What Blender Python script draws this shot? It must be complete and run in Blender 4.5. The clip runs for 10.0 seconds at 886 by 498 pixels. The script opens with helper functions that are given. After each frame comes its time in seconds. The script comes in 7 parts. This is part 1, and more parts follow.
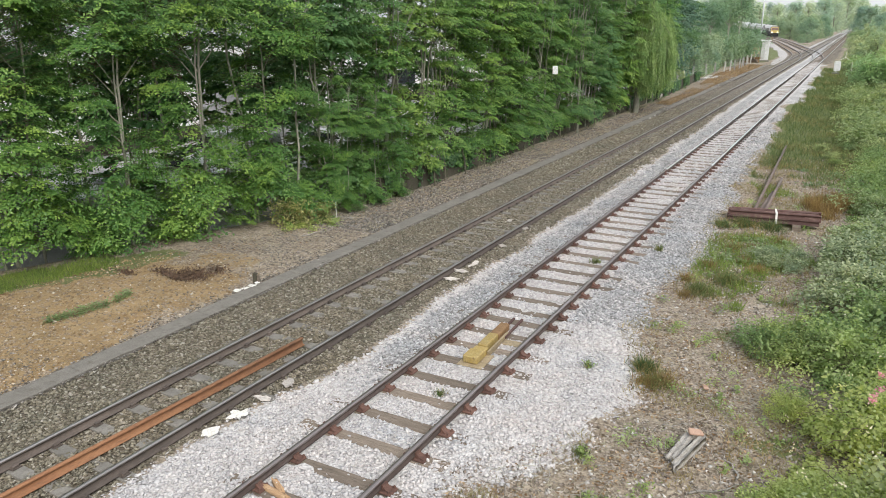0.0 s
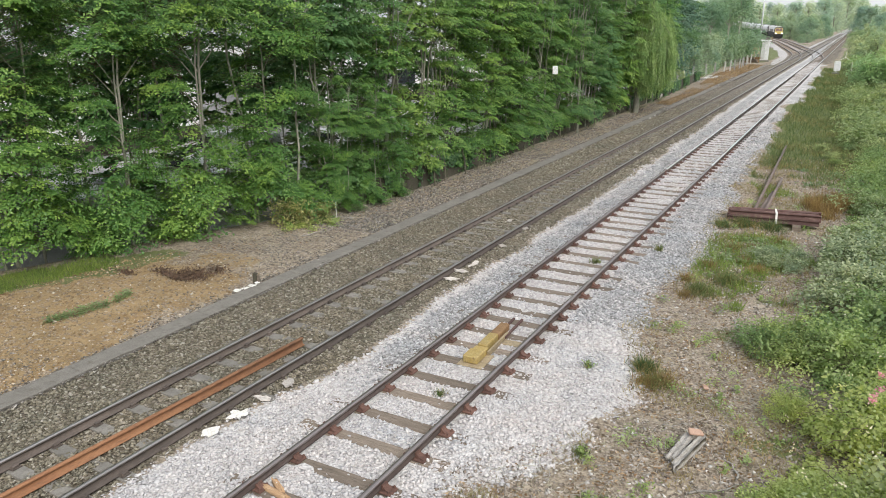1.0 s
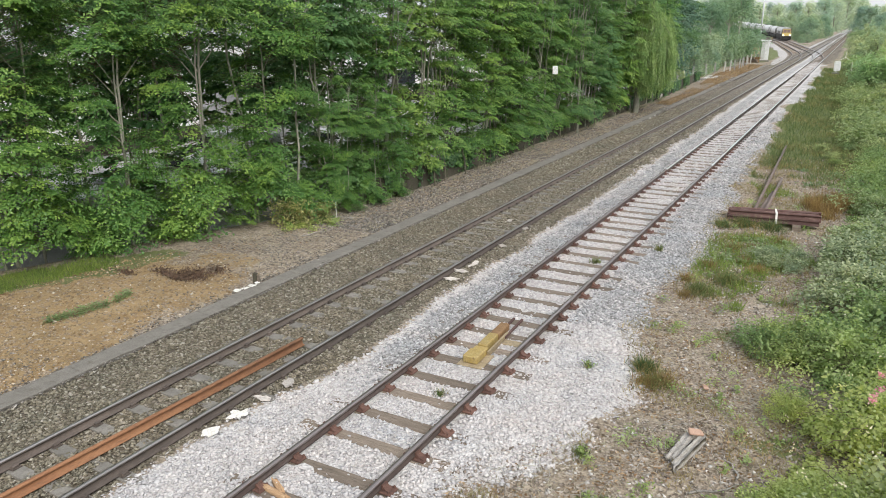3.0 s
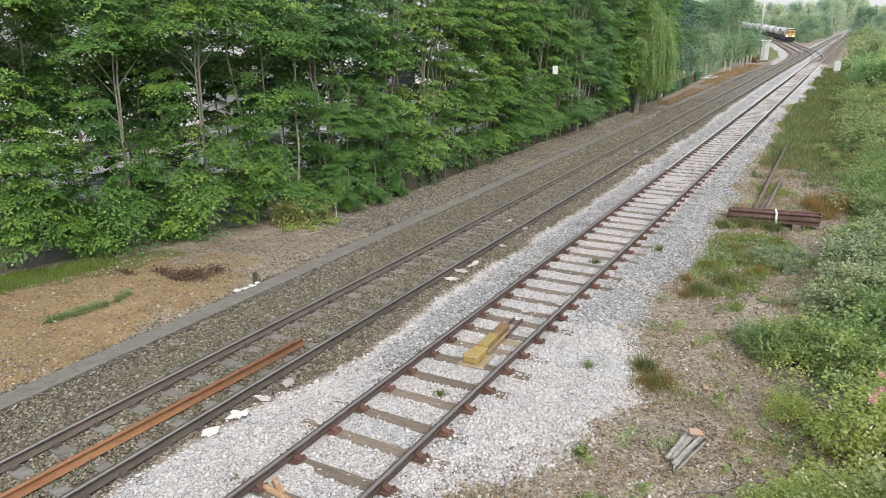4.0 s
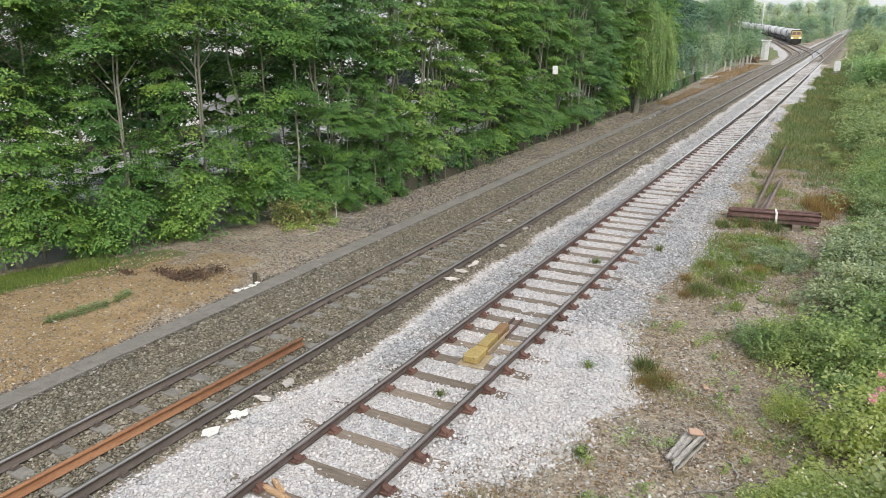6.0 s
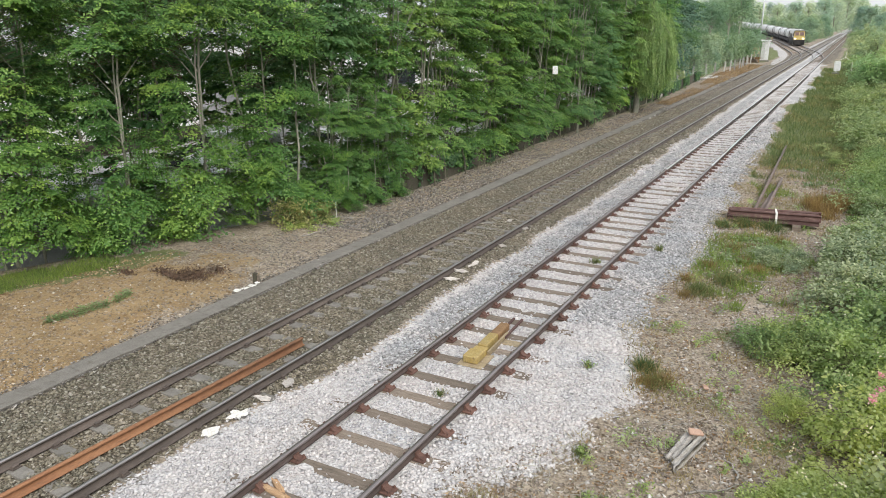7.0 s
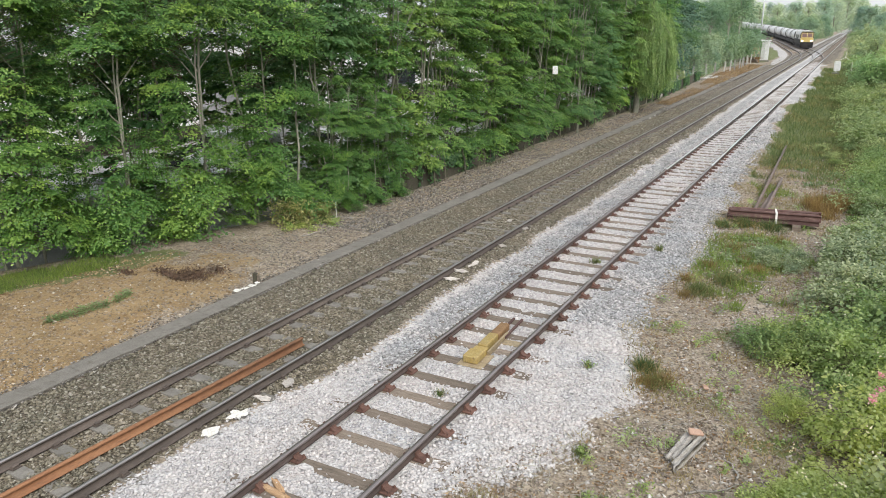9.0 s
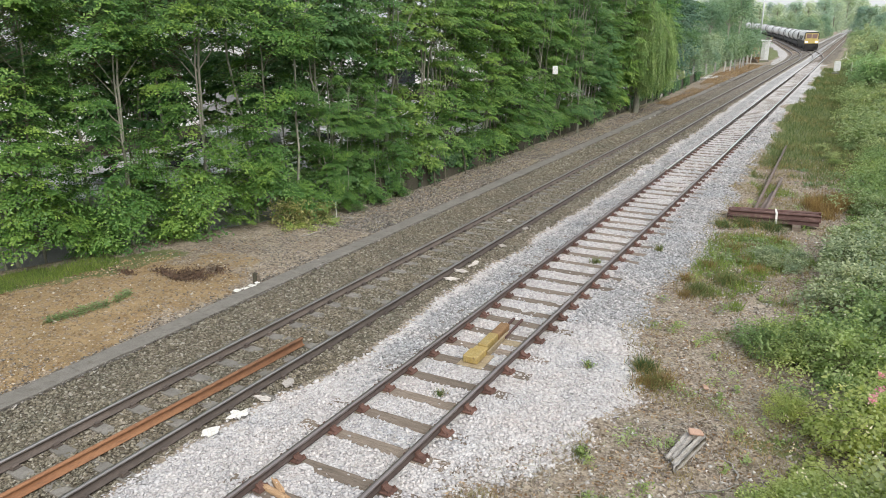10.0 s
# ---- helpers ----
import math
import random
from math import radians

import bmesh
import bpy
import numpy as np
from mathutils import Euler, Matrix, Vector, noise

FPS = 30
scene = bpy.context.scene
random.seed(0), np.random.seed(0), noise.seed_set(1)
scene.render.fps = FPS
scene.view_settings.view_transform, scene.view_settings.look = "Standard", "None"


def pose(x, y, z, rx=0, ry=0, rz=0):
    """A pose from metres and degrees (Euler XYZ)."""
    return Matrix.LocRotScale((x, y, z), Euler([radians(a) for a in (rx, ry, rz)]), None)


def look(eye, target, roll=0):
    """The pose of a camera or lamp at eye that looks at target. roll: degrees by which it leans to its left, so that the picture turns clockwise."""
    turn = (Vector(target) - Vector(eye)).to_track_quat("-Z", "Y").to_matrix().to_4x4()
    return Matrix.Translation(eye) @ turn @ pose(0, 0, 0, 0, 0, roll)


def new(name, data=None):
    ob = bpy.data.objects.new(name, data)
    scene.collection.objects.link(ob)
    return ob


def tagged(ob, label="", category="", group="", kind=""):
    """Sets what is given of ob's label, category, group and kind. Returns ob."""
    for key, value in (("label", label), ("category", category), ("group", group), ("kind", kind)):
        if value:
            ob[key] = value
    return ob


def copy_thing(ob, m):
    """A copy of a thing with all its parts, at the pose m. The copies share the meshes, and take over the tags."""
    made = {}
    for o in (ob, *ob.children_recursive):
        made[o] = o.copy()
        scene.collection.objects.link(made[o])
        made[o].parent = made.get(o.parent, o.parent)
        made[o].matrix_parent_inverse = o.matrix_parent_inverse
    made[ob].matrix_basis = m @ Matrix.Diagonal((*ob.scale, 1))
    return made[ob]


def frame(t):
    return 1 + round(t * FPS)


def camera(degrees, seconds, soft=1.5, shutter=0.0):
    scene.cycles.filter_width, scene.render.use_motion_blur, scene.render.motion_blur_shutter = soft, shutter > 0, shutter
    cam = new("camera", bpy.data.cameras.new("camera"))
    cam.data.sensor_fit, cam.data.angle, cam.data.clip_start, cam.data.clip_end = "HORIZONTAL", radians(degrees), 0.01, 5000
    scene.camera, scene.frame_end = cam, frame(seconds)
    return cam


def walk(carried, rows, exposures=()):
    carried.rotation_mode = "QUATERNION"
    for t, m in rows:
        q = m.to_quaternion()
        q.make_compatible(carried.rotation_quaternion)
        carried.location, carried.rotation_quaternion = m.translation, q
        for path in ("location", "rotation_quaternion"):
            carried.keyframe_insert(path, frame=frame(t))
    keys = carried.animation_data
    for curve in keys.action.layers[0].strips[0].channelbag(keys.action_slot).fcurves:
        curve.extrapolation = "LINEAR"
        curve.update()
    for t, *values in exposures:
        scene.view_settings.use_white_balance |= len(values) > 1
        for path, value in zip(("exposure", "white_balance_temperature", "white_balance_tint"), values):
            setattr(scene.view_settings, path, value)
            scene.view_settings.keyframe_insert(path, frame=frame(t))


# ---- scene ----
cam = camera(63.26, 10.0, soft=0.8)
EYE = pose(0, 0, 5.87, 72.81, 0.65, 29.17)
walk(cam, [(0, EYE), (10, EYE)], exposures=[(0, 0.7, 6380, 9), (10, 0.7, 6380, 9)])

# ---- sky and sun: bright, thin overcast ----
world = bpy.data.worlds.new("sky")
scene.world = world
world.use_nodes = True
wn = world.node_tree
sky = wn.nodes.new("ShaderNodeTexSky")
sky.sky_type = "NISHITA"
sky.sun_disc = False
sky.sun_elevation = radians(42)
sky.sun_rotation = radians(131)
sky.air_density, sky.dust_density, sky.ozone_density = 1.0, 4.0, 1.0
wn.nodes["Background"].inputs["Strength"].default_value = 0.13
cloud = wn.nodes.new("ShaderNodeMix")
cloud.data_type = "RGBA"
cloud.inputs[0].default_value = 0.78
cloud.inputs[7].default_value = (5.0, 5.1, 5.2, 1)
wn.links.new(sky.outputs["Color"], cloud.inputs[6])
wn.links.new(cloud.outputs[2], wn.nodes["Background"].inputs["Color"])
sun_data = bpy.data.lights.new("sun", "SUN")
sun_data.energy, sun_data.angle, sun_data.color = 1.5, radians(28), (1.0, 0.95, 0.88)
sun = new("sun", sun_data)
sun.matrix_world = look((56, -48, 66), (0, 0, 0))

rng = np.random.default_rng(7)


# ---- materials ----
def node(nt, kind, **values):
    n = nt.nodes.new(kind)
    for k, v in values.items():
        n.inputs[k.replace("_", " ")].default_value = v
    return n


def mixer(nt, fac, a, b, blend="MIX"):
    m = nt.nodes.new("ShaderNodeMix")
    m.data_type, m.blend_type = "RGBA", blend
    for socket, value in ((m.inputs[0], fac), (m.inputs[6], a), (m.inputs[7], b)):
        if isinstance(value, bpy.types.NodeSocket):
            nt.links.new(value, socket)
        elif isinstance(value, (int, float)):
            socket.default_value = value
        else:
            socket.default_value = (*value, 1)
    return m.outputs[2]


def ramp(nt, fac, stops):
    r = nt.nodes.new("ShaderNodeValToRGB")
    while len(r.color_ramp.elements) < len(stops):
        r.color_ramp.elements.new(0.5)
    for e, (at, c) in zip(r.color_ramp.elements, stops):
        e.position, e.color = at, (*c, 1) if not isinstance(c, (int, float)) else (c, c, c, 1)
    nt.links.new(fac, r.inputs[0])
    return r.outputs[0]


def base_material(name, rough=0.8, metal=0.0):
    m = bpy.data.materials.new(name)
    m.use_nodes = True
    nt = m.node_tree
    bsdf = nt.nodes["Principled BSDF"]
    bsdf.inputs["Roughness"].default_value = rough
    bsdf.inputs["Metallic"].default_value = metal
    return m, nt, bsdf


def coords(nt, stretch=(1, 1, 1)):
    """Object coordinates, shifted from object to object."""
    tc, info = nt.nodes.new("ShaderNodeTexCoord"), nt.nodes.new("ShaderNodeObjectInfo")
    mul = nt.nodes.new("ShaderNodeMath")
    mul.operation = "MULTIPLY"
    mul.inputs[1].default_value = 37.0
    nt.links.new(info.outputs["Random"], mul.inputs[0])
    mp = nt.nodes.new("ShaderNodeMapping")
    mp.inputs["Scale"].default_value = stretch
    nt.links.new(tc.outputs["Object"], mp.inputs["Vector"])
    nt.links.new(mul.outputs[0], mp.inputs["Location"])
    return mp.outputs[0], info.outputs["Random"]


def noise_tex(nt, vec, scale, detail=4.0, rough=0.6):
    n = node(nt, "ShaderNodeTexNoise", Scale=scale, Detail=detail, Roughness=rough)
    nt.links.new(vec, n.inputs["Vector"])
    return n.outputs["Fac"]


def bumped(nt, bsdf, height, strength, distance):
    b = node(nt, "ShaderNodeBump", Strength=strength, Distance=distance)
    nt.links.new(height, b.inputs["Height"])
    nt.links.new(b.outputs["Normal"], bsdf.inputs["Normal"])


def surface(name, c1, c2, stain=None, scale=3.0, fine=40.0, rough=0.8, metal=0.0, bump=0.4, distance=0.005, stretch=(1, 1, 1), vary=0.25):
    """A worn surface: two colours in patches, fine grain, stains, and a shift of tone from piece to piece."""
    m, nt, bsdf = base_material(name, rough, metal)
    vec, rand = coords(nt, stretch)
    big, small = noise_tex(nt, vec, scale), noise_tex(nt, vec, fine, 5.0, 0.7)
    col = mixer(nt, ramp(nt, big, [(0.35, 0.0), (0.65, 1.0)]), c1, c2)
    if stain:
        col = mixer(nt, ramp(nt, noise_tex(nt, vec, scale * 2.7, 6.0, 0.7), [(0.52, 0.0), (0.68, 1.0)]), col, stain)
    col = mixer(nt, 0.8, col, ramp(nt, small, [(0.25, 0.55), (0.75, 1.35)]), "MULTIPLY")
    col = mixer(nt, 1.0, col, ramp(nt, rand, [(0.0, 1 - vary), (1.0, 1 + vary)]), "MULTIPLY")
    nt.links.new(col, bsdf.inputs["Base Color"])
    bumped(nt, bsdf, small, bump, distance)
    return m


def leafy(name, dark, mid, light, rough=0.45, through_light=0.46, toned=False):
    """Leaves: colour from leaf to leaf, from spray to spray (tone) and from plant to plant, with light passing through."""
    m, nt, bsdf = base_material(name, rough)
    geo = nt.nodes.new("ShaderNodeNewGeometry")
    tc, info = nt.nodes.new("ShaderNodeTexCoord"), nt.nodes.new("ShaderNodeObjectInfo")
    pick = geo.outputs["Random Per Island"]
    if toned:
        tone = nt.nodes.new("ShaderNodeAttribute")
        tone.attribute_name = "tone"
        blend = nt.nodes.new("ShaderNodeMix")
        blend.inputs[0].default_value = 0.3
        nt.links.new(tone.outputs["Fac"], blend.inputs[2])
        nt.links.new(pick, blend.inputs[3])
        pick = blend.outputs[0]
    col = ramp(nt, pick, [(0.0, dark), (0.5, mid), (1.0, light)])
    patch = noise_tex(nt, tc.outputs["Object"], 1.3, 3.0)
    col = mixer(nt, 1.0, col, ramp(nt, patch, [(0.3, (0.75, 0.84, 0.8)), (0.7, (1.2, 1.14, 1.0))]), "MULTIPLY")
    col = mixer(nt, 1.0, col, ramp(nt, info.outputs["Random"], [(0.0, (0.8, 0.88, 0.9)), (1.0, (1.2, 1.1, 1.0))]), "MULTIPLY")
    nt.links.new(col, bsdf.inputs["Base Color"])
    tr = nt.nodes.new("ShaderNodeBsdfTranslucent")
    nt.links.new(mixer(nt, 1.0, col, (1.2, 1.25, 0.75), "MULTIPLY"), tr.inputs["Color"])
    mix = nt.nodes.new("ShaderNodeMixShader")
    mix.inputs[0].default_value = through_light
    nt.links.new(bsdf.outputs[0], mix.inputs[1])
    nt.links.new(tr.outputs[0], mix.inputs[2])
    nt.links.new(mix.outputs[0], nt.nodes["Material Output"].inputs["Surface"])
    return m


def stony(name, stops, rough=0.85, fine=60.0):
    """Loose stones: each stone its own tone."""
    m, nt, bsdf = base_material(name, rough)
    geo, tc = nt.nodes.new("ShaderNodeNewGeometry"), nt.nodes.new("ShaderNodeTexCoord")
    col = ramp(nt, geo.outputs["Random Per Island"], stops)
    small = noise_tex(nt, tc.outputs["Object"], fine, 4.0, 0.7)
    col = mixer(nt, 0.7, col, ramp(nt, small, [(0.25, 0.7), (0.75, 1.2)]), "MULTIPLY")
    big = noise_tex(nt, tc.outputs["Object"], 0.7, 4.0, 0.6)
    col = mixer(nt, 1.0, col, ramp(nt, big, [(0.3, (0.82, 0.86, 0.9)), (0.7, (1.06, 1.02, 1.0))]), "MULTIPLY")
    nt.links.new(col, bsdf.inputs["Base Color"])
    bumped(nt, bsdf, small, 0.4, 0.004)
    return m


def plain(name, colour, rough=0.5, metal=0.0, glow=0.0):
    m, nt, bsdf = base_material(name, rough, metal)
    bsdf.inputs["Base Color"].default_value = (*colour, 1)
    if glow:
        bsdf.inputs["Emission Color"].default_value = (*colour, 1)
        bsdf.inputs["Emission Strength"].default_value = glow
    return m


def ground_material():
    m, nt, bsdf = base_material("ground", 0.9)
    tc = nt.nodes.new("ShaderNodeTexCoord")
    vec = tc.outputs["Object"]

    def cells(scale, stops):
        v = node(nt, "ShaderNodeTexVoronoi", Scale=scale)
        nt.links.new(vec, v.inputs["Vector"])
        sep = nt.nodes.new("ShaderNodeSeparateColor")
        nt.links.new(v.outputs["Color"], sep.inputs[0])
        return ramp(nt, sep.outputs[0], stops), v.outputs["Distance"]

    fine = noise_tex(nt, vec, 25.0, 5.0, 0.7)
    mid = noise_tex(nt, vec, 2.2, 5.0, 0.65)
    wide = noise_tex(nt, vec, 0.45, 4.0, 0.6)
    rough_edge = noise_tex(nt, vec, 7.0, 5.0, 0.75)
    a1, a2 = nt.nodes.new("ShaderNodeAttribute"), nt.nodes.new("ShaderNodeAttribute")
    a1.attribute_name, a2.attribute_name = "zone", "zone_b"
    s1, s2 = nt.nodes.new("ShaderNodeSeparateColor"), nt.nodes.new("ShaderNodeSeparateColor")
    nt.links.new(a1.outputs["Color"], s1.inputs[0])
    nt.links.new(a2.outputs["Color"], s2.inputs[0])

    def mask(weight, spread=0.9):
        add = nt.nodes.new("ShaderNodeMath")
        add.operation = "MULTIPLY_ADD"
        nt.links.new(rough_edge, add.inputs[0])
        add.inputs[1].default_value = spread
        nt.links.new(weight, add.inputs[2])
        return ramp(nt, add.outputs[0], [(0.5 + spread / 2 - 0.07, 0.0), (min(0.99, 0.5 + spread / 2 + 0.07), 1.0)])

    gravel, dist = cells(26, [(0.0, (0.12, 0.095, 0.07)), (0.5, (0.25, 0.2, 0.15)), (0.85, (0.38, 0.325, 0.265)), (1.0, (0.55, 0.5, 0.44))])
    soil = mixer(nt, ramp(nt, mid, [(0.35, 0.0), (0.65, 1.0)]), (0.29, 0.235, 0.17), (0.47, 0.4, 0.305))
    col = mixer(nt, ramp(nt, rough_edge, [(0.38, 0.0), (0.55, 1.0)]), soil, gravel)
    tan = mixer(nt, ramp(nt, mid, [(0.35, 0.0), (0.65, 1.0)]), (0.28, 0.19, 0.09), (0.4, 0.29, 0.155))
    tan = mixer(nt, ramp(nt, rough_edge, [(0.5, 0.0), (0.6, 0.85)]), tan, gravel)
    col = mixer(nt, mask(s1.outputs[2]), col, tan)
    green = mixer(nt, ramp(nt, mid, [(0.3, 0.0), (0.7, 1.0)]), (0.09, 0.125, 0.035), (0.2, 0.21, 0.085))
    col = mixer(nt, mask(s2.outputs[0]), col, green)
    tarmac = mixer(nt, ramp(nt, wide, [(0.3, 0.0), (0.7, 1.0)]), (0.3, 0.295, 0.29), (0.42, 0.41, 0.4))
    col = mixer(nt, mask(s2.outputs[1], 0.2), col, tarmac)
    brown, _ = cells(22, [(0.0, (0.07, 0.058, 0.042)), (0.5, (0.16, 0.135, 0.1)), (0.85, (0.26, 0.225, 0.175)), (1.0, (0.4, 0.37, 0.32))])
    col = mixer(nt, mask(s1.outputs[1]), col, brown)
    white, _ = cells(22, [(0.0, (0.5, 0.48, 0.47)), (0.4, (0.6, 0.578, 0.566)), (1.0, (0.7, 0.678, 0.665))])
    grey, _ = cells(22, [(0.0, (0.2, 0.198, 0.198)), (0.4, (0.36, 0.357, 0.357)), (1.0, (0.54, 0.537, 0.537))])
    white = mixer(nt, mask(s2.outputs[2], 0.6), white, grey)
    blotch = noise_tex(nt, vec, 1.4, 6.0, 0.75)
    white = mixer(nt, ramp(nt, blotch, [(0.5, 0.0), (0.72, 0.4)]), white, brown)
    col = mixer(nt, mask(s1.outputs[0]), col, white)
    col = mixer(nt, 0.7, col, ramp(nt, fine, [(0.25, 0.65), (0.75, 1.25)]), "MULTIPLY")
    col = mixer(nt, 1.0, col, ramp(nt, wide, [(0.3, 0.85), (0.7, 1.12)]), "MULTIPLY")
    nt.links.new(col, bsdf.inputs["Base Color"])
    mixh = nt.nodes.new("ShaderNodeMath")
    mixh.operation = "MULTIPLY_ADD"
    nt.links.new(fine, mixh.inputs[0])
    mixh.inputs[1].default_value = 0.6
    nt.links.new(dist, mixh.inputs[2])
    bumped(nt, bsdf, mixh.outputs[0], 0.8, 0.03)
    return m


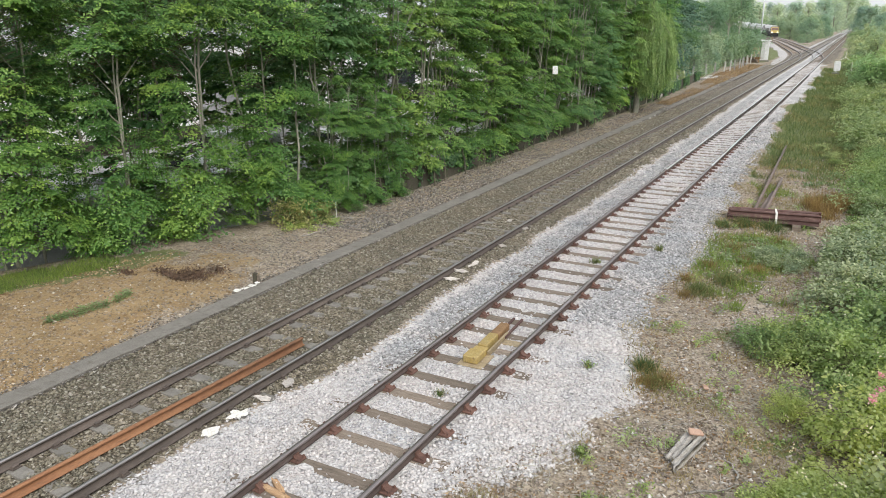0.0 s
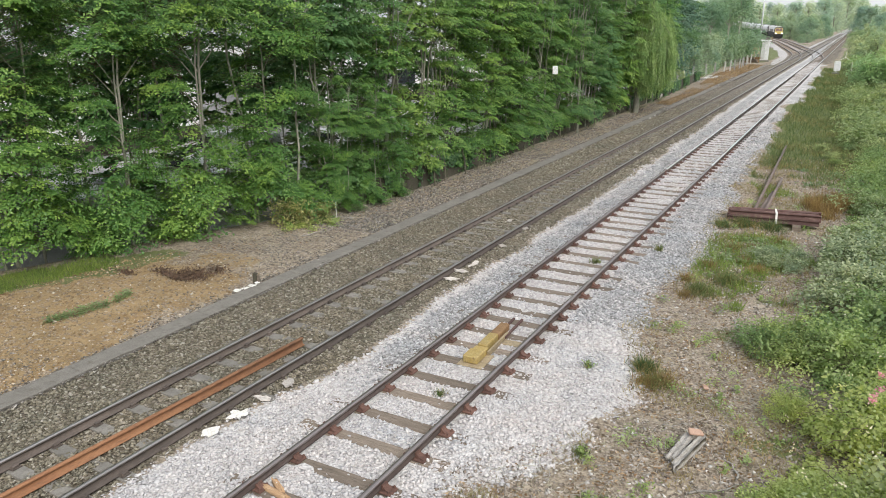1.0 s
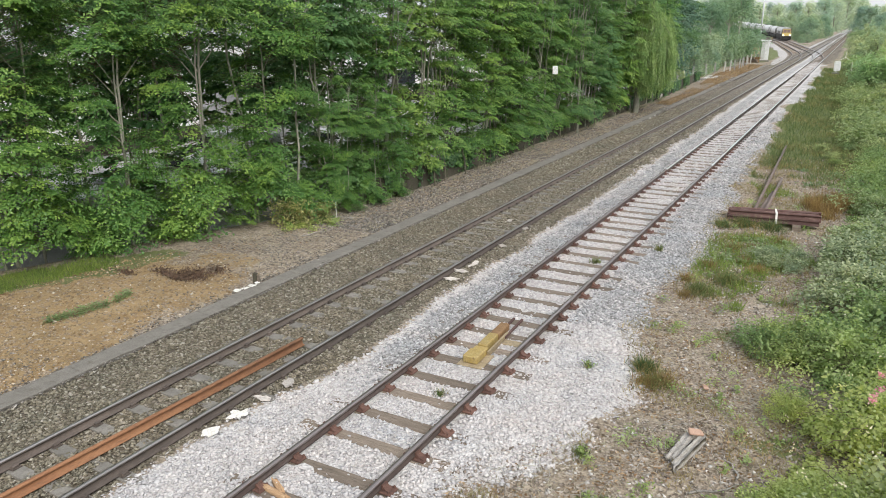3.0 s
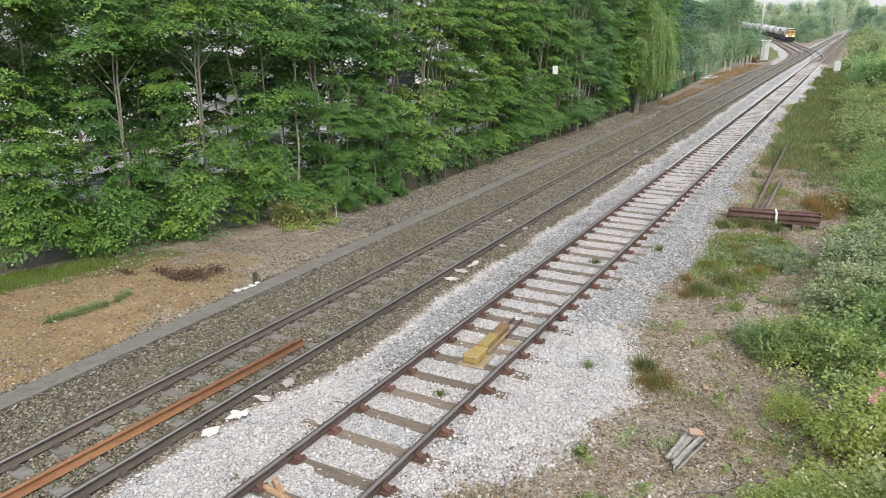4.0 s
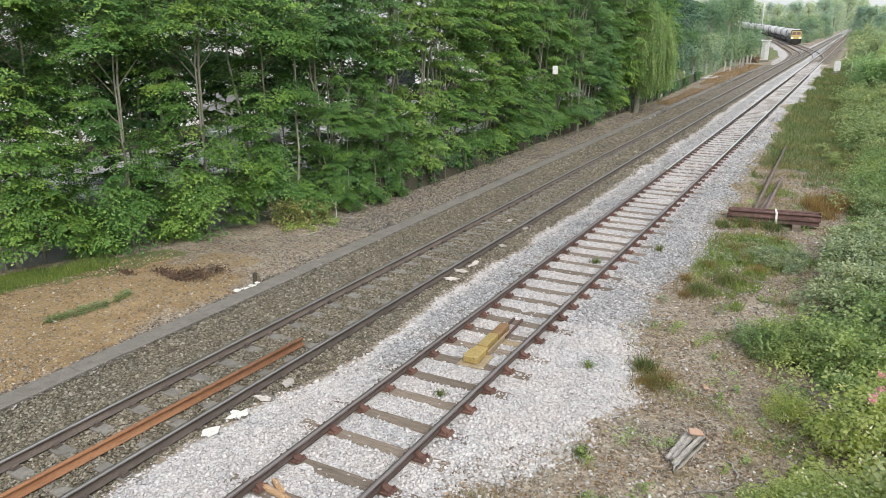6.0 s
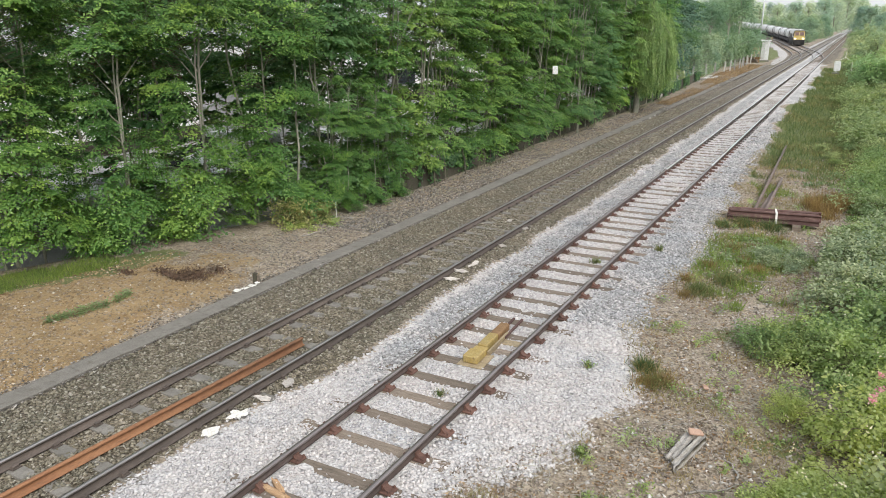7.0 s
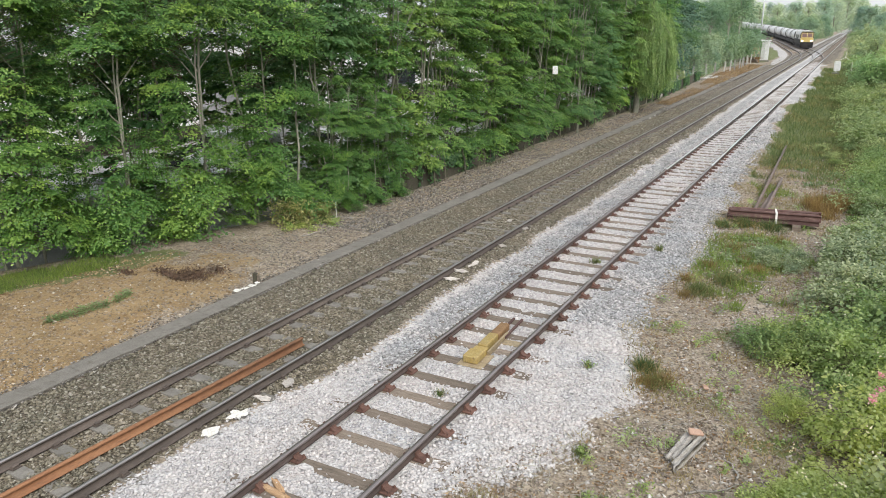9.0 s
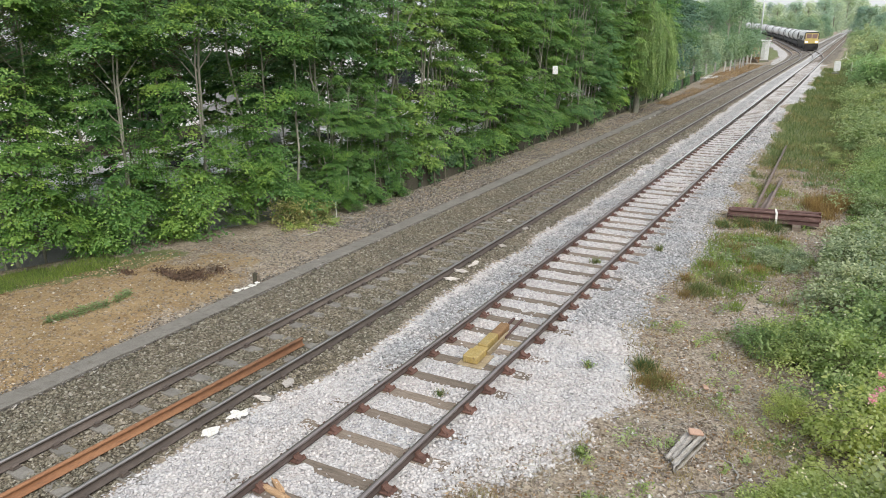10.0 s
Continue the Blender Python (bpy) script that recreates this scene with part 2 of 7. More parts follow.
MAT = {
    "ground": ground_material(),
    "white_stone": stony("pale ballast stone", [(0.0, (0.43, 0.406, 0.4)), (0.3, (0.53, 0.506, 0.5)), (0.8, (0.62, 0.596, 0.588)), (1.0, (0.7, 0.68, 0.67))]),
    "grey_stone": stony("grey ballast stone", [(0.0, (0.22, 0.216, 0.214)), (0.4, (0.4, 0.395, 0.394)), (0.85, (0.55, 0.545, 0.545)), (1.0, (0.72, 0.71, 0.71))]),
    "brown_stone": stony("weathered ballast stone", [(0.0, (0.105, 0.092, 0.062)), (0.45, (0.215, 0.192, 0.138)), (0.9, (0.32, 0.292, 0.222)), (1.0, (0.48, 0.45, 0.38))]),
    "earth_stone": stony("spoil stone", [(0.0, (0.17, 0.125, 0.08)), (0.5, (0.34, 0.27, 0.185)), (0.85, (0.5, 0.43, 0.34)), (1.0, (0.72, 0.68, 0.62))]),
    "polished": surface("dull worn steel running surface", (0.27, 0.225, 0.21), (0.34, 0.29, 0.275), None, 2, 60, 0.36, 0.8, 0.1, 0.001, (8, 0.6, 1), 0.08),
    # near-white base colour stands for sky sheen on the further rail heads
    "bright": surface("bright steel with sky sheen in its colour", (0.96, 0.955, 0.955), (0.98, 0.975, 0.975), None, 2, 60, 0.32, 1.0, 0.05, 0.001, (8, 0.3, 1), 0.04),
    "main_head": surface("grey steel running surface", (0.4, 0.37, 0.35), (0.48, 0.45, 0.43), None, 2, 60, 0.34, 0.9, 0.1, 0.001, (8, 0.6, 1), 0.08),
    "rail_brown": surface("rusty brown rail side", (0.076, 0.055, 0.048), (0.106, 0.076, 0.065), (0.14, 0.113, 0.102), 2, 45, 0.75, 0.15, 0.4, 0.002, (2, 0.5, 2)),
    "rail_dark": surface("dark brown rail side", (0.05, 0.041, 0.037), (0.075, 0.06, 0.053), (0.1, 0.085, 0.078), 2, 45, 0.75, 0.15, 0.4, 0.002, (2, 0.5, 2)),
    "rail_grey": surface("grey-brown rail side", (0.085, 0.07, 0.06), (0.13, 0.105, 0.09), (0.16, 0.13, 0.11), 2, 45, 0.7, 0.2, 0.4, 0.002, (2, 0.5, 2)),
    "rust": surface("orange rusted steel", (0.25, 0.118, 0.058), (0.32, 0.165, 0.085), (0.17, 0.085, 0.05), 3, 50, 0.85, 0.05, 0.4, 0.002, (2, 0.4, 2), 0.08),
    "old_rust": surface("dark rusted steel", (0.095, 0.052, 0.047), (0.145, 0.08, 0.068), (0.21, 0.14, 0.12), 2, 40, 0.85, 0.1, 0.5, 0.002, (2, 0.5, 2)),
    "dull_rust": surface("dull grey-brown rusted steel", (0.17, 0.135, 0.118), (0.24, 0.19, 0.165), (0.33, 0.27, 0.24), 2, 40, 0.85, 0.1, 0.5, 0.002, (2, 0.5, 2)),
    "chair": surface("rusted cast-iron chair", (0.118, 0.064, 0.05), (0.155, 0.082, 0.062), (0.085, 0.05, 0.042), 9, 60, 0.9, 0.05, 0.5, 0.003),
    "sleeper": surface("weathered timber sleeper", (0.17, 0.137, 0.106), (0.26, 0.212, 0.168), (0.11, 0.086, 0.068), 2.5, 30, 0.9, 0, 0.7, 0.006, (0.8, 7, 7), 0.22),
    "concrete": surface("aged concrete", (0.19, 0.18, 0.16), (0.25, 0.235, 0.21), (0.13, 0.12, 0.1), 3, 50, 0.9, 0, 0.4, 0.004, vary=0.12),
    "lid": surface("weathered trough concrete", (0.185, 0.173, 0.153), (0.235, 0.22, 0.195), (0.15, 0.137, 0.115), 2.5, 50, 0.9, 0, 0.4, 0.004, vary=0.05),
    "yellow": surface("worn yellow paint", (0.42, 0.3, 0.09), (0.5, 0.39, 0.16), (0.3, 0.2, 0.09), 9, 50, 0.6, 0, 0.3, 0.002),
    "brown_box": surface("brown stained casing", (0.19, 0.105, 0.045), (0.25, 0.15, 0.07), (0.14, 0.085, 0.045), 6, 50, 0.7, 0, 0.3, 0.002),
    "plate": surface("dusty steel plate", (0.3, 0.24, 0.15), (0.37, 0.3, 0.19), (0.22, 0.17, 0.11), 5, 50, 0.7, 0.2, 0.3, 0.002),
    "grey_wood": surface("silvered rotten wood", (0.33, 0.31, 0.28), (0.45, 0.43, 0.4), (0.14, 0.12, 0.1), 4, 30, 0.95, 0, 1.0, 0.01, (6, 1, 6)),
    # very dark brown with mossy green patches
    "old_wall": surface("dark mossy retaining wall", (0.05, 0.044, 0.031), (0.088, 0.08, 0.058), (0.062, 0.076, 0.036), 1.4, 20, 0.95, 0, 0.6, 0.01),
    "bark": surface("grey-brown bark", (0.25, 0.245, 0.195), (0.37, 0.36, 0.3), (0.17, 0.2, 0.13), 3, 25, 0.95, 0, 0.8, 0.01, (4, 4, 1)),
    "twig": surface("brown stems", (0.09, 0.075, 0.045), (0.14, 0.115, 0.07), None, 6, 30, 0.9, 0, 0.3, 0.003),
    "leaf": leafy("hornbeam leaves", (0.047, 0.115, 0.04), (0.125, 0.252, 0.068), (0.3, 0.455, 0.115), 0.45, 0.3, True),
    # copy of the hornbeam green, darkened for shade low in the hedge
    "leaf_shaded": leafy("hornbeam leaves darkened for hedge shade", (0.041, 0.106, 0.037), (0.114, 0.24, 0.066), (0.28, 0.435, 0.111), 0.45, 0.3, True),
    # dark green with a little blue added as a hint of haze
    "leaf_dark": leafy("dark leaves with haze blue", (0.062, 0.14, 0.07), (0.125, 0.25, 0.105), (0.21, 0.34, 0.145), 0.5, 0.4, True),
    "leaf_yellow": leafy("yellow-green leaves", (0.065, 0.13, 0.04), (0.17, 0.295, 0.08), (0.37, 0.5, 0.145), 0.45, 0.3, True),
    "leaf_ivy": leafy("creeper leaves", (0.05, 0.115, 0.06), (0.1, 0.205, 0.092), (0.18, 0.29, 0.13)),
    "leaf_willow": leafy("willow leaves", (0.25, 0.34, 0.14), (0.41, 0.51, 0.23), (0.55, 0.63, 0.34), 0.5),
    "leaf_bramble": leafy("bramble leaves", (0.22, 0.28, 0.11), (0.4, 0.475, 0.205), (0.6, 0.65, 0.36), 0.5, 0.5, True),
    "leaf_grey": leafy("grey-green leaves", (0.15, 0.21, 0.12), (0.28, 0.36, 0.21), (0.45, 0.52, 0.34), 0.55, 0.46, True),
    # the next two greens are paled and blued: haze mixed into leaf colour
    "leaf_wood_haze": leafy("blue-green leaves with haze tint", (0.15, 0.24, 0.2), (0.24, 0.355, 0.275), (0.36, 0.48, 0.36), 0.55, 0.46, True),
    "leaf_far_haze": leafy("woodland leaves", (0.25, 0.34, 0.3), (0.335, 0.44, 0.375), (0.44, 0.545, 0.45), 0.55, 0.46, True),
    "grass": leafy("grass blades", (0.072, 0.118, 0.045), (0.14, 0.19, 0.085), (0.26, 0.29, 0.155), 0.6),
    "grass_fresh": leafy("fresh grass blades", (0.11, 0.18, 0.045), (0.2, 0.29, 0.075), (0.32, 0.4, 0.13), 0.6),
    "straw_pale": leafy("bleached straw", (0.22, 0.185, 0.145), (0.36, 0.32, 0.265), (0.52, 0.48, 0.42), 0.7, 0.2),
    "bracken": leafy("rusty dead weeds", (0.19, 0.125, 0.08), (0.3, 0.21, 0.14), (0.42, 0.33, 0.24), 0.7, 0.2),
    # haze painted in: leaves paled towards grey-blue for the furthest trees
    "leaf_distant_haze": leafy("distant leaves with painted haze", (0.4, 0.495, 0.52), (0.475, 0.57, 0.585), (0.55, 0.64, 0.64), 0.6, 0.46, True),
    # own dark blue-green, lightened and blued further to stand for haze
    "leaf_conifer": leafy("dark blue-green leaves with haze tint", (0.095, 0.18, 0.16), (0.155, 0.255, 0.215), (0.24, 0.35, 0.28), 0.6, 0.3, True),
    # shrub and verge greens brightened to put haze into their colour
    "leaf_shrub_haze": leafy("shrub leaves", (0.21, 0.33, 0.2), (0.33, 0.48, 0.29), (0.47, 0.61, 0.39), 0.55, 0.45, True),
    "leaf_verge_haze": leafy("olive shrub leaves", (0.28, 0.36, 0.26), (0.42, 0.5, 0.36), (0.56, 0.63, 0.47), 0.55, 0.42, True),
    # green with the haze of the far trees mixed in
    "leaf_hazy": leafy("green leaves with painted haze", (0.24, 0.34, 0.33), (0.32, 0.43, 0.4), (0.42, 0.53, 0.48), 0.6, 0.4, True),
    "leaf_pale": leafy("yellowing shrub leaves", (0.22, 0.26, 0.12), (0.37, 0.39, 0.2), (0.55, 0.51, 0.33), 0.55),
    "leaf_thicket": leafy("deep green bramble leaves", (0.12, 0.185, 0.075), (0.25, 0.345, 0.15), (0.44, 0.53, 0.27), 0.5, 0.4, True),
    "leaf_broad": leafy("pale broad leaves", (0.12, 0.17, 0.105), (0.3, 0.365, 0.25), (0.6, 0.645, 0.5), 0.6, 0.35, True),
    "leaf_scrub": leafy("scrub leaves", (0.12, 0.18, 0.09), (0.26, 0.335, 0.175), (0.42, 0.49, 0.29), 0.55, 0.46, True),
    "dull_sheet": surface("dirty pinkish sheet", (0.46, 0.42, 0.38), (0.54, 0.5, 0.46), (0.34, 0.3, 0.26), 8, 50, 0.85, 0, 0.3, 0.003),
    "grass_dry": leafy("dry grass blades", (0.2, 0.15, 0.075), (0.34, 0.27, 0.15), (0.5, 0.42, 0.28), 0.7),
    "litter": surface("dead leaf litter", (0.075, 0.05, 0.036), (0.15, 0.095, 0.062), None, 12, 60, 0.95, 0, 0.5, 0.004),
    "pink": leafy("pink petals", (0.58, 0.18, 0.36), (0.72, 0.34, 0.52), (0.8, 0.55, 0.67), 0.6),
    "white_petal": leafy("white petals", (0.6, 0.58, 0.56), (0.72, 0.7, 0.68), (0.8, 0.78, 0.77), 0.6),
    "chalk": surface("white plastic scrap", (0.72, 0.7, 0.65), (0.78, 0.77, 0.74), (0.6, 0.56, 0.48), 6, 50, 0.8, 0, 0.2, 0.003),
    "brick_red": surface("broken brick", (0.4, 0.25, 0.18), (0.48, 0.33, 0.25), None, 8, 60, 0.95, 0, 0.5, 0.004),
    "cladding": surface("pale profiled cladding", (0.76, 0.755, 0.76), (0.82, 0.81, 0.82), (0.62, 0.61, 0.61), 0.6, 20, 0.5, 0.0, 0.1, 0.002, (1, 1, 0.3), 0.05),
    "roof_sheet": surface("grey roof sheet", (0.3, 0.3, 0.31), (0.38, 0.38, 0.39), None, 0.6, 20, 0.6, 0.1, 0.1, 0.002),
    "glass": plain("dark window glass", (0.02, 0.025, 0.03), 0.08),
    # brownish reflection painted as the glass colour
    "windscreen": plain("windscreen with painted brown reflection", (0.16, 0.1, 0.085), 0.1),
    "car_white": plain("white car paint", (0.75, 0.75, 0.76), 0.25),
    "car_silver": plain("silver car paint", (0.45, 0.46, 0.48), 0.3, 0.5),
    "rubber": plain("black rubber", (0.02, 0.02, 0.02), 0.8),
    "loco_white": surface("dusty white loco paint", (0.66, 0.65, 0.62), (0.72, 0.71, 0.69), (0.5, 0.48, 0.45), 0.8, 20, 0.5, 0, 0.1, 0.002),
    "loco_dark": surface("sooty dark underframe", (0.025, 0.024, 0.024), (0.05, 0.046, 0.043), None, 1.5, 20, 0.8, 0, 0.3, 0.004),
    "loco_yellow": surface("yellow warning panel", (0.66, 0.5, 0.17), (0.72, 0.57, 0.22), (0.6, 0.43, 0.1), 1.5, 20, 0.45, 0, 0.1, 0.002),
    "tank": surface("grimy pale tank barrel", (0.66, 0.665, 0.66), (0.76, 0.76, 0.755), (0.46, 0.45, 0.43), 0.5, 12, 0.45, 0.1, 0.1, 0.002, (1, 0.5, 1), 0.12),
    # darkened for the shade in the gaps between tanks as well as dirt
    "grime_shade": surface("dirt and gap shade on the tank ends", (0.1, 0.1, 0.1), (0.18, 0.175, 0.17), None, 2, 20, 0.7, 0, 0.2, 0.003),
    "lamp_glow": plain("lit headlamp lens", (1.0, 0.96, 0.85), 0.3, 0, 1.1),
    "grey_paint": surface("pale grey cabinet paint", (0.62, 0.63, 0.64), (0.7, 0.71, 0.71), (0.5, 0.5, 0.48), 1.2, 20, 0.55, 0, 0.1, 0.002),
    "galvanised": surface("galvanised steel", (0.42, 0.43, 0.44), (0.52, 0.53, 0.54), None, 3, 40, 0.5, 0.5, 0.1, 0.001),
}

for head in ("polished", "bright", "main_head"):
    film = MAT[head].node_tree.nodes["Principled BSDF"]
    MAT[head].node_tree.links.remove(film.inputs["Normal"].links[0])
film = MAT["polished"].node_tree.nodes["Principled BSDF"]
film.inputs["Coat Weight"].default_value = 0.6
film.inputs["Coat IOR"].default_value = 1.7
film.inputs["Coat Roughness"].default_value = 0.2

# ---- mesh helpers ----
def mesh_np(name, verts, quads=None, tris=None, mat=None, smooth=False):
    """A mesh from arrays of vertices and faces."""
    verts = np.asarray(verts, dtype=np.float32).reshape(-1, 3)
    loops, starts, n = [], [], 0
    for faces, k in ((quads, 4), (tris, 3)):
        if faces is not None and len(faces):
            f = np.asarray(faces, dtype=np.int32).reshape(-1, k)
            loops.append(f.ravel())
            starts.append(n + np.arange(len(f), dtype=np.int32) * k)
            n += f.size
    loops, starts = np.concatenate(loops), np.concatenate(starts)
    me = bpy.data.meshes.new(name)
    me.vertices.add(len(verts))
    me.vertices.foreach_set("co", verts.ravel())
    me.loops.add(len(loops))
    me.loops.foreach_set("vertex_index", loops)
    me.polygons.add(len(starts))
    me.polygons.foreach_set("loop_start", starts)
    me.update(calc_edges=True)
    if mat:
        me.materials.append(mat)
    if smooth:
        me.shade_smooth()
    return me


def mesh_bm(name, bm, mat, smooth=False):
    me = bpy.data.meshes.new(name)
    bmesh.ops.recalc_face_normals(bm, faces=bm.faces)
    bm.to_mesh(me)
    bm.free()
    me.materials.append(mat)
    if smooth:
        me.shade_smooth()
    return me


def part(name, bm, material, parent, label="", at=None, smooth=False):
    """Links a bmesh, or a finished mesh, as one mesh object under a thing or a part."""
    me = bm if isinstance(bm, bpy.types.Mesh) else mesh_bm(name, bm, material, smooth)
    ob = new(name, me)
    ob.parent = parent
    if at is not None:
        ob.matrix_basis = at
    return tagged(ob, label)


def thing(name, label, category, group="", kind="", at=None):
    ob = new(name)
    ob.empty_display_size = 0.2
    if at is not None:
        ob.matrix_basis = at
    return tagged(ob, label, category, group, kind)


def box(bm, x0, x1, y0, y1, z0, z1, bevel=0.0, jitter=0.0):
    r = bmesh.ops.create_cube(bm, size=1.0)
    vs = r["verts"]
    for v in vs:
        v.co = Vector((x0 if v.co.x < 0 else x1, y0 if v.co.y < 0 else y1, z0 if v.co.z < 0 else z1))
        if jitter:
            v.co += Vector([random.uniform(-jitter, jitter) for _ in range(3)])
    if bevel:
        es = {e for v in vs for e in v.link_edges}
        bmesh.ops.bevel(bm, geom=list(es), offset=bevel, segments=1, affect="EDGES")
    return bm


def boxed(*args, **kw):
    return box(bmesh.new(), *args, **kw)


def prism(bm, profile, y0, y1, axis="y", shift=(0, 0)):
    """A closed outline in x and z, drawn out along y (or along x, for an outline in y and z)."""
    rows = []
    for y in (y0, y1):
        if axis == "y":
            rows.append([bm.verts.new((a + shift[0], y, b + shift[1])) for a, b in profile])
        else:
            rows.append([bm.verts.new((y, a + shift[0], b + shift[1])) for a, b in profile])
    n = len(profile)
    for i in range(n):
        bm.faces.new((rows[0][i], rows[0][(i + 1) % n], rows[1][(i + 1) % n], rows[1][i]))
    bm.faces.new(rows[0])
    bm.faces.new(rows[1][::-1])
    return bm


def cylinder(bm, m, r0, r1, length, seg=12):
    bmesh.ops.create_cone(bm, cap_ends=True, segments=seg, radius1=r0, radius2=r1, depth=length, matrix=m)
    return bm


class Tubes:
    """Collects tapered tubes for stems and limbs."""

    def __init__(self):
        self.v, self.q, self.n = [], [], 0

    def add(self, pts, radii, seg=5):
        pts = np.asarray(pts, float)
        d = np.gradient(pts, axis=0)
        d /= np.linalg.norm(d, axis=1)[:, None] + 1e-9
        ref = np.array([1.0, 0.13, 0.07]) if abs(d[0][0]) < 0.8 else np.array([0.0, 1.0, 0.1])
        a = np.cross(d, ref)
        a /= np.linalg.norm(a, axis=1)[:, None]
        b = np.cross(d, a)
        ang = np.arange(seg) * 2 * np.pi / seg
        ring = pts[:, None] + (a[:, None] * np.cos(ang)[None, :, None] + b[:, None] * np.sin(ang)[None, :, None]) * np.asarray(radii)[:, None, None]
        self.v.append(ring.reshape(-1, 3))
        k = len(pts)
        i, j = np.meshgrid(np.arange(k - 1), np.arange(seg), indexing="ij")
        i, j = i.ravel(), j.ravel()
        jj = (j + 1) % seg
        self.q.append(np.stack([i * seg + j, i * seg + jj, (i + 1) * seg + jj, (i + 1) * seg + j], 1) + self.n)
        self.n += k * seg

    def mesh(self, name, mat):
        return mesh_np(name, np.concatenate(self.v), np.concatenate(self.q), None, mat, True)


def leaf_arrays(centre, normal, tip, length, width, full=False):
    """Leaves folded along the midrib: four corners each, or six for broad leaves seen near."""
    normal = normal / (np.linalg.norm(normal, axis=1)[:, None] + 1e-9)
    tip = tip - normal * (tip * normal).sum(1)[:, None]
    tip /= np.linalg.norm(tip, axis=1)[:, None] + 1e-9
    side = np.cross(normal, tip)
    L, W = length[:, None], width[:, None]
    n = len(centre)
    if not full:
        v = np.stack([centre - tip * L * 0.5, centre + side * W * 0.5 + normal * W * 0.16, centre + tip * L * 0.5 - normal * L * 0.08, centre - side * W * 0.5 + normal * W * 0.16], 1)
        return v.reshape(-1, 3), np.arange(n * 4).reshape(n, 4)
    up = normal * W * 0.15
    v = np.stack([centre - tip * L * 0.5, centre - tip * L * 0.18 + side * W * 0.5 + up, centre + tip * L * 0.2 + side * W * 0.4 + up, centre + tip * L * 0.5 - normal * L * 0.1,
                  centre + tip * L * 0.2 - side * W * 0.4 + up, centre - tip * L * 0.18 - side * W * 0.5 + up], 1)
    k = np.arange(n)[:, None] * 6
    return v.reshape(-1, 3), np.concatenate([k + np.array([0, 1, 2, 3]), k + np.array([0, 3, 4, 5])])


def lattice(x, y, scale, seed=0):
    """Smooth value noise, 0 to 1."""
    x, y = np.asarray(x) / scale, np.asarray(y) / scale
    ix, iy = np.floor(x).astype(np.int64), np.floor(y).astype(np.int64)
    fx, fy = x - ix, y - iy
    fx, fy = fx * fx * (3 - 2 * fx), fy * fy * (3 - 2 * fy)

    def h(a, b):
        k = (a * 374761393 + b * 668265263 + seed * 1442695041) & 0x7FFFFFFF
        k = ((k ^ (k >> 13)) * 1274126177) & 0x7FFFFFFF
        return ((k ^ (k >> 16)) & 0xFFFF) / 65535.0

    return (h(ix, iy) * (1 - fx) + h(ix + 1, iy) * fx) * (1 - fy) + (h(ix, iy + 1) * (1 - fx) + h(ix + 1, iy + 1) * fx) * fy


# ---- plan ----
RAIL_TOP = 0.18
RAIL_R, RAIL_L = -4.764, -6.269
RAIL_B, RAIL_A = -8.14, -9.645
NEAR_MID, FAR_MID = (RAIL_R + RAIL_L) / 2, (RAIL_A + RAIL_B) / 2
Y0, CURVE, BEND = 122.0, 385.0, math.atan(0.13)
SECOND_S, SECOND_R = 108.0, 850.0
# the timber sleepers lie unevenly at the near end and regularly further on
UNEVEN = [6.72, 7.58, 8.3, 9.07, 9.81, 10.59, 11.32, 12.05, 12.75, 13.36, 14.03, 14.77, 15.53, 16.28]
TIMBER_Y = np.array([UNEVEN[0] - 0.76 * k for k in range(52, 0, -1)] + UNEVEN + [UNEVEN[-1] + 0.74 * k for k in range(1, 546)])
CONCRETE_Y = 5.95 + 0.65 * np.arange(-57, 638)


def branch(s, mid=NEAR_MID):
    """Centre line of the diverging line, s metres beyond its start: x, y and heading."""
    L1 = CURVE * BEND
    x, y, a = mid, Y0 + min(s, 0.0), 0.0
    if s > 0:
        a = min(s, L1) / CURVE
        x, y = mid - CURVE * (1 - math.cos(a)), Y0 + CURVE * math.sin(a)
    if s > L1:
        k = min(s, SECOND_S) - L1
        x, y = x - k * math.sin(a), y + k * math.cos(a)
    if s > SECOND_S:
        b = (s - SECOND_S) / SECOND_R
        x -= SECOND_R * (math.cos(a) - math.cos(a + b))
        y += SECOND_R * (math.sin(a + b) - math.sin(a))
        a += b
    return x, y, a


def branch_rise(s):
    """Rail level of the diverging line: it climbs away from the junction."""
    k = max(s - 105.0, 0.0)
    return k * k / 8000 if k < 80 else 0.8 + (k - 80) * 0.02


def pale_left(y):
    return np.interp(y, [0, 5, 6, 8.3, 9.5, 11, 14, 18, 24, 32, 46, 80, 130, 155, 175], [-7.85, -7.75, -7.7, -7.55, -7.35, -7.25, -7.4, -7.35, -7.25, -7.3, -7.45, -7.8, -7.5, -7.6, -10.9])


def pale_right(y):
    return np.interp(y, [0, 5, 7.3, 8.4, 9.4, 10.6, 12.5, 13.3, 14.2, 19.2, 28.5, 35.5, 41, 50, 118, 132, 160, 175], [-4.2, -4.15, -4.0, -3.4, -2.8, -2.45, -2.75, -3.2, -3.4, -3.1, -3.4, -3.45, -3.75, -3.85, -3.9, -5.9, -6.6, -7.2])


def scrub_edge(y):
    return np.interp(y, [4, 8.9, 9.6, 10.1, 10.9, 11.5, 13, 14.1, 15.0, 16, 18, 19.5, 21.5, 24.6, 40, 46, 57, 73, 128, 300], [-0.5, -0.55, -0.3, -0.1, -0.05, -0.35, -0.2, -1.15, -0.45, -0.05, -0.1, -0.25, -0.1, 0.2, 0.1, -0.2, -0.8, -0.9, -1.0, -1.0])


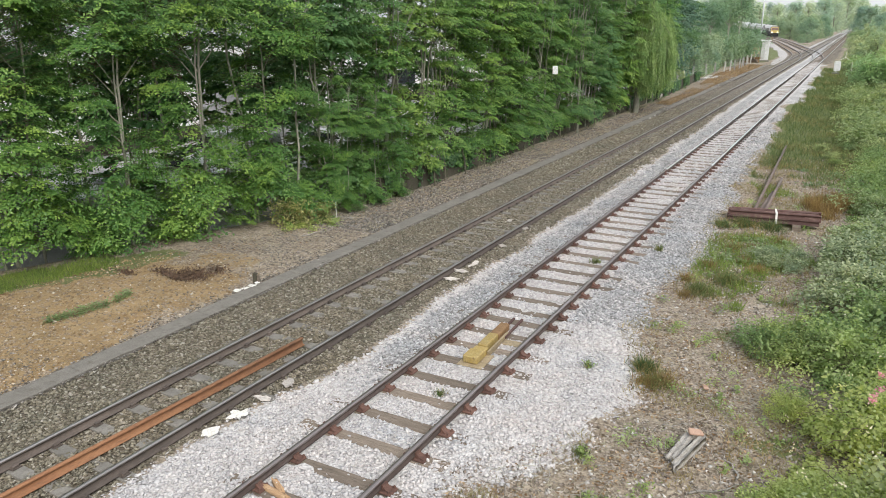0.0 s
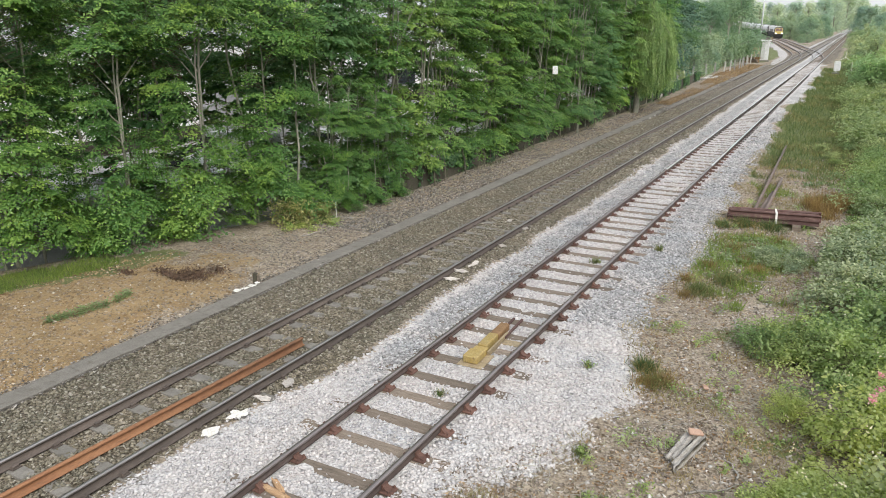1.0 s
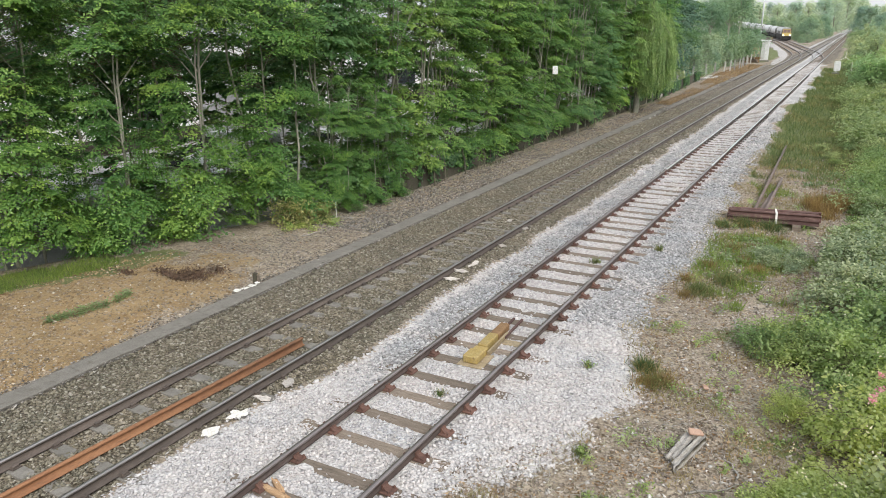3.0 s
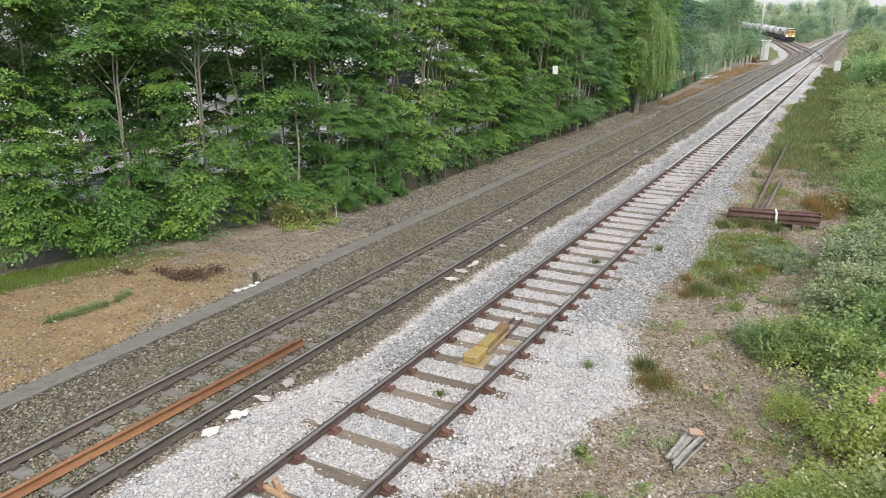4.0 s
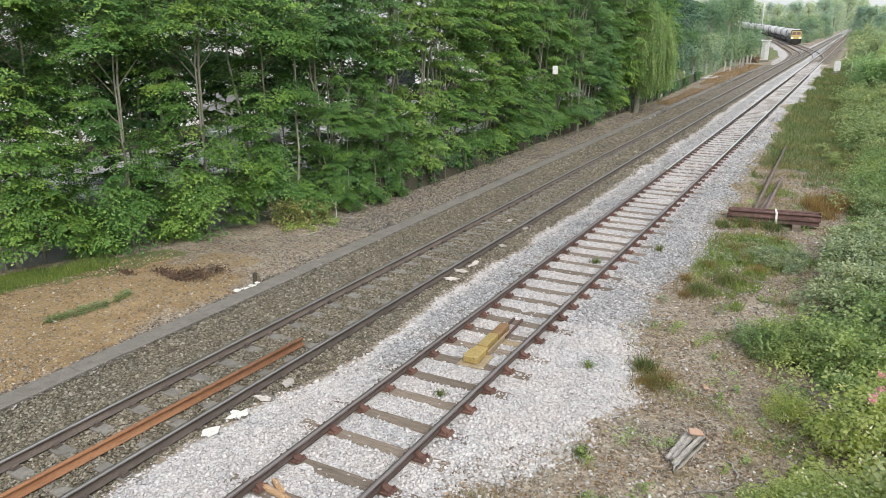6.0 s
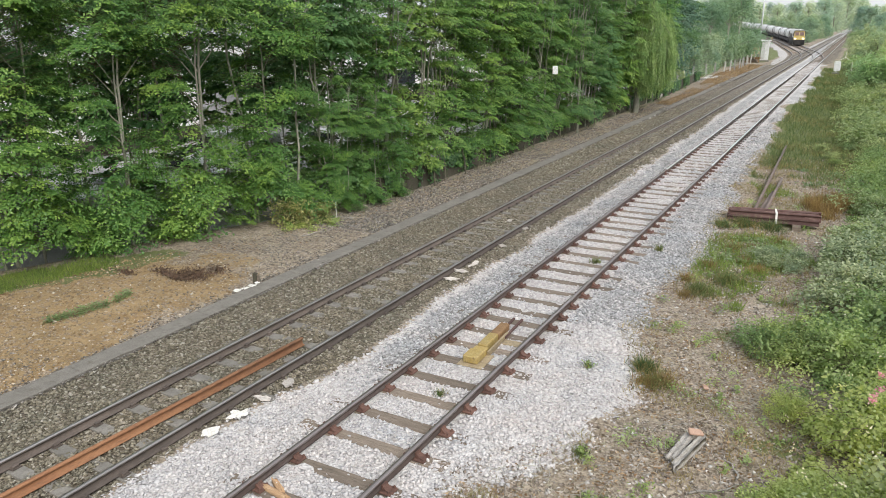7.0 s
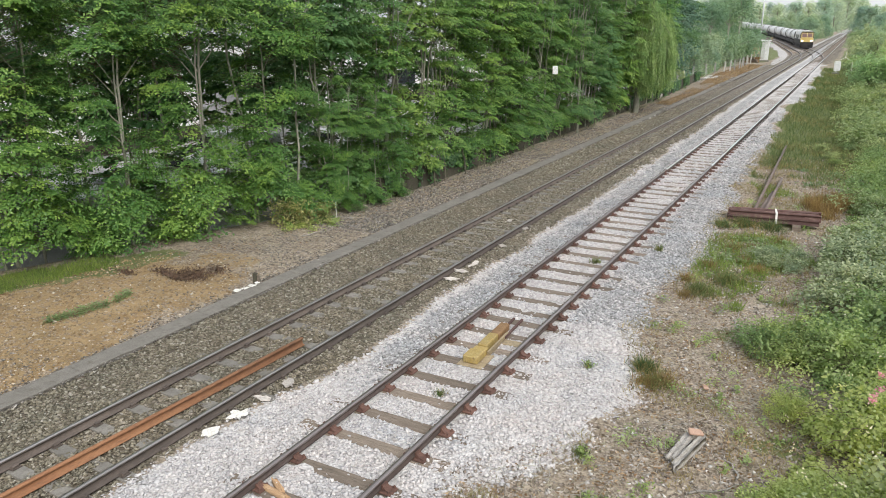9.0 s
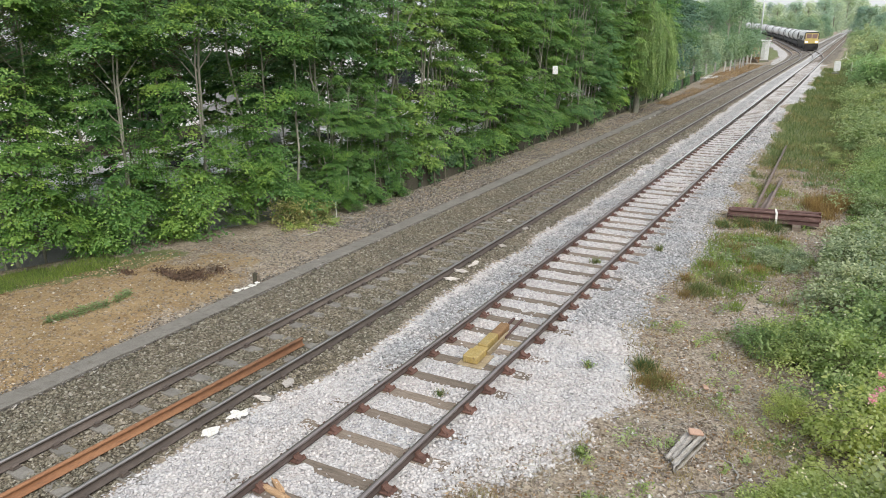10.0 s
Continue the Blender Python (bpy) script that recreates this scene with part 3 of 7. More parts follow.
def hedge_face(y):
    return np.interp(y, [3, 9, 12, 15.6, 18, 28, 63, 77, 100, 130], [-17.4, -17.0, -16.2, -14.8, -14.2, -13.6, -12.9, -13.5, -15.5, -17])


def wall_line(y):
    return np.interp(y, [18, 21, 24, 28, 34, 60, 70, 84], [-14.35, -14.25, -14.15, -14.1, -14.1, -14.0, -14.25, -15.0])


def soft(v, w):
    return np.clip(v / w + 0.5, 0, 1)


def zones(x, y):
    """How far each kind of ground covers a place."""
    wob = (lattice(x, y, 1.1, 3) - 0.5) * 0.7 + (lattice(x, y, 0.35, 4) - 0.5) * 0.3
    ragged = ((lattice(x * 2.5, y, 4.5, 6) - 0.5) * 1.5 + (lattice(x * 2, y, 1.6, 7) - 0.5) * 0.7) * soft(y - 40, 8)
    pale = soft(x - pale_left(y) + wob * 0.45, 0.75) * soft(pale_right(y) - x + wob * 1.3 - ragged, 1.15)
    dark = soft(x + 11.3, 0.1) * soft(pale_left(y) - x - wob * 0.45, 0.75) * (1 - pale)
    dark = np.maximum(dark, soft(y - 122, 12) * soft(-3.3 - x + wob, 0.8) * soft(x + 11.3, 0.3) * (1 - pale))
    tan = soft(-11.95 - x, 0.3) * soft(12.8 + wob * 3 - y, 1.5) * soft(x - hedge_face(y), 0.8) * (0.42 + 0.85 * lattice(x, y, 1.6, 5)) * (0.6 + 0.6 * soft(-12.4 - x + wob, 0.9))
    tan = np.maximum(tan, 0.32 * soft(1.0 - np.hypot(x + 2.6, (y - 15) * 0.6) + wob * 3, 1.6))
    far_green = soft(x - np.maximum(pale_right(y), -3.95) - 0.1 + wob + ragged, 0.7) * soft(y - 34 + wob * 6, 4) * (1 - 0.8 * soft(y - 108, 15) * soft(-2.3 - x + wob, 1.2))
    patch = soft(1.5 - np.hypot((x + 2.0) * 1.1, (y - 19.5) * 0.5) + wob * 1.3, 0.8)
    under = soft(x - scrub_edge(y) + wob, 0.6)
    strip = soft(0.75 - np.abs(x - hedge_face(y) - 0.1) + wob, 0.6) * soft(13 - y, 1)
    wild = soft(np.abs(x + 8) - 30, 8) * soft(x + 11, 6)
    weeds = 0.55 * soft(lattice(x, y, 0.8, 9) - 0.62, 0.2) * soft(x - pale_right(y), 0.5)
    green = np.clip(np.maximum.reduce([far_green, patch * 0.62, under * 0.4, strip, weeds, wild, soft(y - 130, 20) * soft(x + 2.3 + wob, 1.2)]), 0, 1)
    green = np.maximum(green, 0.7 * soft(-12.4 - x + wob, 1.0) * soft(y - 124, 6) * soft(240 - y, 40))
    yard = soft(hedge_face(y) - 2.6 - x, 1.0) * soft(90 - y, 5) * soft(x + 75, 5)
    green = np.maximum(green, soft(hedge_face(y) - x, 2) * soft(y - 88, 6) * soft(260 - y, 30) * 0.6)
    return pale, dark, tan, green, yard


def greyness(x, y):
    """Where the pale ballast is older and greyer: outside the rails, further along."""
    wob = (lattice(x, y, 1.3, 51) - 0.5) * 1.2
    left = soft(-6.5 - x, 0.3) * soft(y - 9.5 + wob * 2, 2.5) * soft(x - pale_left(y) - 0.1, 0.5)
    right = soft(x + 4.55, 0.3) * soft(y - 13.6 + wob, 1.0)
    return np.clip((1 - 0.4 * soft(y - 40, 25)) * np.maximum(left, right * 0.85) * (0.75 + 0.5 * lattice(x, y, 0.7, 52)), 0, 1)


def height(x, y):
    pale, dark, tan, green, yard = zones(x, y)
    z = -0.035 + 0.05 * (lattice(x, y, 0.5, 11) - 0.5) + 0.12 * (lattice(x, y, 2.2, 12) - 0.5) * (1 - np.clip(pale + dark, 0, 1))
    z = z * np.where((x < -3.4) & (x > -11.3), 0.5, 1.0)
    z -= 0.1 * soft(x + 3.2, 1.5)
    bank = soft(-12.6 - x, 2.5) * 0.12 * soft(16 - y, 6)
    pit = 0.2 * np.exp(-(((x + 13.9) / 0.75) ** 2 + ((y - 11.7) / 0.4) ** 2))
    z += (0.045 + 0.012 * soft(y - 26, 3)) * (1 - pale) * soft(x + 11.3, 0.1) * soft(-7.2 - x, 0.2) * np.clip(np.abs(np.abs(x + 8.8925) - 0.5) / 0.22, 0, 1)
    z += (0.024 + 0.002 * soft(y - 26, 3)) * soft(x + 7.6, 0.4) * soft(-3.2 - x, 0.8) * soft(0.9 - np.abs(x + 5.5165), 0.1)
    z += (0.034 + 0.02 * soft(y - 26, 3) * soft(-6.4 - x, 0.2)) * soft(x + 7.9, 0.3) * soft(-2.8 - x, 0.8) * soft(np.abs(x + 5.5165) - 0.9, 0.12)
    z += 0.07 * soft(y - 52, 14) * soft(118 - y, 10) * soft(x + 7.6, 0.4) * soft(-3.9 - x, 0.6) * (0.05 + 0.95 * soft(np.abs(x + 5.5165) - 0.9, 0.12))
    z = z + bank - pit - 0.6 * soft(hedge_face(y) - 2.4 - x, 2.0)
    return z * soft(900 - np.hypot(x, y), 300) - 0.02


def ground():
    def axis(lo, hi, step, far):
        mid = list(np.arange(lo, hi + 1e-6, step))
        out, d, v = [], step, hi
        while v < far:
            d *= 1.22
            v += d
            out.append(v)
        inn, d, v = [], step, lo
        while v > -far:
            d *= 1.22
            v -= d
            inn.append(v)
        return np.array(inn[::-1] + mid + out)

    xs = axis(-18.5, 3.0, 0.18, 3500)
    ys = np.concatenate([axis(3.0, 42.0, 0.22, 3500)])
    ys = np.unique(np.concatenate([ys, np.arange(45, 260, 1.0)]))
    X, Y = np.meshgrid(xs, ys, indexing="ij")
    Z = height(X, Y)
    nx, ny = X.shape
    i, j = np.meshgrid(np.arange(nx - 1), np.arange(ny - 1), indexing="ij")
    a = (i * ny + j).ravel()
    me = mesh_np("ground", np.stack([X, Y, Z], 2), np.stack([a, a + ny, a + ny + 1, a + 1], 1), None, MAT["ground"], True)
    pale, dark, tan, green, yard = [w.ravel() for w in zones(X, Y)]
    one = np.ones_like(pale)
    for name, rgba in (("zone", (pale, dark, tan, one)), ("zone_b", (green, yard, greyness(X, Y).ravel(), one))):
        at = me.color_attributes.new(name, "FLOAT_COLOR", "POINT")
        at.data.foreach_set("color", np.stack(rgba, 1).astype(np.float32).ravel())
    tagged(new("ground", me), "pale and brown ballast, bare tan earth and grass", "ground", kind="structure")


ground()


# ---- rails, sleepers, chairs ----
FLAT = [(-0.066, 0.0), (0.066, 0.0), (0.066, 0.012), (0.012, 0.03), (0.01, 0.105), (0.034, 0.118), (0.035, 0.142), (0.026, 0.15), (-0.026, 0.15), (-0.035, 0.142), (-0.034, 0.118), (-0.01, 0.105), (-0.012, 0.03), (-0.066, 0.012)]
BULL = [(-0.026, 0.0), (0.026, 0.0), (0.034, 0.01), (0.033, 0.034), (0.011, 0.046), (0.011, 0.096), (0.036, 0.11), (0.038, 0.138), (0.031, 0.145), (-0.031, 0.145), (-0.038, 0.138), (-0.036, 0.11), (-0.011, 0.096), (-0.011, 0.046), (-0.033, 0.034), (-0.034, 0.01)]


def swept_rail(profile, points, side_mat, top_mat=None):
    """A rail swept along points (x, y, heading) in plan; its running face may be bright."""
    n, v, q = len(profile), [], []
    for x, y, a, *up in points:
        v += [(x + px * math.cos(a), y + px * math.sin(a), pz + sum(up)) for px, pz in profile]
    for k in range(len(points) - 1):
        for i in range(n):
            j = (i + 1) % n
            q.append((k * n + i, k * n + j, (k + 1) * n + j, (k + 1) * n + i))
    me = mesh_np("rail", v, q, None, side_mat)
    if top_mat:
        me.materials.append(top_mat)
        top = max(p[1] for p in profile)
        bright = [1 if min(profile[i][1], profile[(i + 1) % n][1]) > top - 0.038 else 0 for i in range(n)] * (len(points) - 1)
        me.polygons.foreach_set("material_index", np.array(bright, dtype=np.int32))
    return me


def straight(x, ys):
    return [(x, y, 0.0) for y in ys]


def timber_sleeper_mesh():
    bm = boxed(-1.3, 1.3, -0.127, 0.127, -0.13, 0.0, bevel=0.012)
    return mesh_bm("sleeper", bm, MAT["sleeper"])


def concrete_sleeper_mesh():
    bm = bmesh.new()
    prof = [(-0.14, -0.2), (0.14, -0.2), (0.105, 0.0), (-0.105, 0.0)]
    prism(bm, prof, -1.25, 1.25, axis="x")
    for v in bm.verts:
        if v.co.z > -0.1 and abs(v.co.x) > 1.2:
            v.co.x *= 0.985
    bmesh.ops.bevel(bm, geom=list(bm.edges), offset=0.01, segments=1, affect="EDGES")
    return mesh_bm("sleeper", bm, MAT["concrete"])


def chair_mesh():
    """Cast-iron chair: base plate, two jaws and bolts, the higher jaw on the outer side (+x)."""
    bm = boxed(-0.16, 0.2, -0.1, 0.1, 0.0, 0.036, bevel=0.01)
    for s, h, w in ((1, 0.11, 0.035), (-1, 0.09, 0.03)):
        prof = [(s * 0.036, 0.03), (s * (0.036 + w + 0.075), 0.03), (s * (0.036 + w), h * 0.75), (s * 0.06, h), (s * 0.036, h)]
        prism(bm, prof, -0.055, 0.055)
    for x in (-0.13, 0.165):
        for y in (-0.066, 0.066):
            cylinder(bm, pose(x, y, 0.05), 0.022, 0.018, 0.035, 6)
    return mesh_bm("chair", bm, MAT["chair"])


def clip_mesh():
    bm = boxed(-0.14, 0.14, -0.07, 0.07, 0.0, 0.012)
    for s in (-1, 1):
        box(bm, s * 0.07, s * 0.12, -0.05, 0.05, 0.01, 0.05, bevel=0.008)
    return mesh_bm("rail_clip", bm, MAT["rail_grey"])


def joined(name, me, mats, mat):
    """Many copies of one mesh as one mesh."""
    n = len(me.vertices)
    co = np.empty(n * 3, np.float32)
    me.vertices.foreach_get("co", co)
    co = np.concatenate([co.reshape(-1, 3), np.ones((n, 1), np.float32)], 1)
    quads, tris, v = [], [], []
    q0 = np.array([p.vertices[:] for p in me.polygons if len(p.vertices) == 4], int).reshape(-1, 4)
    t0 = np.array([p.vertices[:] for p in me.polygons if len(p.vertices) == 3], int).reshape(-1, 3)
    for k, m in enumerate(mats):
        v.append((co @ np.array(m).T)[:, :3])
        quads.append(q0 + k * n)
        tris.append(t0 + k * n)
    return mesh_np(name, np.concatenate(v), np.concatenate(quads), np.concatenate(tris), mat)


def near_track():
    track = thing("railway_track", "rusty bullhead track on weathered timber sleepers in pale ballast", "railway track", kind="structure")
    for x, joint in ((RAIL_L, 29.9), (RAIL_R, 31.5)):
        # beyond the joint the head colour carries the sky sheen
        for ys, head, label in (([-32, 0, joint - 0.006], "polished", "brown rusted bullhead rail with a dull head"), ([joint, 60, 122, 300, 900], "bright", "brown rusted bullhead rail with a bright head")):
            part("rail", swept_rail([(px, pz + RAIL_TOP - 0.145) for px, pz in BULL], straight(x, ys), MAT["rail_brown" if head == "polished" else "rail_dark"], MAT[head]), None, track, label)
        for q in (-1, 1):
            part("fishplate", boxed(x + q * 0.014, x + q * 0.034, joint - 0.25, joint + 0.25, 0.085, 0.138, bevel=0.004), MAT["chair"], track)
    sl, ch = timber_sleeper_mesh(), chair_mesh()
    dull = ch.copy()
    dull.materials.clear()
    dull.materials.append(MAT["rail_dark"])
    r = random.Random(3)
    rest, rest_chairs = [], []
    for y in TIMBER_Y:
        m = pose(NEAR_MID + r.uniform(-0.04, 0.04), y + r.uniform(-0.015, 0.015), r.uniform(-0.008, 0.004), 0, 0, r.uniform(-0.8, 0.8))
        if 0 < y < 118:
            part("sleeper", sl, None, track, at=m)
        else:
            rest.append(m)
        for x, turn in ((RAIL_R, 0), (RAIL_L, 180)):
            c = pose(x, m.translation.y, 0.0, 0, 0, turn)
            if 0 < y < 70:
                part("chair", ch if y < 38 else dull, None, track, at=c)
            elif y < 95:
                rest_chairs.append(c)
    tagged(part("sleeper", joined("sleepers_far", sl, rest, MAT["sleeper"]), None, track), kind="stuff")
    tagged(part("chair", joined("chairs_far", ch, rest_chairs, MAT["rail_dark"]), None, track), kind="stuff")


def far_track():
    track = thing("railway_track", "worn main line with dark rails on concrete sleepers in brown ballast", "railway track", kind="structure")
    ys = [-32, 0, 40, 122, 300, 900]
    for x in (RAIL_A, RAIL_B):
        part("rail", swept_rail([(px, pz + RAIL_TOP - 0.15) for px, pz in FLAT], straight(x, ys), MAT["rail_grey"], MAT["main_head"]), None, track, "grey-brown flat-bottom rail with a worn head")
    sl, cl = concrete_sleeper_mesh(), clip_mesh()
    r = random.Random(5)
    rest, clips = [], []
    for y in CONCRETE_Y:
        m = pose(FAR_MID, y + r.uniform(-0.03, 0.03), 0.012 + r.uniform(-0.008, 0.006), 0, 0, r.uniform(-0.7, 0.7))
        if 0 < y < 105:
            part("sleeper", sl, None, track, at=m)
        else:
            rest.append(m)
        for x in (RAIL_A, RAIL_B):
            c = pose(x, m.translation.y, 0.022)
            if 0 < y < 45:
                part("rail_clip", cl, None, track, at=c)
            elif y < 90:
                clips.append(c)
    tagged(part("sleeper", joined("sleepers_far", sl, rest, MAT["concrete"]), None, track), kind="stuff")
    tagged(part("rail_clip", joined("clips_far", cl, clips, MAT["rail_grey"]), None, track), kind="stuff")


def branch_tracks():
    sl = timber_sleeper_mesh()
    for mid, lift in ((NEAR_MID, 0.003), (FAR_MID, 0.006)):
        track = thing("railway_track", "curved junction track with brown rails on timber sleepers", "railway track", kind="structure")
        for off in (-0.7525, 0.7525):
            pts = []
            for s in np.arange(-2, 460, 6.0):
                x, y, a = branch(s, mid)
                pts.append((x + off * math.cos(a), y + off * math.sin(a), a, branch_rise(s)))
            part("rail", swept_rail([(px, pz + RAIL_TOP - 0.15 + lift) for px, pz in FLAT], pts, MAT["rail_brown"], MAT["main_head"]), None, track)
        mats = []
        for s in np.arange(16, 420, 0.75):
            x, y, a = branch(s, mid)
            mats.append(pose(x, y, branch_rise(s) - 0.006, 0, 0, math.degrees(a)))
        tagged(part("sleeper", joined("sleepers_far", sl, mats, MAT["sleeper"]), None, track), kind="stuff")


def branch_bed():
    """Low ballast bed under the diverging lines."""
    v, q = [], []
    ss = np.arange(25, 440, 8.0)
    for k, s in enumerate(ss):
        x0, y0, a0 = branch(s, FAR_MID)
        x1, y1, a1 = branch(s, NEAR_MID)
        up = branch_rise(s)
        v += [(x0 - 3.4 - 1.5 * up, y0, -0.12), (x0 - 2.2, y0, up - 0.02), (x1 + 2.0, y1, up - 0.02), (x1 + 3.0 + 1.5 * up, y1, -0.12)]
        if k:
            q += [((k - 1) * 4 + i, (k - 1) * 4 + i + 1, k * 4 + i + 1, k * 4 + i) for i in range(3)]
    me = mesh_np("ballast_bed", v, q, None, MAT["bed"])
    tagged(new("ballast_bed", me), "brown and pale ballast bed under the curved branch", "ballast bed", kind="structure")


def branch_shoulder():
    """Fresh pale ballast along the outer edge of the diverging line."""
    v, q = [], []
    for k, s in enumerate(np.arange(-6, 150, 4.0)):
        x, y, a = branch(s, FAR_MID)
        up = branch_rise(s)
        wide = 0.75 * min(1.0, (s + 8) / 20) * (1 + 0.3 * math.sin(s * 0.21))
        v += [(x - 2.0 - wide - 0.5, y, up - 0.16), (x - 2.0 - wide, y, up + 0.02), (x - 1.55, y, up + 0.035)]
        if k:
            q += [((k - 1) * 3 + i, (k - 1) * 3 + i + 1, k * 3 + i + 1, k * 3 + i) for i in range(2)]
    tagged(new("ballast_shoulder", mesh_np("ballast_shoulder", v, q, None, MAT["bed_pale"])), "strip of pale ballast along the curved branch", "ballast bed", kind="structure")


MAT["bed_pale"] = surface("pale ballast shoulder", (0.46, 0.44, 0.43), (0.58, 0.555, 0.54), (0.36, 0.33, 0.3), 0.5, 14, 0.95, 0, 0.5, 0.02)
branch_shoulder()
MAT["bed"] = surface("mixed ballast", (0.22, 0.18, 0.15), (0.42, 0.39, 0.37), (0.13, 0.1, 0.08), 0.25, 18, 0.95, 0, 0.5, 0.02)
near_track()
far_track()
branch_tracks()
branch_bed()


# ---- loose stones ----
def stones(name, xy, size, mat, label, lift=0.0, parent=None):
    n = len(xy)
    base = np.array([(1, 0, 0), (0, 1, 0), (-1, 0, 0), (0, -1, 0), (0, 0, 1), (0, 0, -1)], float)
    v = base[None] * 1.35 * (np.array([1.12, 0.85, 0.52]) * (0.75 + 0.5 * rng.random((n, 3))))[:, None] + rng.uniform(-0.5, 0.5, (n, 6, 3))
    v *= (size * (0.6 + 0.9 * rng.random(n) ** 1.5))[:, None, None]
    a, t = rng.random(n) * 6.283, rng.normal(0, 0.34, n)
    ct, st = np.cos(t)[:, None], np.sin(t)[:, None]
    v = np.stack([v[..., 0] * ct - v[..., 2] * st, v[..., 1], v[..., 0] * st + v[..., 2] * ct], 2)
    ca, sa = np.cos(a)[:, None], np.sin(a)[:, None]
    v = np.stack([v[..., 0] * ca - v[..., 1] * sa, v[..., 0] * sa + v[..., 1] * ca, v[..., 2]], 2)
    z = height(xy[:, 0], xy[:, 1]) + lift + rng.uniform(-0.006, 0.012, n)
    v += np.concatenate([xy, z[:, None]], 1)[:, None]
    f = np.array([(0, 1, 4), (1, 2, 4), (2, 3, 4), (3, 0, 4), (1, 0, 5), (2, 1, 5), (3, 2, 5), (0, 3, 5)])
    me = mesh_np(name, v, None, (np.arange(n)[:, None, None] * 6 + f[None]).reshape(-1, 3), mat)
    return tagged(new(name, me), label, "ballast", kind="stuff")


def scatter(n, x0, x1, y0, y1, weight):
    """Places in a stretch of the plan, thinned by a weight, closer together near its start."""
    u = rng.random(n)
    y = y0 + (y1 - y0) * u ** 1.35
    x = rng.uniform(x0, x1, n)
    keep = rng.random(n) < weight(x, y)
    return np.stack([x, y], 1)[keep]


def clear_of_rails(x, y):
    ok = np.ones_like(x)
    for r in (RAIL_A, RAIL_B, RAIL_L, RAIL_R):
        ok *= np.abs(x - r) > 0.075
    return ok


def clear_of_sleepers(x, y):
    """Few stones lie on the timber sleepers."""
    near = lambda ys: np.minimum(np.abs(ys[np.clip(np.searchsorted(ys, y), 0, len(ys) - 1)] - y), np.abs(ys[np.clip(np.searchsorted(ys, y) - 1, 0, len(ys) - 1)] - y))
    on = (near(TIMBER_Y) < 0.125) & ((np.abs(x - NEAR_MID) < 0.92) | (y > 14) & (x > NEAR_MID) & (x < NEAR_MID + 1.3))
    on2 = (near(CONCRETE_Y) < 0.11) & (np.abs(np.abs(x - FAR_MID) - 0.52) < 0.2)
    return np.where(on, 0.03, np.where(on2, 0.12, 1.0))


def loose_stones():
    w = lambda x, y: np.where(zones(x, y)[0] > 0.25 + 0.5 * rng.random(len(x)), 1, 0) * clear_of_rails(x, y) * clear_of_sleepers(x, y)
    xy = scatter(84000, -8.4, -1.9, 3.8, 27, w)
    grey = greyness(xy[:, 0], xy[:, 1]) > rng.random(len(xy)) * 0.9 + 0.05
    stones("ballast_stones", xy[~grey], 0.0235, MAT["white_stone"], "pale crushed stone ballast round the rusty track", 0.001)
    far = scatter(17000, -8.2, -3.2, 27, 62, lambda x, y: w(x, y) * np.clip((62 - y) / 22, 0, 1))
    grey2 = greyness(far[:, 0], far[:, 1]) > rng.random(len(far)) * 0.9 + 0.05
    stones("ballast_stones", far[~grey2], 0.036, MAT["white_stone"], "pale ballast further along the rusty track", 0.006)
    stones("ballast_stones", far[grey2], 0.036, MAT["grey_stone"], "grey ballast further along the rusty track", 0.006)
    stones("ballast_stones", xy[grey], 0.024, MAT["grey_stone"], "grey crushed stone ballast beside the rusty track", 0.006)
    w = lambda x, y: np.where(zones(x, y)[1] > 0.25 + 0.5 * rng.random(len(x)), 1, 0) * clear_of_rails(x, y) * clear_of_sleepers(x, y)
    stones("ballast_stones", scatter(44000, -11.3, -7.2, 3.4, 28, w), 0.022, MAT["brown_stone"], "brown weathered stone ballast along the main line", 0.007)
    stones("ballast_stones", scatter(15000, -11.3, -7.2, 28, 64, lambda x, y: w(x, y) * np.clip((66 - y) / 20, 0, 1)), 0.037, MAT["brown_stone"], "brown weathered ballast further along the main line", 0.008)
    w = lambda x, y: (1 - np.clip(zones(x, y)[0] + zones(x, y)[1], 0, 1)) * np.where((x < -11.95) & (x > hedge_face(y)) & (y < 13) | (x > -3.9), 1, 0) * (0.15 + 0.85 * lattice(x, y, 0.9, 21) ** 2) * np.where(x > scrub_edge(y) + 0.4, 0.1, 1)
    stones("loose_stones", scatter(24000, -17, 1.0, 4.5, 32, w), 0.02, MAT["earth_stone"], "brown and white stones on bare earth", 0.004)


def tan_clods():
    w = lambda x, y: np.clip(zones(x, y)[2] * 1.3, 0, 1) * (0.2 + 0.8 * lattice(x, y, 0.5, 27))
    stones("earth_clods", scatter(9000, -17, -12, 4.8, 13, w), 0.022, MAT["clod"], "tan clods and pale stones on bare earth", 0.002)


MAT["clod"] = stony("tan clods", [(0.0, (0.2, 0.13, 0.06)), (0.5, (0.34, 0.245, 0.13)), (0.93, (0.44, 0.34, 0.2)), (1.0, (0.66, 0.6, 0.5))])
tan_clods()


def verge_stones():
    w = lambda x, y: np.where((x > pale_right(y) - 0.3) & (x < scrub_edge(y) + 0.3), 1, 0) * (0.25 + 0.75 * lattice(x, y, 0.45, 25))
    stones("loose_stones", scatter(17000, -4.2, 0.6, 6.5, 37, w), 0.022, MAT["verge_stone"], "small pale and brown chippings on the verge", 0.003)


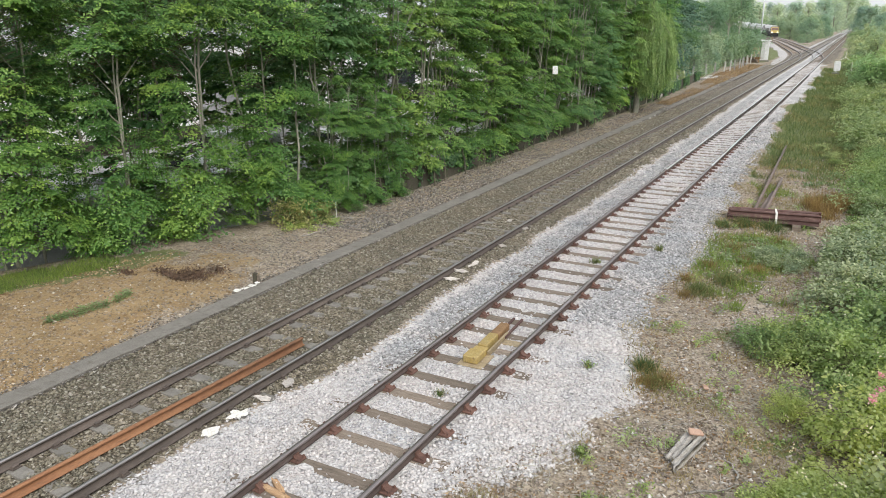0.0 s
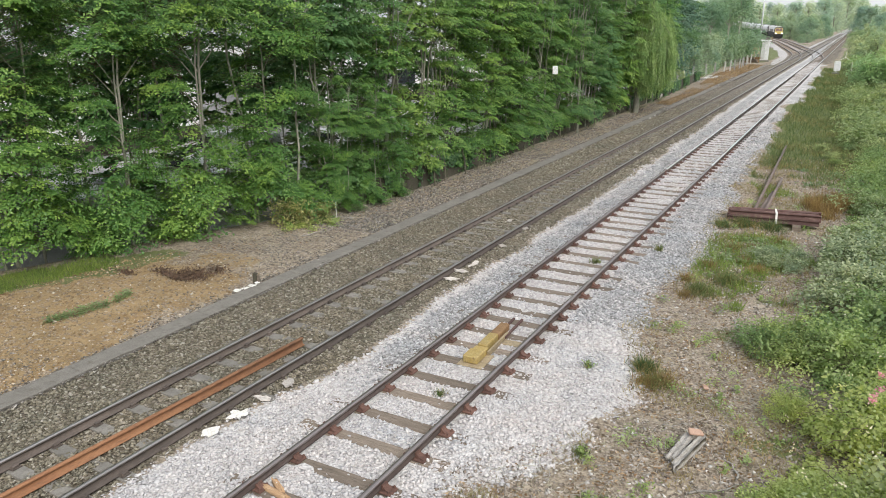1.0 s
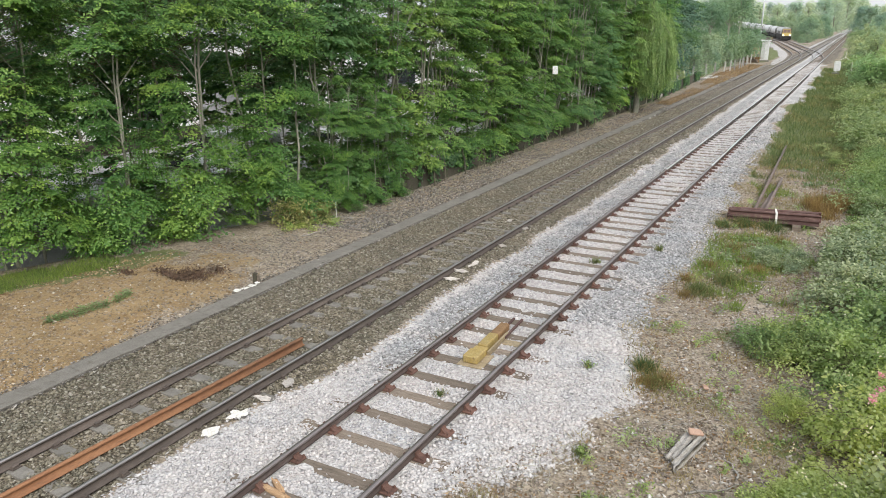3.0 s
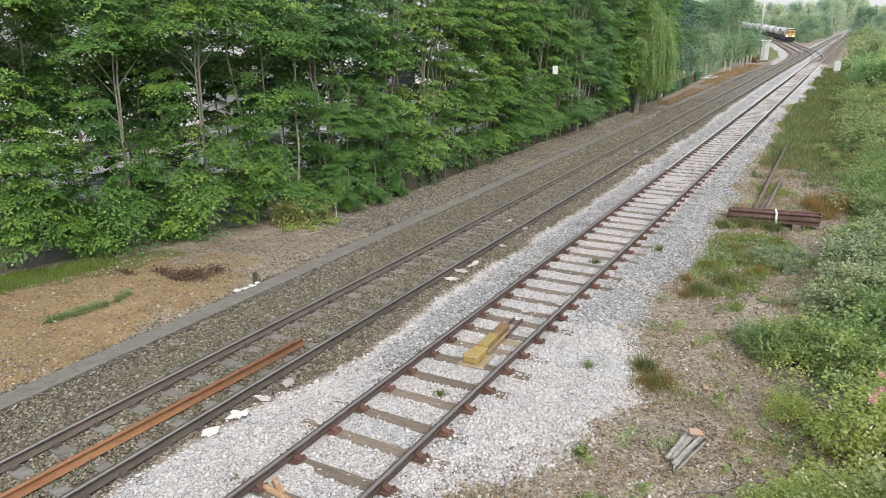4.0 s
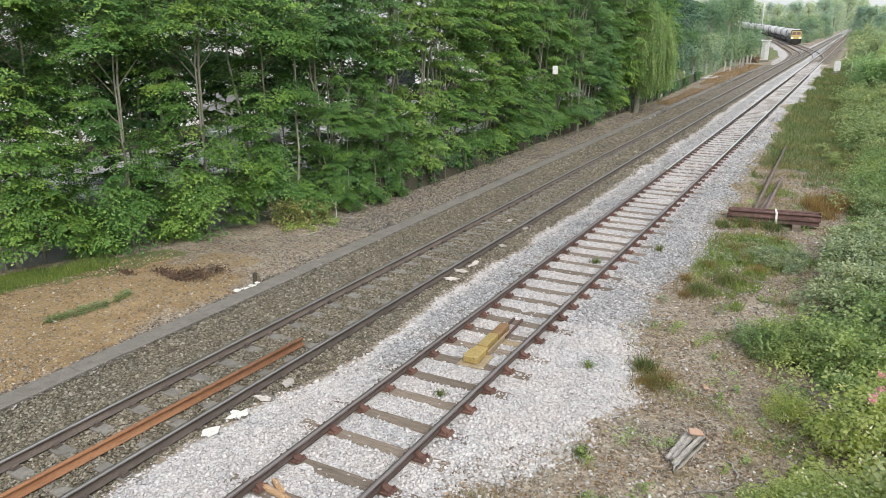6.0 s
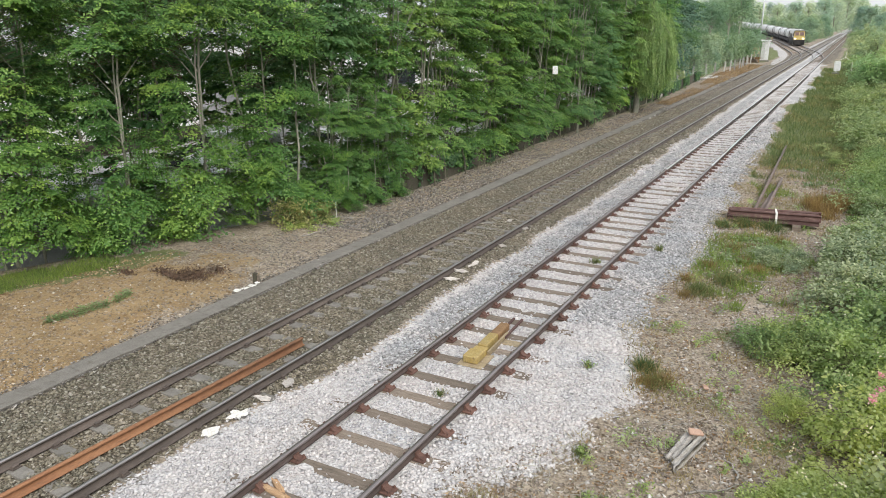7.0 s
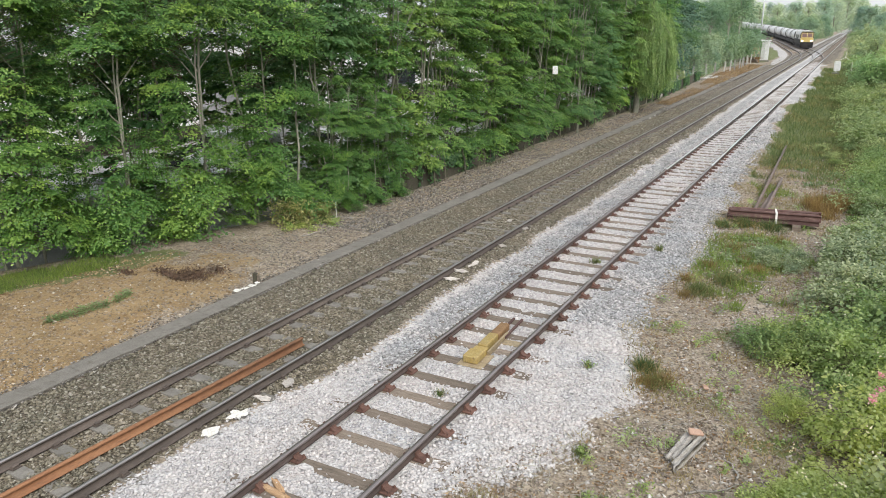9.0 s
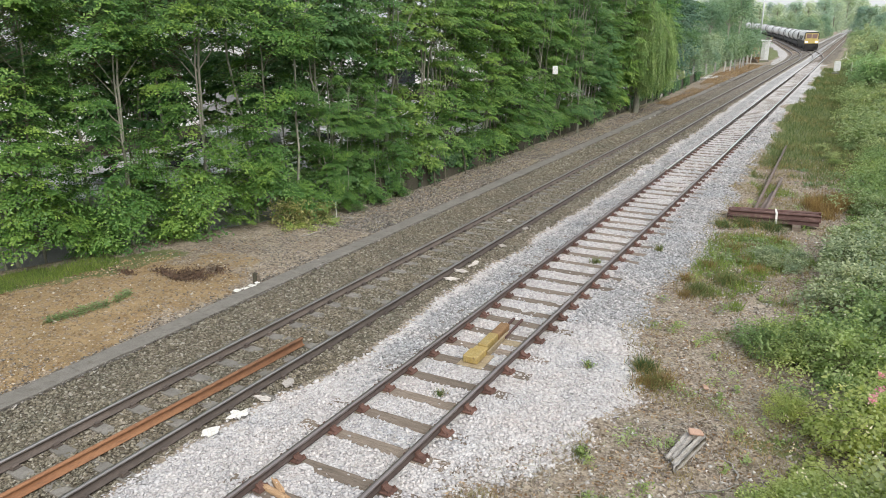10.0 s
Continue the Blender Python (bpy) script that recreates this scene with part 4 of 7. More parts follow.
MAT["verge_stone"] = stony("verge chippings", [(0.0, (0.14, 0.11, 0.085)), (0.5, (0.32, 0.27, 0.22)), (0.85, (0.48, 0.44, 0.4)), (1.0, (0.74, 0.72, 0.69))])
verge_stones()


def bank_stones():
    w = lambda x, y: np.where((x < -11.9) & (x > hedge_face(y) + 0.1), 1, 0) * np.clip(0.03 + 0.9 * soft(x + 13.2, 1.6) * soft(y - 5, 3) + soft(y - 13, 3) * 0.7, 0, 1) * (0.15 + 0.85 * lattice(x, y, 0.6, 23)) * (1 - 0.75 * zones(x, y)[2])
    stones("loose_stones", scatter(6500, -12.0, -11.2, 3.5, 40, lambda x, y: np.clip(np.abs(x + 11.59) * 5.5 - 0.75 + 0.9 * (lattice(x, y, 0.9, 24) - 0.45), 0, 1)), 0.018, MAT["bank_stone"], "grit and small stones along the trough lids", 0.045)
    stones("loose_stones", scatter(5200, -11.95, -11.2, 40, 100, lambda x, y: np.where((y > 65) & (y < 75), 0.1, 1.0) * (lattice(x, y, 3.0, 28) > 0.3)), 0.045, MAT["bank_stone"], "dirt and stones washed over the trough lids", 0.04)
    far = lambda x, y: np.where(x > hedge_face(y) - 0.3, 1, 0) * (0.3 + 0.7 * lattice(x, y, 0.9, 26))
    stones("loose_stones", scatter(22000, -14.4, -11.9, 17, 70, far), 0.026, MAT["bank_stone"], "grey gravel and debris along the foot of the low wall", 0.004)
    stones("loose_stones", scatter(40000, -17, -11.9, 4.5, 34, w), 0.0175, MAT["bank_stone"], "grey-brown gravel between trough and hedge", 0.004)


MAT["bank_stone"] = stony("bank gravel", [(0.0, (0.095, 0.084, 0.071)), (0.5, (0.185, 0.168, 0.146)), (0.9, (0.31, 0.287, 0.258)), (1.0, (0.57, 0.535, 0.5))])
def single_stones():
    """The stones nearest the bridge, each by itself."""
    bed = thing("ballast", "pale angular ballast stones round the track", "ballast", kind="structure")
    meshes = []
    for k in range(8):
        bm = bmesh.new()
        bmesh.ops.create_icosphere(bm, subdivisions=1, radius=0.029)
        for v in bm.verts:
            v.co = Vector((v.co.x * 1.15, v.co.y * 0.9, v.co.z * 0.75)) * rng.uniform(0.72, 1.2)
        meshes.append(mesh_bm("stone", bm, MAT["white_stone_single"]))
    n = 0
    while n < 290:
        y = rng.uniform(4.2, 8.5)
        x = rng.uniform(-7.6, -2.6)
        a = np.array([x]), np.array([y])
        if zones(*a)[0][0] < 0.6 or clear_of_rails(*a)[0] < 1 or clear_of_sleepers(*a)[0] < 0.5:
            continue
        part("stone", meshes[n % 8], None, bed, at=pose(x, y, float(height(*a)[0]) + 0.03, rng.uniform(0, 360), rng.uniform(0, 40), rng.uniform(0, 360)))
        n += 1


MAT["white_stone_single"] = surface("pale ballast lump", (0.5, 0.475, 0.46), (0.64, 0.615, 0.6), (0.4, 0.38, 0.36), 12, 60, 0.85, 0, 0.5, 0.004)
loose_stones()
bank_stones()


# ---- cable trough ----
def cable_trough():
    trough = thing("cable_trough", "grey concrete cable trough with flat lids beside the main line", "cable trough", kind="structure")
    part("channel", boxed(-11.8, -11.38, -30, 118, -0.2, 0.0), MAT["lid"], trough)
    me = mesh_bm("lid", boxed(-0.23, 0.23, -0.498, 0.498, 0.0, 0.03, bevel=0.004), MAT["lid"])
    r = random.Random(8)
    for k in range(-31, 104):
        part("lid", me, None, trough, at=pose(-11.59 + r.uniform(-0.008, 0.008), 1.5 + k, 0.002 + r.uniform(0, 0.006), 0, 0, r.uniform(-0.5, 0.5)))


cable_trough()


# ---- plants ----
def fans(base, out, length, rise, droop, n_twigs, n_leaves, size, tilt=0.35):
    """Flat, drooping fans of leaves: side twigs along each branch, leaves in two rows along each twig. Returns leaves, a tone for each leaf, and the branch tips."""
    n = len(base)
    side = np.stack([-out[:, 1], out[:, 0], np.zeros(n)], 1)
    up = np.array([0, 0, 1.0])
    s = np.linspace(0.2, 1.0, n_twigs)[None] + rng.uniform(-0.04, 0.04, (n, n_twigs))
    hand = np.where(np.arange(n_twigs) % 2 == 0, 1.0, -1.0)[None] * np.ones((n, 1))
    P = base[:, None] + out[:, None] * (s * length[:, None])[..., None] + up * ((rise[:, None] * s - droop[:, None] * s * s) * length[:, None])[..., None]
    D = out[:, None] * 0.62 + side[:, None] * (hand * 0.78 * (1.1 - 0.5 * s))[..., None] + rng.normal(0, 0.13, (n, n_twigs, 3))
    D[..., 2] = D[..., 2] * 0.5 + 0.06 - 0.2 * rng.random((n, n_twigs))
    D /= np.linalg.norm(D, axis=2)[..., None]
    tl = length[:, None] * 0.62 * (1.12 - 0.72 * s) * rng.uniform(0.65, 1.25, (n, n_twigs))
    u = (np.arange(n_leaves) + rng.uniform(0.1, 0.9, (n, n_twigs, n_leaves))) / n_leaves
    t = u * tl[..., None]
    Q = P[:, :, None] + D[:, :, None] * t[..., None]
    Q[..., 2] -= 0.32 * t * u + rng.normal(0, 0.022, t.shape)
    across = np.cross(D, up)
    flip = np.where(rng.random(t.shape) < 0.5, 1.0, -1.0)
    Q += across[:, :, None] * (flip * size * 0.45)[..., None]
    k = Q[..., 0].size
    N = up + out[:, None, None] * (tilt + 0.5 * u)[..., None] + rng.normal(0, 0.24, Q.shape)
    T = D[:, :, None] * 0.75 + across[:, :, None] * (flip * 0.75)[..., None] + rng.normal(0, 0.2, Q.shape)
    ln = size * (0.7 + 0.6 * rng.random(k))
    tone = np.clip(rng.normal(0.33, 0.23, n)[:, None, None] + 0.1 * rng.normal(0, 1, (n, n_twigs))[..., None] + 0.34 * (s[..., None] - 0.5) + 0.2 * u, 0, 1)
    return leaf_arrays(Q.reshape(-1, 3), N.reshape(-1, 3), T.reshape(-1, 3), ln, ln * (0.58 + 0.14 * rng.random(k))), tone.ravel(), P


def toned_mesh(name, v, q, tone, mat):
    me = mesh_np(name, v, q, None, mat)
    me.attributes.new("tone", "FLOAT", "POINT").data.foreach_set("value", np.repeat(tone, len(v) // len(tone)).astype(np.float32))
    return me


def hedge_tree(name, label, n_fans, n_twigs, n_leaves, size, shape, mat, stems=3, group="trees beside the line", holes=0.33, seed=1):
    """A tree of the tall hedge: slim stems on its open side (+x), branches in layers that end in flat fans of leaves. shape: rows of height, reach and share of branches."""
    tree = thing(name, label, "tree", group)
    hs, reach, share = (np.array(c, float) for c in zip(*shape))
    top = hs[-1]
    grid = np.linspace(hs[0], top, 200)
    heap = np.cumsum(np.interp(grid, hs, share))
    h = np.interp(rng.random(n_fans * 2), heap / heap[-1], grid)
    az = np.where(rng.random(n_fans * 2) < 0.75, rng.normal(0, 0.95, n_fans * 2), rng.uniform(-math.pi, math.pi, n_fans * 2))
    h = h + 0.55 * (np.round((h + 0.12 * np.sin(az * 3)) / 0.4) * 0.4 - h)
    keep = np.flatnonzero(lattice(az * 0.75 + 40, h, 0.75, seed) > holes)[:n_fans]
    h, az = h[keep], az[keep]
    n = len(h)
    out = np.stack([np.cos(az), np.sin(az), np.zeros(n)], 1)
    L = np.interp(h, hs, reach) * rng.uniform(0.6, 1.12, n)
    rise = np.interp(h / top, [0, 0.25, 0.6, 1.0], [0.12, 0.25, 0.5, 0.9]) + rng.normal(0, 0.1, n)
    droop = rng.uniform(0.2, 0.62, n)
    root = L * rng.uniform(0.12, 0.5, n)
    L = L - root
    base = np.concatenate([out[:, :2] * root[:, None], np.maximum(h - (rise - droop) * L * 0.7, 0.08)[:, None]], 1)
    (v, q), tone, lines = fans(base, out, L, rise, droop, n_twigs, n_leaves, size)
    low = v[:, 2].min()
    if low < 0.03:
        v[:, 2] = np.where(v[:, 2] < 0.1, 0.1 + (v[:, 2] - 0.1) * 0.15, v[:, 2])
    tubes, limbs = Tubes(), Tubes()
    for k in range(stems):
        a = rng.uniform(-1.7, 1.7)
        d0, d1 = rng.uniform(0.1, 0.6), rng.uniform(0.4, 1.1)
        z = np.linspace(-0.3, top * rng.uniform(0.85, 0.97), 11)
        off = d0 + (d1 - d0) * np.clip(z / top, 0, 1)
        bend = np.cumsum(rng.normal(0, 0.05, (11, 2)), 0)
        r0 = rng.uniform(0.028, 0.066)
        line = np.stack([np.cos(a) * off + bend[:, 0], np.sin(a) * off * 1.3 + bend[:, 1], z], 1)
        tubes.add(line, np.linspace(r0, 0.016, 11), 7)
        for z0 in rng.uniform(0.3 * top, 0.85 * top, 4):
            p = np.array([np.interp(z0, z, line[:, 0]), np.interp(z0, z, line[:, 1]), z0])
            w = rng.uniform(-2.2, 2.2)
            e = p + np.array([math.cos(w) * 0.5, math.sin(w) * 0.7, rng.uniform(0.7, 1.5)])
            tubes.add([p, (p + e) / 2 + rng.normal(0, 0.06, 3), e], [r0 * 0.4, r0 * 0.3, 0.007], 5)
    for k in range(n):
        pts = np.concatenate([[(0, 0, max(base[k][2] - 0.3 * math.hypot(base[k][0], base[k][1]), 0.05))], base[k][None], lines[k][:: max(1, n_twigs // 3)]])
        limbs.add(pts[::-1], np.linspace(0.003, 0.009, len(pts)), 3)
    part("trunk", tubes.mesh("trunk", MAT["bark"]), None, tree, "slim grey-brown stems")
    tagged(part("branchwork", limbs.mesh("branchwork", MAT["twig"]), None, tree), kind="stuff")
    part("crown", toned_mesh("crown", v, q, tone, mat), None, tree)
    return tree


def place(tree, x, y, turn=0.0, grow=1.0, z=None):
    t = copy_thing(tree, pose(x, y, float(height(np.array([x]), np.array([y]))[0]) if z is None else z, 0, 0, turn))
    t.scale = (grow, grow, grow)
    return t


def discard(ob):
    for o in (*ob.children_recursive, ob):
        bpy.data.objects.remove(o)


def hedge():
    r = random.Random(11)
    lab = "tall hornbeam with dense bright green leaves in layered sprays"
    dense = [(0.1, 1.75, 1.4), (0.8, 1.8, 1.35), (1.8, 1.8, 1.3), (2.6, 1.75, 0.9), (3.2, 1.7, 0.6), (4.5, 1.8, 0.55), (5.2, 2.05, 1.7), (7.0, 2.05, 1.5), (8.0, 1.6, 0.4), (9.4, 0.8, 0.4)]
    lifted = [(0.6, 1.6, 1.0)] + [(h + 0.2, w, c) for h, w, c in dense[1:]]
    airy = [(0.55, 1.55, 1.9), (1.3, 1.85, 1.8), (2.6, 1.7, 1.2), (3.3, 1.55, 0.8), (4.6, 1.65, 0.9), (5.6, 1.85, 1.7), (8.0, 1.7, 0.8), (9.6, 0.8, 0.4)]
    # near trees take the darkened leaf copy that stands for shade
    low = [hedge_tree("hedge_tree", lab, 345, 12, 11, 0.07, dense, MAT["leaf_shaded"], 3, seed=5), hedge_tree("hedge_tree", lab, 345, 12, 11, 0.07, dense, MAT["leaf_shaded"], 3, seed=6), hedge_tree("hedge_tree", lab, 345, 12, 11, 0.07, dense, MAT["leaf_yellow"], 2, seed=7)]
    edge = [hedge_tree("hedge_tree", "hornbeam with bare lower stems and layered green leaves", 330, 12, 11, 0.07, lifted, MAT["leaf_shaded"], 3, holes=0.36, seed=8)]
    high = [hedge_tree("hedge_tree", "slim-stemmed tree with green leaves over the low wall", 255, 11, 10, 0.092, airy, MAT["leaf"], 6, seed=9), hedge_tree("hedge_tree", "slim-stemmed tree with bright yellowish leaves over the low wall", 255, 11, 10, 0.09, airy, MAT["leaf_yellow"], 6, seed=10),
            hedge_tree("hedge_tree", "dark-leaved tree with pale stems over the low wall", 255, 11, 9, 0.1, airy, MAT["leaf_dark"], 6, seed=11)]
    tall = [(0.8, 1.5, 0.8), (2.5, 2.1, 1.0), (5, 2.2, 1.0), (8.5, 1.8, 0.9), (10.5, 0.7, 0.5)]
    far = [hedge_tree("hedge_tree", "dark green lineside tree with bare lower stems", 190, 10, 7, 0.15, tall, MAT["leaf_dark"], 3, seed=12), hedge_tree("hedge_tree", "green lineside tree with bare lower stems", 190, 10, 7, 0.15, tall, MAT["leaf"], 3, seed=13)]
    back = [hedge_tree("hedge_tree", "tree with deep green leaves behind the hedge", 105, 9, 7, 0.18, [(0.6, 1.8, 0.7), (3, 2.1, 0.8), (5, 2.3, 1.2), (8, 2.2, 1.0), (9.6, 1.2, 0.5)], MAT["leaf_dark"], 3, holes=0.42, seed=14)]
    y = 3.2
    while y < 60:
        x = float(hedge_face(y)) - (1.7 if y < 20 else 1.2) + r.uniform(-0.3, 0.3)
        u = r.random()
        if y < 11.4:
            pick = edge[0]
        elif y < 19.5:
            pick = low[0 if u < 0.4 else 1 if u < 0.8 else 2]
        elif y < 44:
            share = (0.3, 0.65) if y < 29 else (0.7, 0.2) if y < 35 else (0.35, 0.2)
            pick = high[0 if u < share[0] else 1 if u < sum(share) else 2]
        else:
            pick = high[1] if 45 < y < 48 else far[0 if u < 0.35 else 1]
        facing = math.degrees(math.atan2(-y, -x))
        place(pick, x, y, facing + r.uniform(-55, 55), r.uniform(0.92, 1.1))
        y += r.uniform(2.0, 2.6) if y < 44 else r.uniform(2.2, 2.8)
    y = 2.0
    while y < 88:
        place(back[0], float(hedge_face(y)) - 3.8 + r.uniform(-0.5, 0.5), y, r.uniform(0, 360), r.uniform(0.9, 1.1))
        y += r.uniform(3.6, 4.6) if y < 32 else r.uniform(3.2, 4.2)
    for x, y, grow in ((-20.0, 15.6, 0.9), (-20.8, 9.6, 0.95), (-21.5, 12.6, 0.95), (-20.4, 19.0, 0.95), (-23, 13.6, 0.95), (-24, 18.8, 0.9), (-27.5, 16, 0.85), (-27, 31, 0.85), (-30.5, 36, 0.9), (-21.5, 24.5, 1.0)):
        place(back[0], x, y, r.uniform(0, 360), grow)
    for x, y, grow in ((-14.75, 18.9, 0.5), (-14.5, 20.2, 0.46), (-14.2, 21.6, 0.3)):
        place(low[1], x, y, r.uniform(-40, 40) - 60, grow)
    for ob in (*low, *edge, *high, *far, *back):
        discard(ob)


hedge()


def birch():
    tree = thing("birch_tree", "slender birch with a thin white stem", "tree", "trees beside the line", at=pose(-15.3, 26.3, -0.1))
    t = Tubes()
    z = np.linspace(-0.2, 10.4, 14)
    line = np.stack([0.12 * np.sin(z * 0.5), 0.1 * np.cos(z * 0.37), z], 1)
    t.add(line, np.linspace(0.055, 0.02, 14), 8)
    part("trunk", t.mesh("trunk", MAT["birch_bark"]), None, tree, "white birch stem")
    limbs = Tubes()
    n = 34
    h, az = rng.uniform(6.2, 10.2, n), rng.uniform(-3.14, 3.14, n)
    out = np.stack([np.cos(az), np.sin(az), np.zeros(n)], 1)
    L = rng.uniform(0.6, 1.1, n)
    base = np.stack([np.interp(h, z, line[:, 0]), np.interp(h, z, line[:, 1]), h], 1)
    (v, q), tone, ends = fans(base, out, L, np.full(n, 0.6), np.full(n, 0.7), 8, 7, 0.07)
    for k in range(n):
        limbs.add(np.concatenate([base[k][None], ends[k][::3]]), np.linspace(0.012, 0.004, 1 + len(ends[k][::3])), 3)
    tagged(part("branchwork", limbs.mesh("branchwork", MAT["twig"]), None, tree), kind="stuff")
    part("crown", toned_mesh("crown", v, q, tone, MAT["leaf_yellow"]), None, tree)


MAT["birch_bark"] = surface("white birch bark", (0.62, 0.62, 0.6), (0.72, 0.72, 0.7), (0.2, 0.19, 0.18), 4, 25, 0.8, 0, 0.4, 0.004, (3, 3, 1))
birch()


def willow():
    tree = thing("willow_tree", "pale green weeping willow with long hanging strands", "tree", "trees beside the line", at=pose(-13.2, 51.2, -0.1))
    tubes = Tubes()
    tubes.add([(0, 0, -0.2), (0.1, 0, 2.5), (0.3, 0.1, 5), (0.8, 0.0, 7.5)], [0.22, 0.17, 0.12, 0.06], 8)
    P = []
    for k in range(64):
        a = rng.uniform(-1.7, 0.9)
        r = rng.uniform(0.3, 2.2)
        out = (r / 2.2) ** 2
        head = np.array([0.15 + math.cos(a) * r, math.sin(a) * r, 7.2 - 2.9 * out + rng.uniform(-0.4, 0.4)])
        tubes.add([(0.4, 0, 5.6), (head * 0.55 + np.array([0.1, 0, 3.4])), head], [0.04, 0.025, 0.008], 4)
        for j in range(rng.integers(6, 13)):
            top = head + rng.normal(0, 0.17, 3)
            low = min(0.9 + 1.5 * out + rng.uniform(0, 2.2), top[2] - 0.5)
            zs = np.arange(low, top[2], 0.065)
            sway = np.array([math.cos(a), math.sin(a)]) * rng.uniform(0.1, 0.5) + rng.normal(0, 0.08, 2)
            f = np.sqrt(np.clip((top[2] - zs) / 1.6, 0, 1.3))
            P.append(np.stack([top[0] + sway[0] * f, top[1] + sway[1] * f, zs], 1) + rng.normal(0, 0.03, (len(zs), 3)))
    P = np.concatenate(P)
    n = len(P)
    N = rng.normal(0, 1, (n, 3)) * np.array([1, 1, 0.3])
    T = np.array([0, 0, -1.0]) + rng.normal(0, 0.45, (n, 3))
    v, q = leaf_arrays(P, N, T, rng.uniform(0.14, 0.24, n), rng.uniform(0.035, 0.06, n))
    part("trunk", tubes.mesh("trunk", MAT["bark"]), None, tree)
    part("crown", mesh_np("crown", v, q, None, MAT["leaf_willow"]), None, tree, "hanging strands of narrow pale leaves")


willow()


def bush(name, label, category, n, radius, tall, size, mat, full, group, stems=26, lumps=9):
    """A rounded, uneven thicket: arching stems with leaves on the outside of several lumps."""
    ob = thing(name, label, category, group)
    tubes = Tubes()
    lump = np.stack([rng.normal(0, radius * 0.42, lumps), rng.normal(0, radius * 0.42, lumps), rng.uniform(0.25, 0.6, lumps) * tall], 1)
    lr = rng.uniform(0.3, 0.55, lumps) * radius
    which = rng.integers(0, lumps, n)
    lump_of = which
    d = rng.normal(0, 1, (n, 3))
    d[:, 2] = np.abs(d[:, 2]) * 0.9 - 0.25
    d /= np.linalg.norm(d, axis=1)[:, None]
    flat = np.array([1.0, 1.0, 0.75 * tall / radius * 1.1])
    P = lump[which] + d * lr[which][:, None] * flat * (0.55 + 0.5 * rng.random(n) ** 0.6)[:, None]
    P += rng.normal(0, 0.03, (n, 3))
    P[:, 2] = np.abs(P[:, 2])
    N = d * 0.6 + np.array([0, 0, 0.9]) + rng.normal(0, 0.52, (n, 3))
    T = d + rng.normal(0, 0.8, (n, 3))
    ln = size * (0.45 + 1.05 * rng.random(n) ** 1.3)
    canes = stems * 2
    a, reach, top = rng.random(canes) * 6.28, radius * rng.uniform(0.3, 1.15, canes), tall * rng.uniform(0.55, 1.25, canes)
    m = int(n * 0.45)
    which, u = rng.integers(0, canes, m), rng.uniform(0.3, 1.0, m)
    C = np.stack([np.cos(a[which]) * reach[which] * u, np.sin(a[which]) * reach[which] * u, top[which] * (1 - (u - 0.75) ** 2 * 1.7)], 1)
    P[:m] = C + rng.normal(0, 0.05 + 0.03 * radius, (m, 3))
    N[:m] = np.array([0, 0, 1.0]) + rng.normal(0, 0.55, (m, 3))
    tone = rng.normal(0.48, 0.22, lumps)[lump_of] + rng.normal(0, 0.08, n)
    tone[:m] = rng.normal(0.56, 0.25, canes)[which] + rng.normal(0, 0.08, m)
    v, q = leaf_arrays(P, N, T, ln, ln * (0.6 + 0.2 * rng.random(n)), full)
    for k in range(stems):
        a, r = rng.random() * 6.28, radius * rng.uniform(0.3, 1.05)
        h = tall * rng.uniform(0.5, 1.05)
        b = np.array([math.cos(a), math.sin(a)])
        tubes.add([(*(b * 0.1), -0.1), (*(b * r * 0.4), h * 0.8), (*(b * r * 0.8), h), (*(b * r * 1.05), h * 0.75)], [0.012, 0.009, 0.006, 0.003] if tall < 2 else [0.05, 0.03, 0.015, 0.006], 4)
    tagged(part("stemwork", tubes.mesh("stemwork", MAT["twig"]), None, ob), kind="stuff")
    part("foliage", toned_mesh("foliage", v, q, np.clip(tone, 0, 1), mat), None, ob)
    return ob


